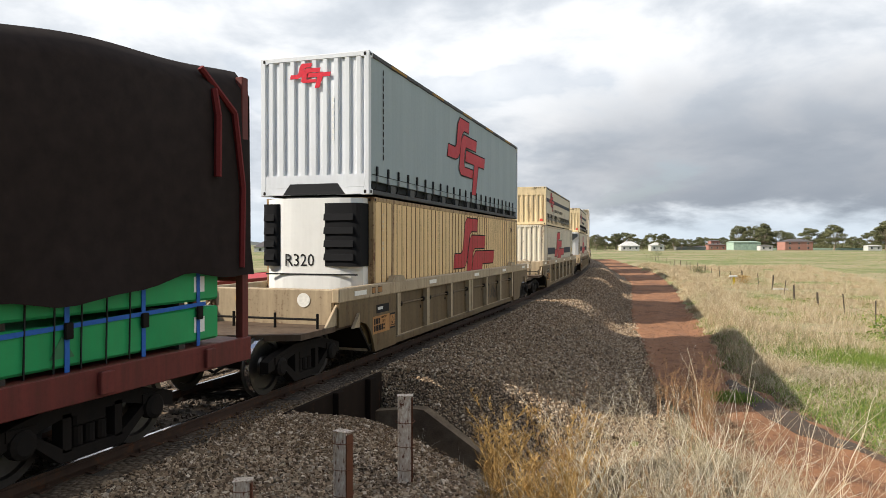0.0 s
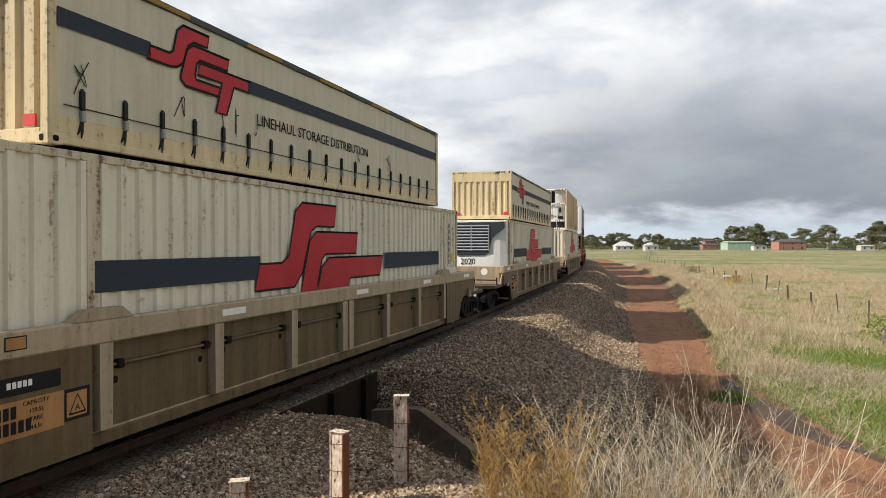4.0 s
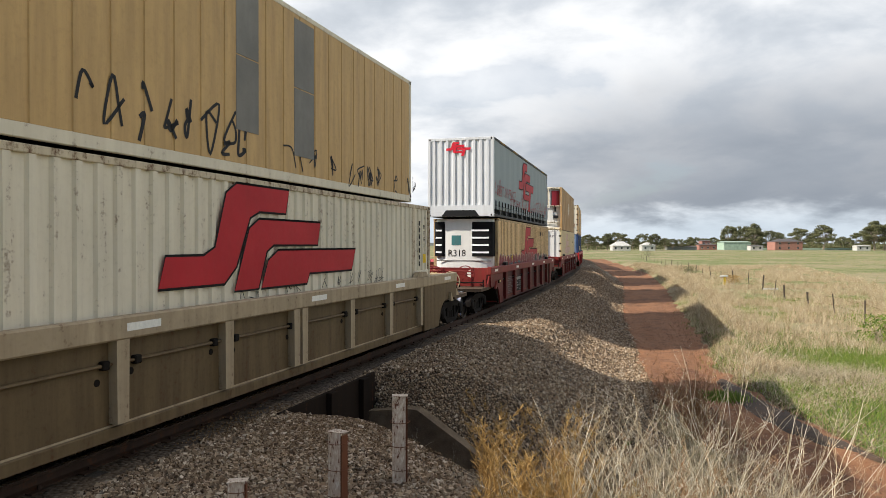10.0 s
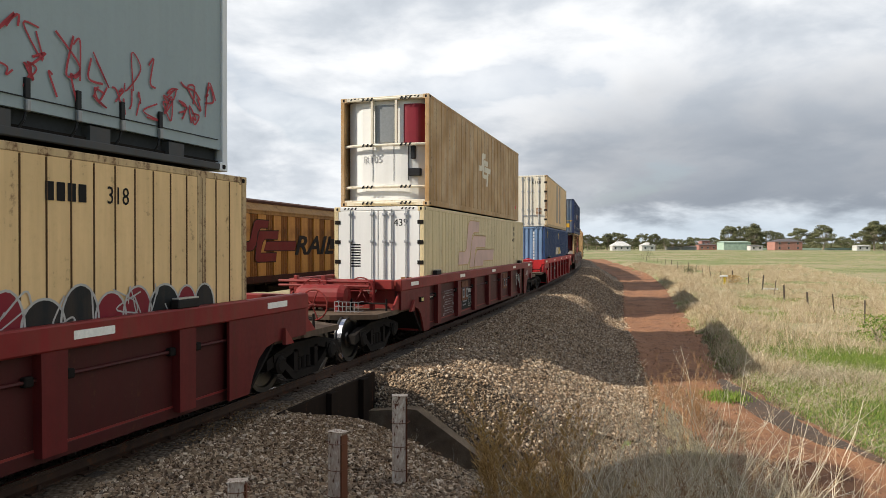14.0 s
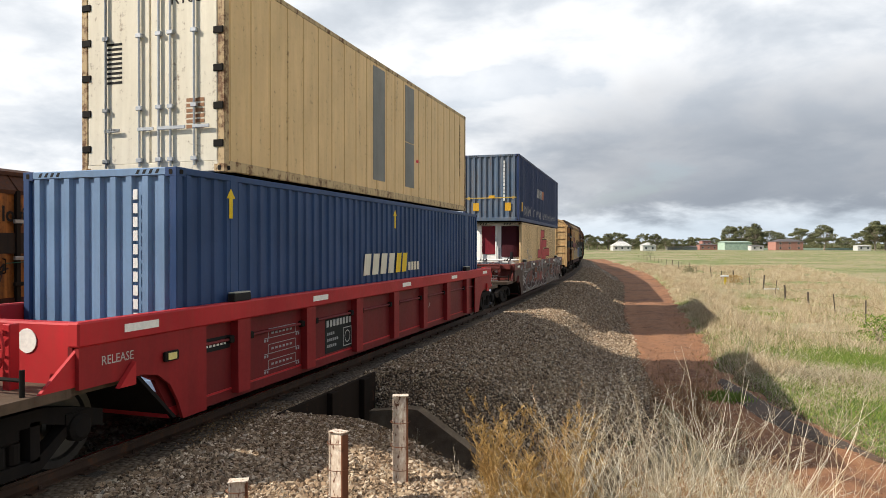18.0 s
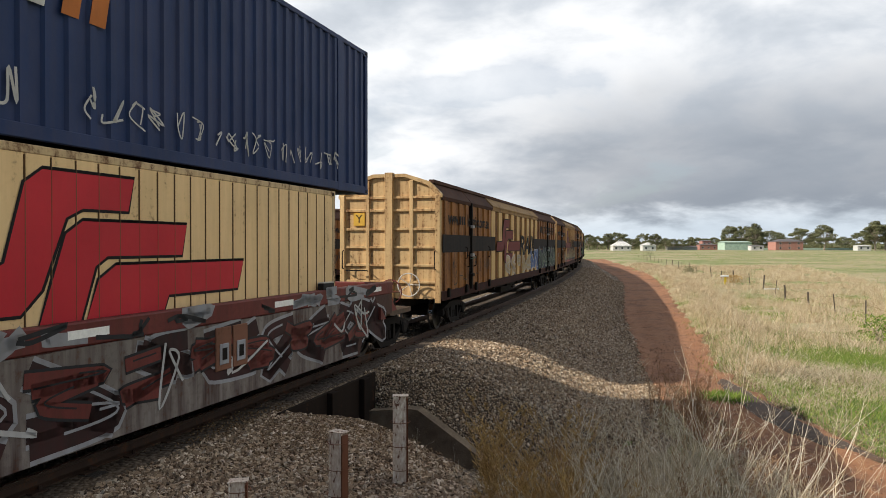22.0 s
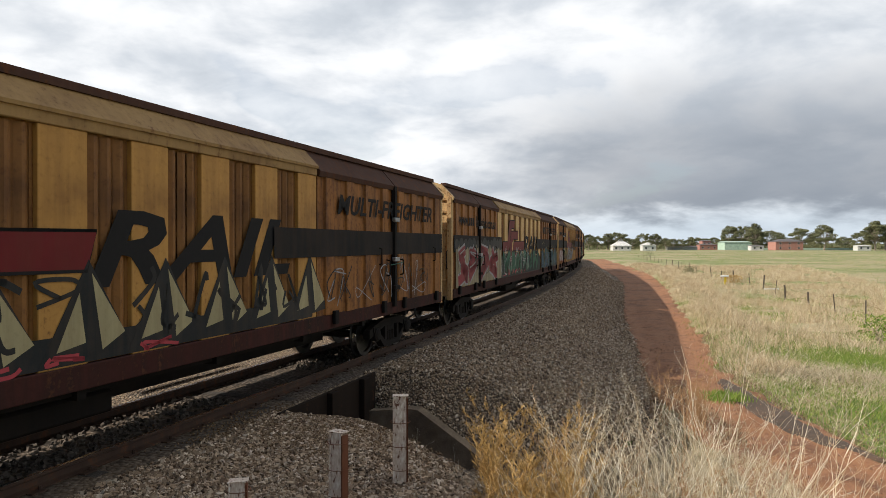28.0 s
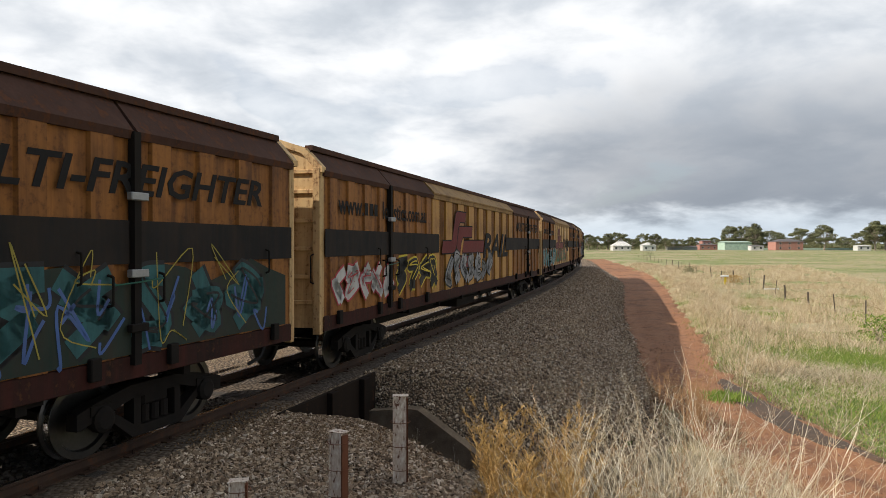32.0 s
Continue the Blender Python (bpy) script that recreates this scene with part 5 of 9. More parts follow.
def well_wagon(s0, paint_mat, label, front="plain", reflect=True):
    """A well wagon 21.8 m over its couplers: deep side walls with ribs and a heavy top chord, end decks over the bogies."""
    w = thing("well_wagon", label, "rail wagon", "well wagons of the train")
    hw = 1.42
    # wall paint with dust and shade in its colour
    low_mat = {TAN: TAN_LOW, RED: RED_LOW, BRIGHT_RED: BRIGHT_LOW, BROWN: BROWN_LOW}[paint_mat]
    g = G()
    g.box(-1.30, 1.30, -7.35, 7.35, 0.30, 0.42)
    part("well_floor", g, paint_mat, w)
    for sx in (-1, 1):
        xo, xi = sx * (hw - 0.13), sx * (hw - 0.19)
        g = G()
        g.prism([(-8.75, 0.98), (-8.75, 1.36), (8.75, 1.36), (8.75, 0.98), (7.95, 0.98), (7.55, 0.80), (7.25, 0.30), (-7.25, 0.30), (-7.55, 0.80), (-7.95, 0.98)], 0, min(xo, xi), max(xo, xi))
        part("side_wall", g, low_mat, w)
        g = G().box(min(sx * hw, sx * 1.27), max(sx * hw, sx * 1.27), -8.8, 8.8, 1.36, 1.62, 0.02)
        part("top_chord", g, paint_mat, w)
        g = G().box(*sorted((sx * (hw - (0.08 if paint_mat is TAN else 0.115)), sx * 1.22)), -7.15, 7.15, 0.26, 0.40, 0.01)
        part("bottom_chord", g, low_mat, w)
        xa, xb = sorted((sx * (hw - 0.012), sx * 1.28))
        tan = paint_mat is TAN
        rib_half, foot = (0.085, 0.44) if tan else (0.145, 0.34)
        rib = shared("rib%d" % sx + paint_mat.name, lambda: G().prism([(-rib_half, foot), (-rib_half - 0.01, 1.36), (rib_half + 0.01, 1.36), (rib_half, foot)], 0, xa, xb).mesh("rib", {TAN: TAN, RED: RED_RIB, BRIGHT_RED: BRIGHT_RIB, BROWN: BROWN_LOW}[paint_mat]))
        for k in range(7):
            y = -5.87 + k * 1.957
            for q in ((-0.13, 0.13) if tan and k == 3 else (0.0,)):
                piece("rib", rib, w, (0, y + q, 0))
        # the flush plate at each end, cut out over the bogie, and the sloping bulkhead behind it
        for sy in (-1, 1):
            curve = [(8.78, 1.36), (8.78, 0.93), (7.86, 0.93), (7.62, 0.88), (7.42, 0.74), (7.28, 0.52), (7.18, 0.27), (6.06 if tan else 6.72, 0.27), (6.06 if tan else 6.72, 1.36)]
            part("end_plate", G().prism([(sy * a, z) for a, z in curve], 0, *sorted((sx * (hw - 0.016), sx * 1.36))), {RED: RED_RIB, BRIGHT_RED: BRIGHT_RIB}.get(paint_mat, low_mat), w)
            if sx > 0:
                part("bulkhead", G().prism([(sy * 7.98, 0.97), (sy * 7.30, 0.30), (sy * 7.24, 0.30), (sy * 7.92, 0.97)], 0, -1.355, 1.355), STEEL_DARK, w)
            part("step_bracket", G().prism([(sy * 8.30, 0.86), (sy * 8.05, 0.86), (sy * 8.05, 1.12)], 0, *sorted((sx * (hw - 0.010), sx * (hw + 0.05)))), paint_mat, w)
        # clamps of the pipe and drain holes beside the ribs
        clamp = shared("clamp%d" % sx, lambda: G().box(*sorted((sx * (hw - 0.13), sx * (hw - 0.05))), -0.05, 0.05, 1.05, 1.15, 0.012).mesh("clamp", STEEL_DARK))
        hole = shared("drain%d" % sx, lambda: G().lathe([(0.0, -0.003), (0.042, -0.003), (0.042, 0.003), (0.0, 0.003)], 0, 12, (sx * (hw - 0.128), 0, 0.92)).mesh("drain_hole", STEEL_DARK))
        if sx > 0:
            for k in range(7):
                y = -5.87 + k * 1.957
                for q in (-0.22, 0.26):
                    piece("clamp", clamp, w, (0, y + q + 0.03 * math.sin(k * 2.1), 0))
                if tan and k < 6:
                    for q in (0.24, 1.70):
                        piece("drain_hole", hole, w, (0, y + q, 0.05 * (k % 2)))
        # lips, pipes and reflectors along the wall
        g = G()
        g.tube((sx * (hw - 0.09), -7.0, 1.10), (sx * (hw - 0.09), 7.0, 1.10), 0.022, 6)
        part("pipe_run", g, low_mat, w)
        if reflect:
            for y in (-7.9, -3.6, 0.6, 4.4, 7.9):
                piece("reflector", shared("refl%d" % sx, lambda: G().box(min(sx * (hw + 0.004), sx * (hw - 0.002)), max(sx * (hw + 0.004), sx * (hw - 0.002)), -0.27, 0.27, 1.45, 1.54).mesh("reflector", plain("reflector_white", (0.80, 0.78, 0.72), 0.4))), w, (0, y, 0), "white reflective strip")
        # container guides on the chord
        for y in (-5.9, 5.9):
            if not tan:
                box = piece("guide", shared("guide_box%d" % sx, lambda: G().box(*sorted((sx * (hw - 0.01), sx * 1.29)), -0.20, 0.20, 1.62, 1.73, 0.012).mesh("guide", plain("dull_black_guide", (0.02, 0.018, 0.017), 0.7))), w, (0, y, 0))
                # a thin plate, paler than the box, on top
                piece("guide_top", shared("guide_top%d" % sx, lambda: G().box(*sorted((sx * (hw - 0.015), sx * 1.295)), -0.19, 0.19, 1.732, 1.75, 0.004).mesh("guide_top", plain("pale_guide_top", (0.42, 0.39, 0.34), 0.6))), box, (0, 0, 0), "scuffed pale top plate")
                continue
            piece("guide", shared("guide%d" % sx + paint_mat.name, lambda: G().prism([(-0.42, 1.62), (-0.25, 1.74), (0.25, 1.74), (0.42, 1.62)], 0, min(sx * hw, sx * 1.30), max(sx * hw, sx * 1.30)).mesh("guide", paint_mat)), w, (0, y, 0))
    for sy in (-1, 1):
        g = G()
        g.box(-1.27, 1.27, min(sy * 8.55, sy * 8.72), max(sy * 8.55, sy * 8.72), 0.92, 1.60, 0.02)
        part("end_wall", g, paint_mat, w)
        g = G()
        g.prism([(-1.29, sy * 7.9), (1.29, sy * 7.9), (1.29, sy * 8.80), (1.35, sy * 8.82), (1.35, sy * 10.05), (0.45, sy * 10.45), (-0.45, sy * 10.45), (-1.35, sy * 10.05), (-1.35, sy * 8.82), (-1.29, sy * 8.80)], 2, 0.86, 0.96)
        g.box(-0.28, 0.28, min(sy * 8.0, sy * 10.3), max(sy * 8.0, sy * 10.3), 0.66, 0.86)
        part("end_deck", g, paint("grimy_deck", (0.11, 0.075, 0.05), 0.7, grime=0.6, dirt=(0.03, 0.022, 0.016), rust=0.3), w, "grimy deck plate over the bogie")
        g = G()
        g.box(-0.11, 0.11, min(sy * 10.3, sy * 10.80), max(sy * 10.3, sy * 10.80), 0.70, 0.92, 0.02)
        g.box(-0.17, 0.17, min(sy * 10.72, sy * 10.93), max(sy * 10.72, sy * 10.93), 0.64, 0.96, 0.03)
        g.path([(0.35, sy * 10.2, 0.86), (0.38, sy * 10.5, 0.55), (0.25, sy * 10.8, 0.42), (0.12, sy * 10.93, 0.55)], 0.025)
        part("coupler", g, STEEL_DARK, w)
        for x in (-0.66, 0.66):
            ya = sy * 8.726
            part("end_disc", G().lathe([(0.0, -0.004), (0.13, -0.004), (0.13, 0.004), (0.0, 0.004)], 1, 20, (x, ya, 1.40)), DISC_WHITE if x > 0 else TAN_SIDE, w, "white round end marker" if x > 0 else "")
            part("corner_stay", G().prism([(sy * 8.72, 0.96), (sy * 9.2, 0.96), (sy * 8.72, 1.36)], 0, x * 2.02 - 0.02, x * 2.02 + 0.02), paint_mat, w)
        g = G()
        for x in (-1.25, -0.42, 0.42, 1.25):
            g.tube((x, sy * 9.3, 0.95), (x, sy * 9.3, 1.22), 0.025)
        g.tube((-1.25, sy * 9.3, 1.12), (1.25, sy * 9.3, 1.12), 0.02)
        part("brake_rod", g, STEEL_DARK, w)
        bogie(w, sy * 9.35, near_run, -1)
    # brake gear on the rear deck
    part("valve_box", G().box(-0.75, -0.25, 9.2, 9.75, 0.96, 1.45, 0.03), STEEL_DARK, w)
    part("brake_cylinder", G().lathe([(0.0, -0.35), (0.12, -0.33), (0.15, -0.25), (0.15, 0.30), (0.0, 0.34)], 0, 14, (0.45, 9.6, 1.14)), STEEL_DARK, w)
    part("air_hose", G().path([(0.3, 9.9, 1.0), (0.32, 10.3, 0.9), (0.2, 10.7, 0.6), (0.05, 10.9, 0.62)], 0.03, 6), BLACK, w)
    for x in (-1.1, 1.0):
        part("stanchion", G().box(x - 0.06, x + 0.06, 9.35, 9.47, 0.95, 1.55, 0.01), paint_mat, w)
    part("handrail", G().tube((-1.1, 9.41, 1.50), (1.0, 9.41, 1.50), 0.025), paint_mat, w)
    gw = G().ring((0.85, 10.02, 1.30), 1, 0.28, 0.016, 22)
    for k in range(5):
        a = k * 2 * math.pi / 5
        gw.tube((0.85, 9.97, 1.30), (0.85 + 0.28 * math.cos(a), 10.02, 1.30 + 0.28 * math.sin(a)), 0.012, 5)
    gw.tube((0.85, 10.05, 1.30), (0.85, 9.4, 1.30), 0.024)
    part("handwheel", gw, paint_mat, w)
    if front == "tall":
        part("air_tank", G().lathe([(0.0, -0.62), (0.20, -0.58), (0.26, -0.45), (0.26, 0.45), (0.20, 0.58), (0.0, 0.62)], 0, 16, (-0.15, -9.55, 1.28)), STEEL_DARK if paint_mat is BROWN else paint_mat, w, "air tank on the end deck")
        for x in (-0.55, 0.25):
            part("tank_bracket", G().box(x - 0.04, x + 0.04, -9.75, -9.35, 0.95, 1.2), paint_mat, w)
        part("end_beam", G().box(-1.25, 1.25, -8.95, -8.80, 1.40, 1.62, 0.02), paint_mat, w)
        for x in (-1.1, -0.4):
            part("stanchion", G().box(x - 0.05, x + 0.05, -9.05, -8.95, 0.95, 1.7, 0.01), paint_mat, w)
        for k in range(7):
            part("basket_bar", G().tube((0.35 + 0.09 * k, -10.0, 0.98), (0.35 + 0.09 * k, -10.0, 1.2), 0.008, 4), GREYED, w)
        for z in (1.0, 1.1, 1.2):
            part("basket_bar", G().path([(0.35, -9.75, z), (0.35, -10.0, z), (0.9, -10.0, z), (0.9, -9.75, z)], 0.008, 4), GREYED, w)
    if front in ("wheels", "tall"):
        for x, y, z in ((0.60, -9.2, 1.38), (-0.35, -9.6, 1.36)):
            g = G().ring((x, y, z), 1, 0.30, 0.017, 24)
            for k in range(6):
                a = k * math.pi / 3
                g.tube((x, y + 0.06, z), (x + 0.30 * math.cos(a), y, z + 0.30 * math.sin(a)), 0.012, 5)
            g.tube((x, y - 0.03, z), (x, y + 0.25, z), 0.03)
            part("handwheel", g, paint_mat, w)
            g = G().box(x + 0.16, x + 0.26, y + 0.10, y + 0.22, 0.95, 1.62, 0.01)
            part("stanchion", g, paint_mat, w)
        g = G()
        for z in (1.50, 1.60):
            g.tube((-1.3, -9.45, z), (0.9, -9.45, z), 0.03)
        part("handrail", g, paint_mat, w)
    WAGONS.append(w)
    return ride(w, NEAR, s0, 9.35, near_run, -1)


def castings(c, hx, y0, y1, z0, z1, mat):
    me = shared("casting" + mat.name, lambda: G().box(-0.09, 0.09, -0.09, 0.09, -0.06, 0.06, 0.008).mesh("corner_casting", mat))
    for x in (-hx + 0.088, hx - 0.088):
        for y in (y0 + 0.088, y1 - 0.088):
            for z in (z0 + 0.058, z1 - 0.058):
                piece("corner_casting", me, c, (x, y, z))
    slot = shared("slot", lambda: G().prism([(-0.026, -0.020), (-0.014, -0.034), (0.014, -0.034), (0.026, -0.020), (0.026, 0.020), (0.014, 0.034), (-0.014, 0.034), (-0.026, 0.020)], 1, -0.094, -0.088).mesh("casting_slot", STEEL_DARK))
    side_slot = shared("side_slot", lambda: G().prism([(-0.034, -0.018), (-0.02, -0.030), (0.02, -0.030), (0.034, -0.018), (0.034, 0.018), (0.02, 0.030), (-0.02, 0.030), (-0.034, 0.018)], 0, 0.088, 0.094).mesh("casting_slot", STEEL_DARK))
    for z in (z0 + 0.058, z1 - 0.058):
        for x in (-hx + 0.088, hx - 0.088):
            piece("casting_slot", slot, c, (x, y0 + 0.088, z))
        for y in (y0 + 0.088, y1 - 0.088):
            piece("casting_slot", side_slot, c, (hx - 0.088, y, z))


def container(s0, length, z0, height, side, end, label, wagon_s, style="ribbed", frame_mat=None, roof=None, front="ribbed", group="containers on the train", pitch=0.28, depth=0.036, duty=0.5):
    """A freight container whose front (towards -y) is at s0; it rides on the wagon at wagon_s."""
    c = thing("freight_container", label, "container", group)
    y0, y1, z1, hx = s0 - wagon_s, s0 - wagon_s + length, z0 + height, 1.25
    frame_mat = frame_mat or {CREAM: CREAM_POST, BEIGE: BEIGE_POST}.get(side, side)
    # frame
    for x in (-hx, hx - 0.11):
        for y in (y0, y1 - 0.11):
            part("corner_post", G().box(x, x + 0.11, y, y + 0.11, z0, z1, 0.01), frame_mat, c)
    for sx in (-1, 1):
        xa, xb = sorted((sx * hx, sx * (hx - 0.07)))
        part("bottom_rail", G().box(xa, xb, y0 + 0.11, y1 - 0.11, z0 + 0.01, z0 + (0.10 if style == "curtain" else 0.16), 0.01), DARK_RAIL if frame_mat is SILVER else frame_mat, c)
        part("top_rail", G().box(xa, xb, y0 + 0.11, y1 - 0.11, z1 - 0.09, z1, 0.01), DARK_RAIL if style == "curtain" else frame_mat, c)
        g = G()
        if style == "ribbed":
            g.ribs(1, sx * (hx - 0.008), sx * (hx - 0.06), y0 + 0.11, y1 - 0.11, z0 + 0.16, z1 - 0.09, pitch, depth, duty)
        elif style == "reefer":
            g.ribs(1, sx * (hx - 0.004), sx * (hx - 0.05), y0 + 0.11, y1 - 0.11, z0 + 0.16, z1 - 0.09, 0.52, 0.014, 0.90, 0.04)
        elif style == "fine":
            g.ribs(1, sx * (hx - 0.004), sx * (hx - 0.05), y0 + 0.11, y1 - 0.11, z0 + 0.16, z1 - 0.09, 0.30, 0.013, 0.94, 0.03)
        else:
            n = 2 * round((length - 0.22) / 1.2)
            line = [(y0 + 0.11 + (length - 0.22) * k / n, sx * (hx - 0.03 + (0.010 if k % 2 else -0.006))) for k in range(n + 1)]
            g.wavy(1, line, sx * (hx - 0.08), z0 + 0.29, z1 - 0.09)
        part("side_wall", g, side, c, "taut side curtain" if style == "curtain" else "")
        if style == "curtain":
            strap_sides(c, sx, y0, y1, z0, frame_mat)
    me_end = G()
    if front == "ribbed":
        me_end.ribs(0, y0 + 0.008, y0 + 0.06, -hx + 0.11, hx - 0.11, z0 + 0.16, z1 - 0.10, 0.262, depth + 0.008, 0.55, 0.2)
    else:
        back_by = 0.62 if front == "open" else 0.03
        me_end.box(-hx + 0.11, hx - 0.11, y0 + back_by, y0 + back_by + 0.05, z0 + 0.16, z1 - 0.10)
    part("front_wall", me_end, end, c)
    part("rear_wall", G().box(-hx + 0.11, hx - 0.11, y1 - 0.08, y1 - 0.03, z0 + 0.16, z1 - 0.10), end, c)
    for y in (y0, y1 - 0.1):
        part("end_rail", G().box(-hx + 0.11, hx - 0.11, y, y + 0.1, z0 + 0.01, z0 + 0.16, 0.01), end, c)
        part("end_rail", G().box(-hx + 0.11, hx - 0.11, y, y + 0.1, z1 - 0.10, z1, 0.01), end, c)
    part("roof", G().box(-hx + 0.07, hx - 0.07, y0 + 0.1, y1 - 0.1, z1 - 0.05, z1 - 0.012), roof or side, c)
    if front == "ribbed" and style == "curtain" and height > 2.5:
        # no hollow is cut: a flat black plate stands for the recess's shade
        part("tunnel_recess", G().prism([(-0.72, z0 + 0.012), (-0.55, z0 + 0.24), (0.55, z0 + 0.24), (0.72, z0 + 0.012)], 1, y0 - 0.004, y0 + 0.05), BLACK, c, "dark recess under the end wall")
        part("lower_plate", G().box(-hx + 0.11, hx - 0.11, y0 + 0.002, y0 + 0.06, z0 + 0.16, z0 + 0.42), end, c)
    if style != "curtain" and length > 13.5:
        for sx in (-1, 1):
            for y in (y0 + (length - 12.19) / 2, y1 - (length - 12.19) / 2):
                xa, xb = sorted((sx * (hx - 0.05), sx * (hx + 0.001)))
                part("mid_post", G().box(xa, xb, y - 0.09, y + 0.09, z0, z1, 0.006), frame_mat, c)
    part("floor", G().box(-hx + 0.07, hx - 0.07, y0 + 0.1, y1 - 0.1, z0 + 0.05, z0 + 0.14), STEEL_DARK, c)
    castings(c, hx, y0, y1, z0, z1, frame_mat)
    ride(c, NEAR, wagon_s, 9.35, near_run, -1)
    if side is CREAM and length > 13.5:
        part("tie_plate", G().box(hx - 0.02, hx + 0.004, y1 - 1.05, y1 - 0.14, z0 + 1.02, z0 + 1.24, 0.006), CREAM, c)
        stacked(c, "MFG1", 0.15, INK, y1 - 0.48, z0 + 2.32, hx + 0.001)
        bars("number", c, INK, hx + 0.001, y1 - 0.85, z0 + 2.35, 7, 0.07, 0.12, 0.4, True)
        part("label", G().box(hx, hx + 0.004, y1 - 0.55, y1 - 0.35, z0 + 1.42, z0 + 1.64), YELLOW_TAG, c, "yellow printed label")
    if length > 12 and frame_mat is not SILVER:
        for x in (-0.98, 0.62):
            for q in range(4):
                part("hazard_mark", G().prism([(x + q * 0.10, z1 - 0.075), (x + q * 0.10 + 0.045, z1 - 0.075), (x + q * 0.10 + 0.075, z1 - 0.02), (x + q * 0.10 + 0.03, z1 - 0.02)], 1, y0 - 0.002, y0 + 0.004), BLACK, c)
    if style == "fine" and side is BEIGE:
        FINE_SIDED.append((c, y0, y1, z0, z1))
    return c, y0, y1, z0, z1


def strap_sides(c, sx, y0, y1, z0, mat):
    """The row of curtain straps and buckles along the bottom."""
    def side(x):
        return sx * x
    tab = shared("tab%d" % sx, lambda: G().box(min(side(1.225), side(1.262)), max(side(1.225), side(1.262)), -0.030, 0.030, 0.40, 0.60, 0.006).mesh("strap", BLACK))
    tail = shared("tail%d" % sx, lambda: G().prism([(-0.022, 0.62), (0.022, 0.62), (0.030, 0.40), (0.012, 0.16), (-0.014, 0.08), (-0.016, 0.30)], 0, *sorted((side(1.238), side(1.246)))).mesh("strap_tail", BLACK))
    buckle = shared("buckle%d" % sx, lambda: G().box(min(side(1.225), side(1.275)), max(side(1.225), side(1.275)), -0.028, 0.028, 0.27, 0.39, 0.01).mesh("buckle", GREYED))
    hook = shared("hook%d" % sx, lambda: G().path([(side(1.235), 0, 0.28), (side(1.235), -0.03, 0.18), (side(1.20), -0.06, 0.10)], 0.014, 5).mesh("hook", BLACK))
    block = shared("block%d" % sx, lambda: G().prism([(-0.14, 0.10), (-0.14, 0.26), (0.14, 0.26), (0.14, 0.10)], 0, min(side(1.10), side(1.235)), max(side(1.10), side(1.235))).mesh("outrigger", DARK_RAIL))
    n = int((y1 - y0 - 0.6) / 0.607)
    for k in range(n):
        y = y0 + 0.43 + k * 0.607
        piece("strap", tab, c, (0, y, z0))
        piece("buckle", buckle, c, (0, y, z0))
        piece("hook", hook, c, (0, y, z0))
        if mat is not SILVER:
            piece("strap_tail", tail, c, (0, y, z0), "loose black strap end")
        if mat is SILVER and k % 2 == 1 and y < y1 - 0.5:
            piece("outrigger", block, c, (0, y + 0.3, z0))
    part("cord", G().path([(side(1.236), y0 + 0.2, z0 + 0.42), (side(1.236), (y0 + y1) / 2, z0 + 0.40), (side(1.236), y1 - 0.2, z0 + 0.42)], 0.007, 5), BLACK, c)
    xa, xb = sorted((side(1.12), side(1.08)))
    if mat is not SILVER:
        xa, xb = sorted((side(1.225), side(1.18)))
    # under silver frames the skirt's near-black grey holds the recess's shade
    part("skirt", G().box(xa, xb, y0 + 0.11, y1 - 0.11, z0 + 0.10, z0 + 0.30), mat if mat is not SILVER else plain("skirt_shade_grey", (0.03, 0.034, 0.038), 0.8), c, "dark recess under the curtain")
    xa, xb = sorted((side(1.2502), side(1.2535)))
    z1 = z0 + (2.9 if y1 - y0 > 13 else 1.95)
    for k in range(5):
        y = y0 + 1.2 + k * (y1 - y0 - 2.4) / 4.4
        part("rail_label", G().box(xa, xb, y, y + 0.95, z1 - 0.075, z1 - 0.02), plain("amber_label", (0.30, 0.17, 0.03), 0.6), c, "amber printed strip on the top rail")


def flutes(x_back, x_front, z0, z1):
    """A recessed panel with three upright flutes."""
    line = [(-0.27, x_back)]
    for q in (-0.18, 0.0, 0.18):
        line += [(q - 0.075, x_back), (q - 0.02, x_front), (q + 0.02, x_front), (q + 0.075, x_back)]
    line.append((0.27, x_back))
    return G().wavy(1, line, x_back - (x_front - x_back) * 0.1, z0, z1).mesh("recess_panel", VAN_RECESS)


VAN_ORANGE = paint("orange_brown_van_paint", (0.36, 0.145, 0.028), 0.6, grime=0.7, dirt=(0.06, 0.024, 0.010), rust=0.45, fade=0.25, streaks=0.5)


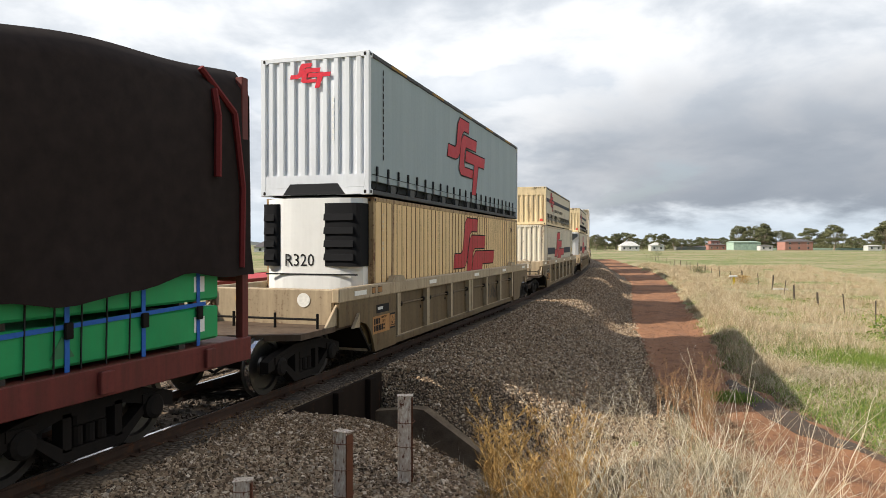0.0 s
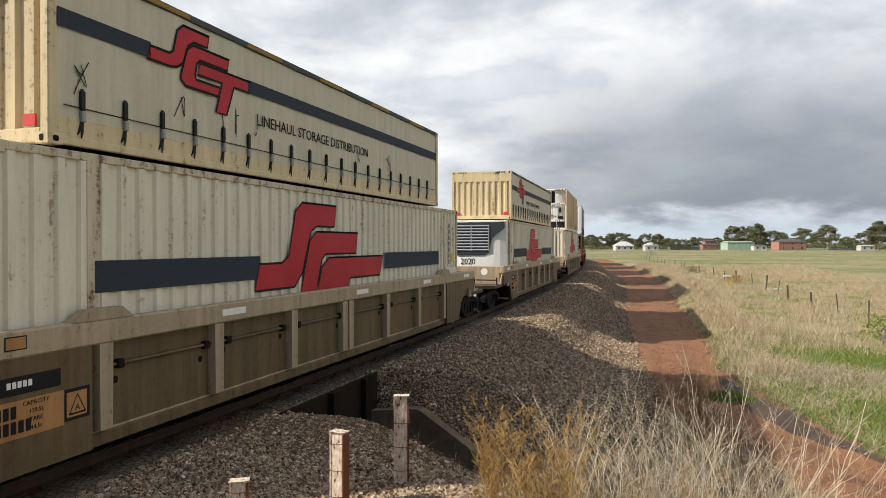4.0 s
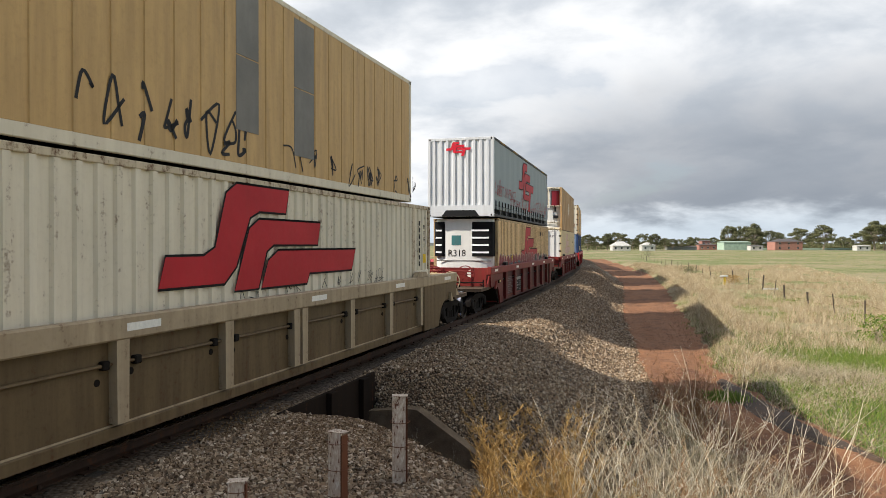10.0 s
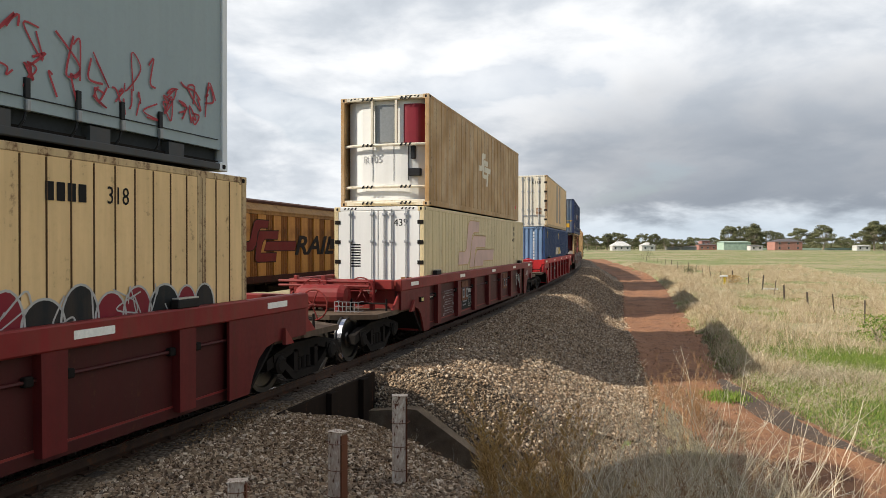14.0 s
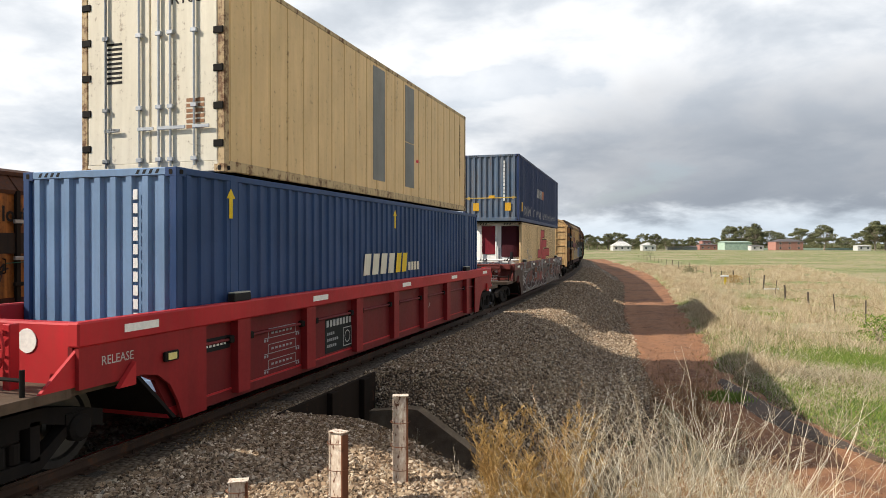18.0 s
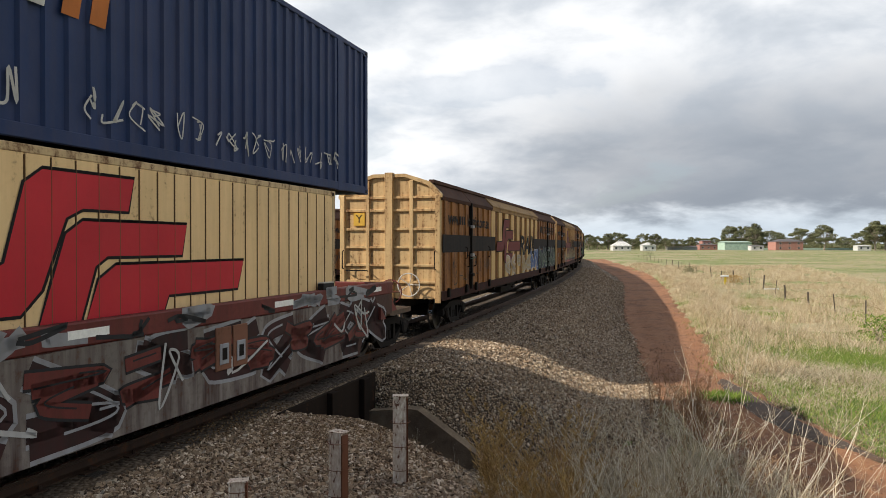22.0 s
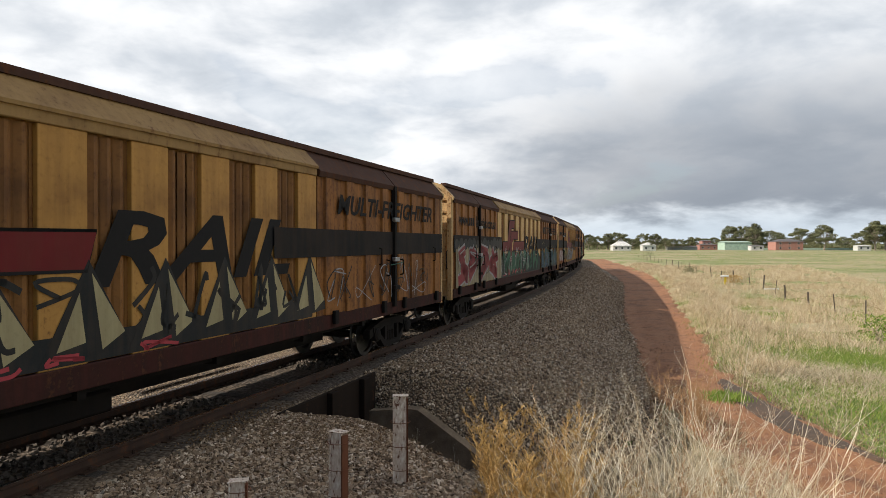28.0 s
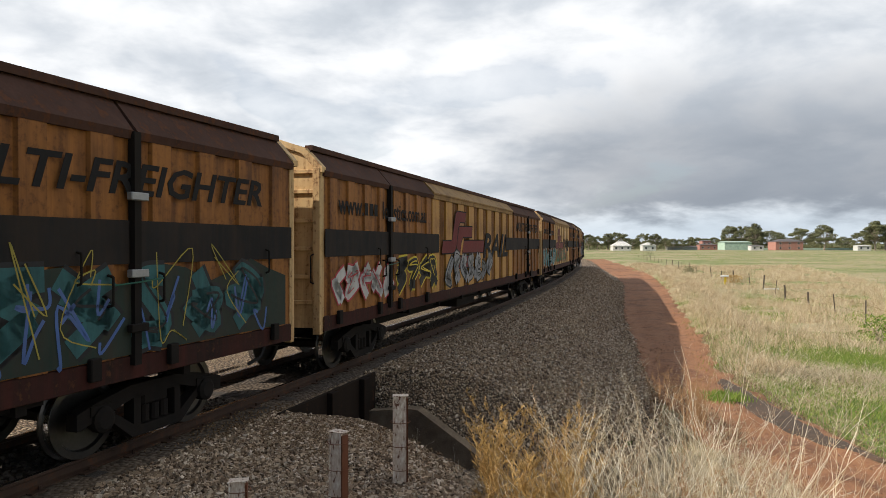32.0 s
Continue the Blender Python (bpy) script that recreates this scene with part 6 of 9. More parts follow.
def louvred_sides(v, h, hx, z0, ze):
    """Sides in bays between upright posts, with louvres under the eaves and two wide slatted doors in the middle."""
    d0, d1 = -2.6, 2.6
    for sx in (-1, 1):
        xo = sx * hx
        part("side_wall", G().box(*sorted((xo - sx * 0.10, xo - sx * 0.03)), -h + 0.08, h - 0.08, z0 + 0.15, ze - 0.1), VAN_ORANGE, v, "orange-brown sheeted wall")
        part("eave", G().prism([(xo + sx * 0.05, ze - 0.14), (xo + sx * 0.05, ze - 0.02), (sx * 1.22, ze + 0.24), (sx * 1.14, ze + 0.22), (xo - sx * 0.04, ze - 0.14)], 1, -h + 0.08, h - 0.08), VAN_EAVE, v, "dulled ochre eave")
        part("gutter", G().box(*sorted((sx * 1.06, sx * 1.24)), -h + 0.1, h - 0.1, ze + 0.22, ze + 0.30), VAN_ROOF, v)
        part("sill", G().box(*sorted((xo + sx * 0.02, xo - sx * 0.10)), -h + 0.1, h - 0.1, z0 - 0.06, z0 + 0.16, 0.01), VAN_SILL, v, "red-brown sill")
        post = shared("louvre_post%d" % sx, lambda: G().box(*sorted((xo + sx * 0.03, xo - sx * 0.03)), -0.05, 0.05, z0 + 0.15, ze - 0.12, 0.008).mesh("side_post", VAN_ORANGE))
        for a, b in ((-h + 0.12, d0), (d1, h - 0.12)):
            n = 8
            bay = (b - a) / n
            slat = shared("louvre%d%.3f" % (sx, bay), lambda: G().prism([(xo - sx * 0.03, 0.0), (xo + sx * 0.015, 0.02), (xo + sx * 0.015, 0.07), (xo - sx * 0.03, 0.11)], 1, -bay / 2 + 0.05, bay / 2 - 0.05).mesh("slat", VAN_PALE))
            for k in range(n + 1):
                piece("side_post", post, v, (0, a + bay * k, 0))
                if k < n and sx > 0:
                    for j in range(4):
                        piece("slat", slat, v, (0, a + bay * (k + 0.5), 3.06 + 0.135 * j))
        wide_slat = shared("wide_slat%d" % sx, lambda: G().prism([(xo - sx * 0.01, 0.0), (xo + sx * 0.05, 0.02), (xo + sx * 0.05, 0.16), (xo - sx * 0.01, 0.205)], 1, d0 / 2 + 0.08, -d0 / 2 - 0.08).mesh("slat", VAN_ORANGE))
        for y in (d0 / 2, d1 / 2):
            door = part("door", G().box(*sorted((xo - sx * 0.03, xo + sx * 0.01)), y + d0 / 2 + 0.03, y - d0 / 2 - 0.03, z0 + 0.2, ze - 0.16), VAN_TAN, v, "slatted sliding door")
            for k in range(11):
                piece("slat", wide_slat, door, (0, y, 1.24 + 0.215 * k))
            for q in (d0 / 2 + 0.05, -d0 / 2 - 0.05):
                part("door_post", G().box(*sorted((xo, xo + sx * 0.07)), y + q - 0.05, y + q + 0.05, z0 + 0.15, ze - 0.14, 0.008), VAN_TAN, v)
        for a, b, out in ((-h + 0.12, d0 - 0.02, 0.031), (d0 + 0.02, d1 - 0.02, 0.072), (d1 + 0.02, h - 0.12, 0.031)):
            part("stripe", G().box(*sorted((xo + sx * out, xo + sx * (out + 0.004))), a, b, 2.02, 2.34), STRIPE, v, "dark painted stripe")


def van(s0, length, label, name="box_van", track=None, run=None, sign=-1, group="box vans of the train", pale=None, louvred=False):
    """A bogie box van: a ribbed end, sliding doors near both ends, a panelled middle, a curved dark roof."""
    track = NEAR if track is None else track
    pale = pale or VAN_PALE
    run = run or near_run
    v = thing(name, label, "box van", group)
    h = length / 2
    hx, z0, ze, zr = 1.42, 0.98, 3.72, 4.27
    # roof: a flat-topped arch over the full length
    prof = [(-hx + 0.03, ze - 0.10), (-hx + 0.03, ze), (-1.12, ze + 0.33), (-0.45, zr), (0.45, zr), (1.12, ze + 0.33), (hx - 0.03, ze), (hx - 0.03, ze - 0.10)]
    n = 9
    for k in range(n):
        a, b = -h + 0.02 + (length - 0.04) * k / n, -h + 0.02 + (length - 0.04) * (k + 1) / n
        part("roof_sheet", G().prism(prof, 1, max(a + 0.012, -h + 0.13), min(b - 0.012, h - 0.13)), VAN_ROOF, v)
    g = G()
    g.prism([(-hx, z0), (-hx, ze), (-1.10, ze + 0.31), (-0.45, zr - 0.03), (0.45, zr - 0.03), (1.10, ze + 0.31), (hx, ze), (hx, z0)], 1, -h + 0.06, -h + 0.12)
    part("front_wall", g, VAN_END, v, "pale ochre end wall in ribbed panels")
    g = G()
    g.prism([(-hx, z0), (-hx, ze), (-1.10, ze + 0.31), (-0.45, zr - 0.03), (0.45, zr - 0.03), (1.10, ze + 0.31), (hx, ze), (hx, z0)], 1, h - 0.12, h - 0.06)
    part("rear_wall", g, VAN_END, v)
    for sy in (-1, 1):
        ya, yb = sorted((sy * h, sy * (h - 0.07)))
        arch = [(-hx - 0.04, ze - 0.08), (-hx - 0.04, ze + 0.01), (-1.13, ze + 0.345), (-0.45, zr + 0.015), (0.45, zr + 0.015), (1.13, ze + 0.345), (hx + 0.04, ze + 0.01), (hx + 0.04, ze - 0.08),
                (hx - 0.05, ze - 0.08), (1.07, ze + 0.25), (0.43, zr - 0.075), (-0.43, zr - 0.075), (-1.07, ze + 0.25), (-hx + 0.05, ze - 0.08)]
        part("end_arch", G().prism(arch, 1, ya - 0.01, yb + 0.06), VAN_END, v)
        for x in (-0.62, 0.62):
            part("end_post", G().box(x - 0.05, x + 0.05, ya, yb, z0, zr - 0.16, 0.008), VAN_END, v)
        part("end_post", G().box(-0.11, 0.11, ya - 0.05, yb + 0.05, z0 - 0.12, zr + 0.05, 0.01), VAN_END, v)
        for z in (1.42, 1.86, 2.34, 2.82, 3.32, 3.66):
            part("end_rib", G().box(-hx + 0.1, hx - 0.1, ya + 0.01, yb, z - 0.035, z + 0.035, 0.008), VAN_END, v)
        for x in (-1, 1):
            xa, xb = sorted((x * hx, x * (hx - 0.14)))
            part("corner_post", G().box(xa, xb, ya - 0.02, yb + 0.02, z0 - 0.1, ze, 0.01), VAN_END, v)
    if louvred:
        louvred_sides(v, h, hx, z0, ze)
    # sides: two sliding doors at each end, a panelled middle between them
    door, lead = 3.28, 3.0
    for sx in () if louvred else (-1, 1):
        xo = sx * hx
        inner = sx * (hx - 0.10)

        def wall(name, a, b, mat, lab="", pitch=0.62, depth=0.05, duty=0.5, out=0.0, top=ze - 0.14, slope=0.06):
            return part(name, G().ribs(1, xo + sx * out, inner, a, b, z0 + 0.2, top, pitch, depth, duty, slope), mat, v, lab)
        for a, b in ((-h + 0.08, -h + 0.08 + lead), (-h + 0.14 + lead, -h + 0.14 + 2 * lead), (h - 0.14 - 2 * door, h - 0.14 - door), (h - 0.08 - door, h - 0.08)):
            wall("door", a, b, VAN_TAN, "rusty ochre sliding door", 0.82, 0.045, 0.42, out=0.03, slope=0.05)
            m = (a + b) / 2
            pts = [(xo + sx * 0.035, ze - 0.14), (xo + sx * 0.06, ze - 0.05), (sx * 1.16, ze + 0.32), (sx * 1.12, ze + 0.30), (xo - sx * 0.02, ze - 0.06), (xo - sx * 0.02, ze - 0.14)]
            part("door_hood", G().prism(pts, 1, a, b), VAN_ROOF, v, "dark rusty hood over a sliding door")
            for y in (a + 0.55, b - 0.55):
                xa, xb = sorted((xo + sx * 0.03, xo + sx * 0.10))
                part("roller", G().box(xa, xb, y - 0.07, y + 0.07, z0 + 0.02, z0 + 0.26, 0.01), STEEL_DARK, v)
            xa, xb = sorted((xo + sx * 0.03, xo + sx * 0.09))
            part("grab_handle", G().path([(xo + sx * 0.03, m + 0.9, 2.0), (xo + sx * 0.09, m + 0.9, 2.02), (xo + sx * 0.09, m + 0.9, 2.32), (xo + sx * 0.03, m + 0.9, 2.34)], 0.014, 5), STEEL_DARK, v)
        m0, m1 = -h + 0.18 + 2 * lead, h - 0.18 - 2 * door
        part("middle_wall", G().box(*sorted((inner, xo - sx * 0.066)), m0, m1, z0 + 0.2, ze - 0.14), VAN_RECESS, v, "rusty recessed wall")
        bay = (m1 - m0) / 17
        panel = shared("panel%d%s%.2f" % (sx, pale.name, bay), lambda: G().box(*sorted((xo, xo - sx * 0.07)), -bay / 2 + 0.004, bay / 2 - 0.004, z0 + 0.2, ze - 0.14, 0.008).mesh("panel", pale))
        flute = shared("flute%d%.2f" % (sx, bay), lambda: flutes(xo - sx * 0.066, xo - sx * 0.028, z0 + 0.22, ze - 0.16))
        for k in range(17):
            y = m0 + bay * (k + 0.5)
            piece("panel" if k % 2 == 0 else "recess_panel", panel if k % 2 == 0 else flute, v, (0, y, 0), "" if k % 2 == 0 else "rusty fluted recess")
        xa, xb = sorted((xo + sx * 0.02, inner))
        part("eave", G().box(xa, xb, m0, m1, ze - 0.14, ze - 0.0, 0.01), VAN_EAVE, v)
        pts = [(xo + sx * 0.045, ze - 0.02), (xo + sx * 0.05, ze + 0.02), (sx * 1.16, ze + 0.34), (sx * 1.12, ze + 0.31), (xo - sx * 0.02, ze - 0.02)]
        part("eave_panel", G().prism(pts, 1, m0, m1), VAN_EAVE, v, "dulled ochre eave panel")
        part("gutter", G().box(*sorted((sx * 1.08, sx * 1.22)), -h + 0.1, h - 0.1, ze + 0.31, ze + 0.40), VAN_ROOF, v)
        part("sill", G().box(xa, xb, -h + 0.1, h - 0.1, z0 - 0.06, z0 + 0.2, 0.01), VAN_SILL, v, "red-brown sill")
        for y in (-h + 0.11 + lead, h - 0.11 - door):
            g = G().box(min(xo, xo + sx * 0.09), max(xo, xo + sx * 0.09), y - 0.05, y + 0.05, z0 + 0.1, ze - 0.06)
            part("door_post", g, STEEL_DARK, v)
            for z in (1.45, 2.05, 2.9):
                part("latch", G().box(min(xo + sx * 0.05, xo + sx * 0.13), max(xo + sx * 0.05, xo + sx * 0.13), y - 0.13, y + 0.13, z, z + 0.09, 0.01), GREYED if z > 2 else STEEL_DARK, v)
            for q in (-0.38, 0.38):
                part("grab_handle", G().path([(xo + sx * 0.02, y + q, 1.75), (xo + sx * 0.11, y + q, 1.77), (xo + sx * 0.11, y + q, 2.07), (xo + sx * 0.02, y + q, 2.09)], 0.016, 5), STEEL_DARK, v)
            part("tie_cable", G().path([(xo + sx * 0.11, y - 0.38, 1.98), (xo + sx * 0.13, y, 2.0), (xo + sx * 0.11, y + 0.38, 2.03)], 0.010, 5), plain("green_cable", (0.02, 0.09, 0.06), 0.6), v, "green cable tied between the door handles")
        # the dark band
        for a, b in ((-h + 0.12, -h + 0.1 + lead), (-h + 0.18 + lead, -h + 0.14 + 2 * lead + 0.5), (h - 0.14 - 2 * door - 1.4, h - 0.18 - door), (h - 0.06 - door, h - 0.12)):
            part("stripe", G().box(min(xo + sx * 0.031, xo + sx * 0.034), max(xo + sx * 0.031, xo + sx * 0.034), a, b, 2.20, 2.68), STRIPE, v, "dark painted stripe")
    g = G()
    g.box(-0.28, 0.28, -h + 4.4, h - 4.4, 0.44, 0.98)
    g.box(-0.28, 0.28, -h + 0.1, h - 0.1, 0.70, 0.98)
    for x in (-1.22, 1.22):
        g.box(x - 0.06, x + 0.06, -h + 4.4, h - 4.4, 0.84, 0.98)
    for y in np.linspace(-h + 2.4, h - 2.4, 9):
        g.box(-1.35, 1.35, y - 0.06, y + 0.06, 0.80, 0.95)
    g.box(-0.9, 0.9, -1.3, 0.9, 0.45, 0.72, 0.03)
    part("underframe", g, STEEL_DARK, v)
    for sy in (-1, 1):
        g = G()
        g.box(-0.11, 0.11, min(sy * h, sy * (h + 0.4)), max(sy * h, sy * (h + 0.4)), 0.72, 0.92)
        g.box(-0.16, 0.16, min(sy * (h + 0.25), sy * (h + 0.42)), max(sy * (h + 0.25), sy * (h + 0.42)), 0.66, 0.96, 0.03)
        part("coupler", g, STEEL_DARK, v)
        bogie(v, sy * (h - 2.6), run, sign)
    ride(v, track, s0 + h, h - 2.6, run, sign)
    return v, h


def motions():
    times = [i * 1.0 for i in range(33)]
    for ob, track, s0, half, run, sign in MOVERS:
        walk(ob, [(t, vehicle_pose(track, s0 + sign * run(t), half)) for t in times])
    for ob, y, sign, run in WHEELS:
        step = 2 / 30 if sign < 0 else 3 / 30
        rows = []
        for i in range(math.ceil(32 / step - 1e-6) + 1):
            t = min(i * step, 32.0)
            rows.append((t, Matrix.Translation((0, y, WHEEL_R)) @ Matrix.Rotation(-sign * run(t) / WHEEL_R, 4, "X")))
        walk(ob, rows)

# ---- prints, graffiti, cooling units, loads ----------------------------------------------------
def decal(name, parent, polys, mat, xf, y0, z0, w, h, label=""):
    """Flat painted shapes on a wall that looks along +x: unit polygons scaled to w by h."""
    g = G()
    for p in polys:
        g.prism([(y0 + u * w, z0 + v * h) for u, v in p], 0, xf, xf + 0.003)
    ob = part(name, g, mat, parent, label)
    if mat in (LOGO_RED, PALE_PINK, VAN_RED):
        g = G()
        for p in polys:
            ribbon(g, [(y0 + u * w, z0 + v * h) for u, v in p + p[:2]], 0.035, xf + 0.0045)
        part("outline", g, TAN_SIDE if mat is PALE_PINK else INK, ob)
    return ob


def unit(polys, y0, y1, z0, z1):
    return [[((y - y0) / (y1 - y0), (z - z0) / (z1 - z0)) for y, z in p] for p in polys]


STEP_MARK = unit([[(-0.35, 3.21), (0.91, 3.21), (0.82, 2.80), (0.16, 2.80), (-0.05, 2.70), (-0.35, 1.96), (-0.60, 1.72), (-1.75, 1.72), (-1.64, 2.15), (-1.0, 2.15), (-0.79, 2.26), (-0.57, 3.05)],
                  [(0.15, 2.70), (1.84, 2.70), (1.75, 2.28), (0.50, 2.28), (0.34, 2.18), (0.14, 1.60), (-0.40, 1.60), (-0.26, 2.03), (-0.08, 2.55)],
                  [(0.62, 2.21), (3.1, 2.21), (2.95, 1.78), (1.5, 1.78), (1.42, 1.60), (0.20, 1.60), (0.36, 2.05)]], -1.75, 3.1, 1.60, 3.21)
SLANT_MARK = unit([[(-0.61, 6.11), (0.4, 6.11), (0.32, 5.76), (-0.20, 5.76), (-0.42, 5.60), (-0.61, 5.05), (-0.83, 4.89), (-1.06, 4.84), (-1.84, 4.84), (-1.75, 5.2), (-1.11, 5.2), (-0.97, 5.29), (-0.83, 5.9)],
                   [(-0.23, 5.67), (1.26, 5.67), (1.17, 5.31), (0.03, 5.31), (-0.09, 5.19), (-0.17, 4.82), (-0.12, 4.72), (0.85, 4.72), (0.77, 4.44), (-0.50, 4.44), (-0.70, 4.58), (-0.70, 4.7), (-0.48, 5.47)],
                   [(0.05, 5.24), (2.30, 5.24), (2.19, 4.88), (1.47, 4.88), (1.14, 3.95), (0.68, 3.95), (0.95, 4.88), (-0.06, 4.88)]], -1.84, 2.30, 3.95, 6.11)
BAR = [[(0, 0), (1, 0), (1, 1), (0, 1)]]


def bars(name, parent, mat, xf, y0, z0, n, w, h, gap=0.35, upright=False):
    """Writing that cannot be told, as a row of small bars."""
    g = G()
    for k in range(n):
        if upright:
            g.box(xf, xf + 0.003, y0, y0 + w, z0 - k * h * (1 + gap), z0 - k * h * (1 + gap) + h)
        else:
            g.box(xf, xf + 0.003, y0 + k * w * (1 + gap), y0 + k * w * (1 + gap) + w, z0, z0 + h)
    return part(name, g, mat, parent, kind="stuff")


def bars_front(name, parent, mat, yf, x0, z0, n, w, h, gap=0.35, upright=False):
    g = G()
    for k in range(n):
        dx, dz = (0, -k * h * (1 + gap)) if upright else (k * w * (1 + gap), 0)
        g.box(x0 + dx, x0 + dx + w, yf - 0.003, yf, z0 + dz, z0 + dz + h)
    return part(name, g, mat, parent, kind="stuff")


def ribbon(g, pts, width, xf):
    """A flat stroke on a wall that looks along +x."""
    n, i = len(pts), len(g.v)
    for k, (u, v) in enumerate(pts):
        a, b = pts[max(k - 1, 0)], pts[min(k + 1, n - 1)]
        tu, tv = b[0] - a[0], b[1] - a[1]
        l = math.hypot(tu, tv) or 1
        wu, wv = -tv / l * width / 2, tu / l * width / 2
        g.v += [(xf, u + wu, v + wv), (xf, u - wu, v - wv)]
    for k in range(n - 1):
        g.f.append((i + 2 * k, i + 2 * k + 1, i + 2 * k + 3, i + 2 * k + 2))


def curl(r, u, v, w, h, n):
    """One stroke of a scrawled letter inside a box."""
    keys = [(u + w * r.random(), v + h * r.random()) for _ in range(n)]
    pts = []
    for k in range(len(keys) - 1):
        p0, p1, p2, p3 = keys[max(k - 1, 0)], keys[k], keys[k + 1], keys[min(k + 2, len(keys) - 1)]
        for j in range(5):
            t = j / 5
            pts.append(tuple(0.5 * (2 * b + (c - a) * t + (2 * a - 5 * b + 4 * c - d) * t * t + (3 * b - a - 3 * c + d) * t ** 3) for a, b, c, d in zip(p0, p1, p2, p3)))
    return pts + [keys[-1]]


def scrawl(parent, xf, y0, y1, z0, z1, mat, seed, letter=0.35, width=0.025, label="sprayed scrawl", keep=1.0):
    """A line of scrawled letters."""
    r, g, u = random.Random(seed), G(), y0
    while u < y1 - letter:
        w = letter * r.uniform(0.7, 1.2)
        if r.random() < keep:
            dz = r.uniform(-0.08, 0.08) * (z1 - z0)
            for _ in range(r.choice((1, 2, 2))):
                ribbon(g, curl(r, u, z0 + dz, w, z1 - z0, r.choice((3, 4, 5))), width * r.uniform(0.8, 1.2), xf)
        u += w * 1.12
    return part("graffiti", g, mat, parent, label, kind="stuff")


def bend(keys):
    """A smooth line through the keys."""
    pts = []
    for k in range(len(keys) - 1):
        p0, p1, p2, p3 = keys[max(k - 1, 0)], keys[k], keys[k + 1], keys[min(k + 2, len(keys) - 1)]
        for j in range(9):
            t = j / 9
            pts.append(tuple(0.5 * (2 * b + (c - a) * t + (2 * a - 5 * b + 4 * c - d) * t * t + (3 * b - a - 3 * c + d) * t ** 3) for a, b, c, d in zip(p0, p1, p2, p3)))
    return pts + [keys[-1]]


def piece_letters(parent, xf, y0, y1, z0, z1, fill, line, seed, label, glow=None, letter=0.9):
    """Fat sprayed letters: thick strokes in a fill colour over wider strokes of an outline colour, sometimes on a cloud."""
    r, u = random.Random(seed), y0
    gf, gl, gg = G(), G(), G()
    h = z1 - z0
    fat = min(0.27 * letter, 0.25 * h)
    while u < y1 - letter * 0.6:
        w = letter * r.uniform(0.8, 1.15)
        lean = r.uniform(-0.1, 0.3) * 0.3
        for n in r.choice(((4, 3), (5, 2), (6,), (3, 3, 2))):
            keys, side = [], r.random() < 0.5
            for j in range(n):
                side = not side
                a, b = (r.uniform(0.0, 0.35) if side else r.uniform(0.65, 1.0)), (r.random() if j else r.choice((0.0, 1.0)))
                keys.append((u + w * (0.06 + 0.88 * a) + lean * b * h, z0 + h * (0.12 + 0.76 * b)))
            pts = bend(keys)
            ribbon(gl, pts, fat * 1.42, xf + 0.0012)
            ribbon(gf, pts, fat, xf + 0.0028)
            inner = [(p + fat * 0.12, q + fat * 0.15) for p, q in pts[len(pts) // 5: -len(pts) // 5 or None]]
            if len(inner) > 2 and r.random() < 0.6:
                ribbon(gl, inner, fat * 0.13, xf + 0.004)
        if glow is not None:
            c = (u + w / 2, z0 + h / 2)
            gg.poly([(xf, c[0] + math.cos(k * 0.5236) * w * r.uniform(0.6, 0.8), c[1] + math.sin(k * 0.5236) * h * r.uniform(0.48, 0.62)) for k in range(12)])
        u += w * r.uniform(0.86, 0.98)
    if glow is not None:
        part("graffiti", gg, glow, parent, kind="stuff")
    part("graffiti", gl, line, parent, kind="stuff")
    part("graffiti", gf, fill, parent, label, kind="stuff")


SPRAY_BLACK = plain("black_spray", (0.02, 0.02, 0.022), 0.5)
SPRAY_WHITE = paint("white_spray", (0.46, 0.45, 0.43), 0.6, grime=0.3)
SPRAY_RED = plain("red_spray", (0.36, 0.05, 0.06), 0.6)
SPRAY_TEAL = paint("teal_spray", (0.05, 0.20, 0.21), 0.6, grime=0.35)
SPRAY_BLUE = paint("blue_spray", (0.06, 0.12, 0.30), 0.6, grime=0.3)
SPRAY_GREEN = paint("green_spray", (0.05, 0.20, 0.09), 0.6, grime=0.35)
SPRAY_YELLOW = paint("yellow_spray", (0.55, 0.42, 0.04), 0.6, grime=0.2)
SPRAY_GREY = paint("silver_spray", (0.30, 0.30, 0.31), 0.6, grime=0.35)
SPRAY_ORANGE = paint("orange_spray", (0.45, 0.14, 0.03), 0.6, grime=0.3)
SPRAY_DARK = paint("charcoal_spray", (0.016, 0.018, 0.019), 0.6, grime=0.3)
PATCH_GREY = paint("grey_repair_patch", (0.20, 0.195, 0.18), 0.5, grime=0.15)
GRILLE = plain("silver_grille", (0.42, 0.43, 0.44), 0.35, 0.6)
DARK_RED = paint("dark_red_panel", (0.20, 0.014, 0.025), 0.5, grime=0.2)
YELLOW_TAG = plain("yellow_tag", (0.75, 0.50, 0.02), 0.5)


VENT_BLACK = plain("vent_black", (0.007, 0.007, 0.008), 0.85)
PALE_PINK = paint("faded_pink_print", (0.62, 0.42, 0.36), 0.5, grime=0.15)


def stacked(parent, text, size, mat, y, z, xf):
    """A word written downwards, letter under letter."""
    for k, ch in enumerate(text):
        if ch != " ":
            lettering("writing", ch, size, mat, parent, (xf, y, z - k * size * 1.02), RIGHT, 0.9)


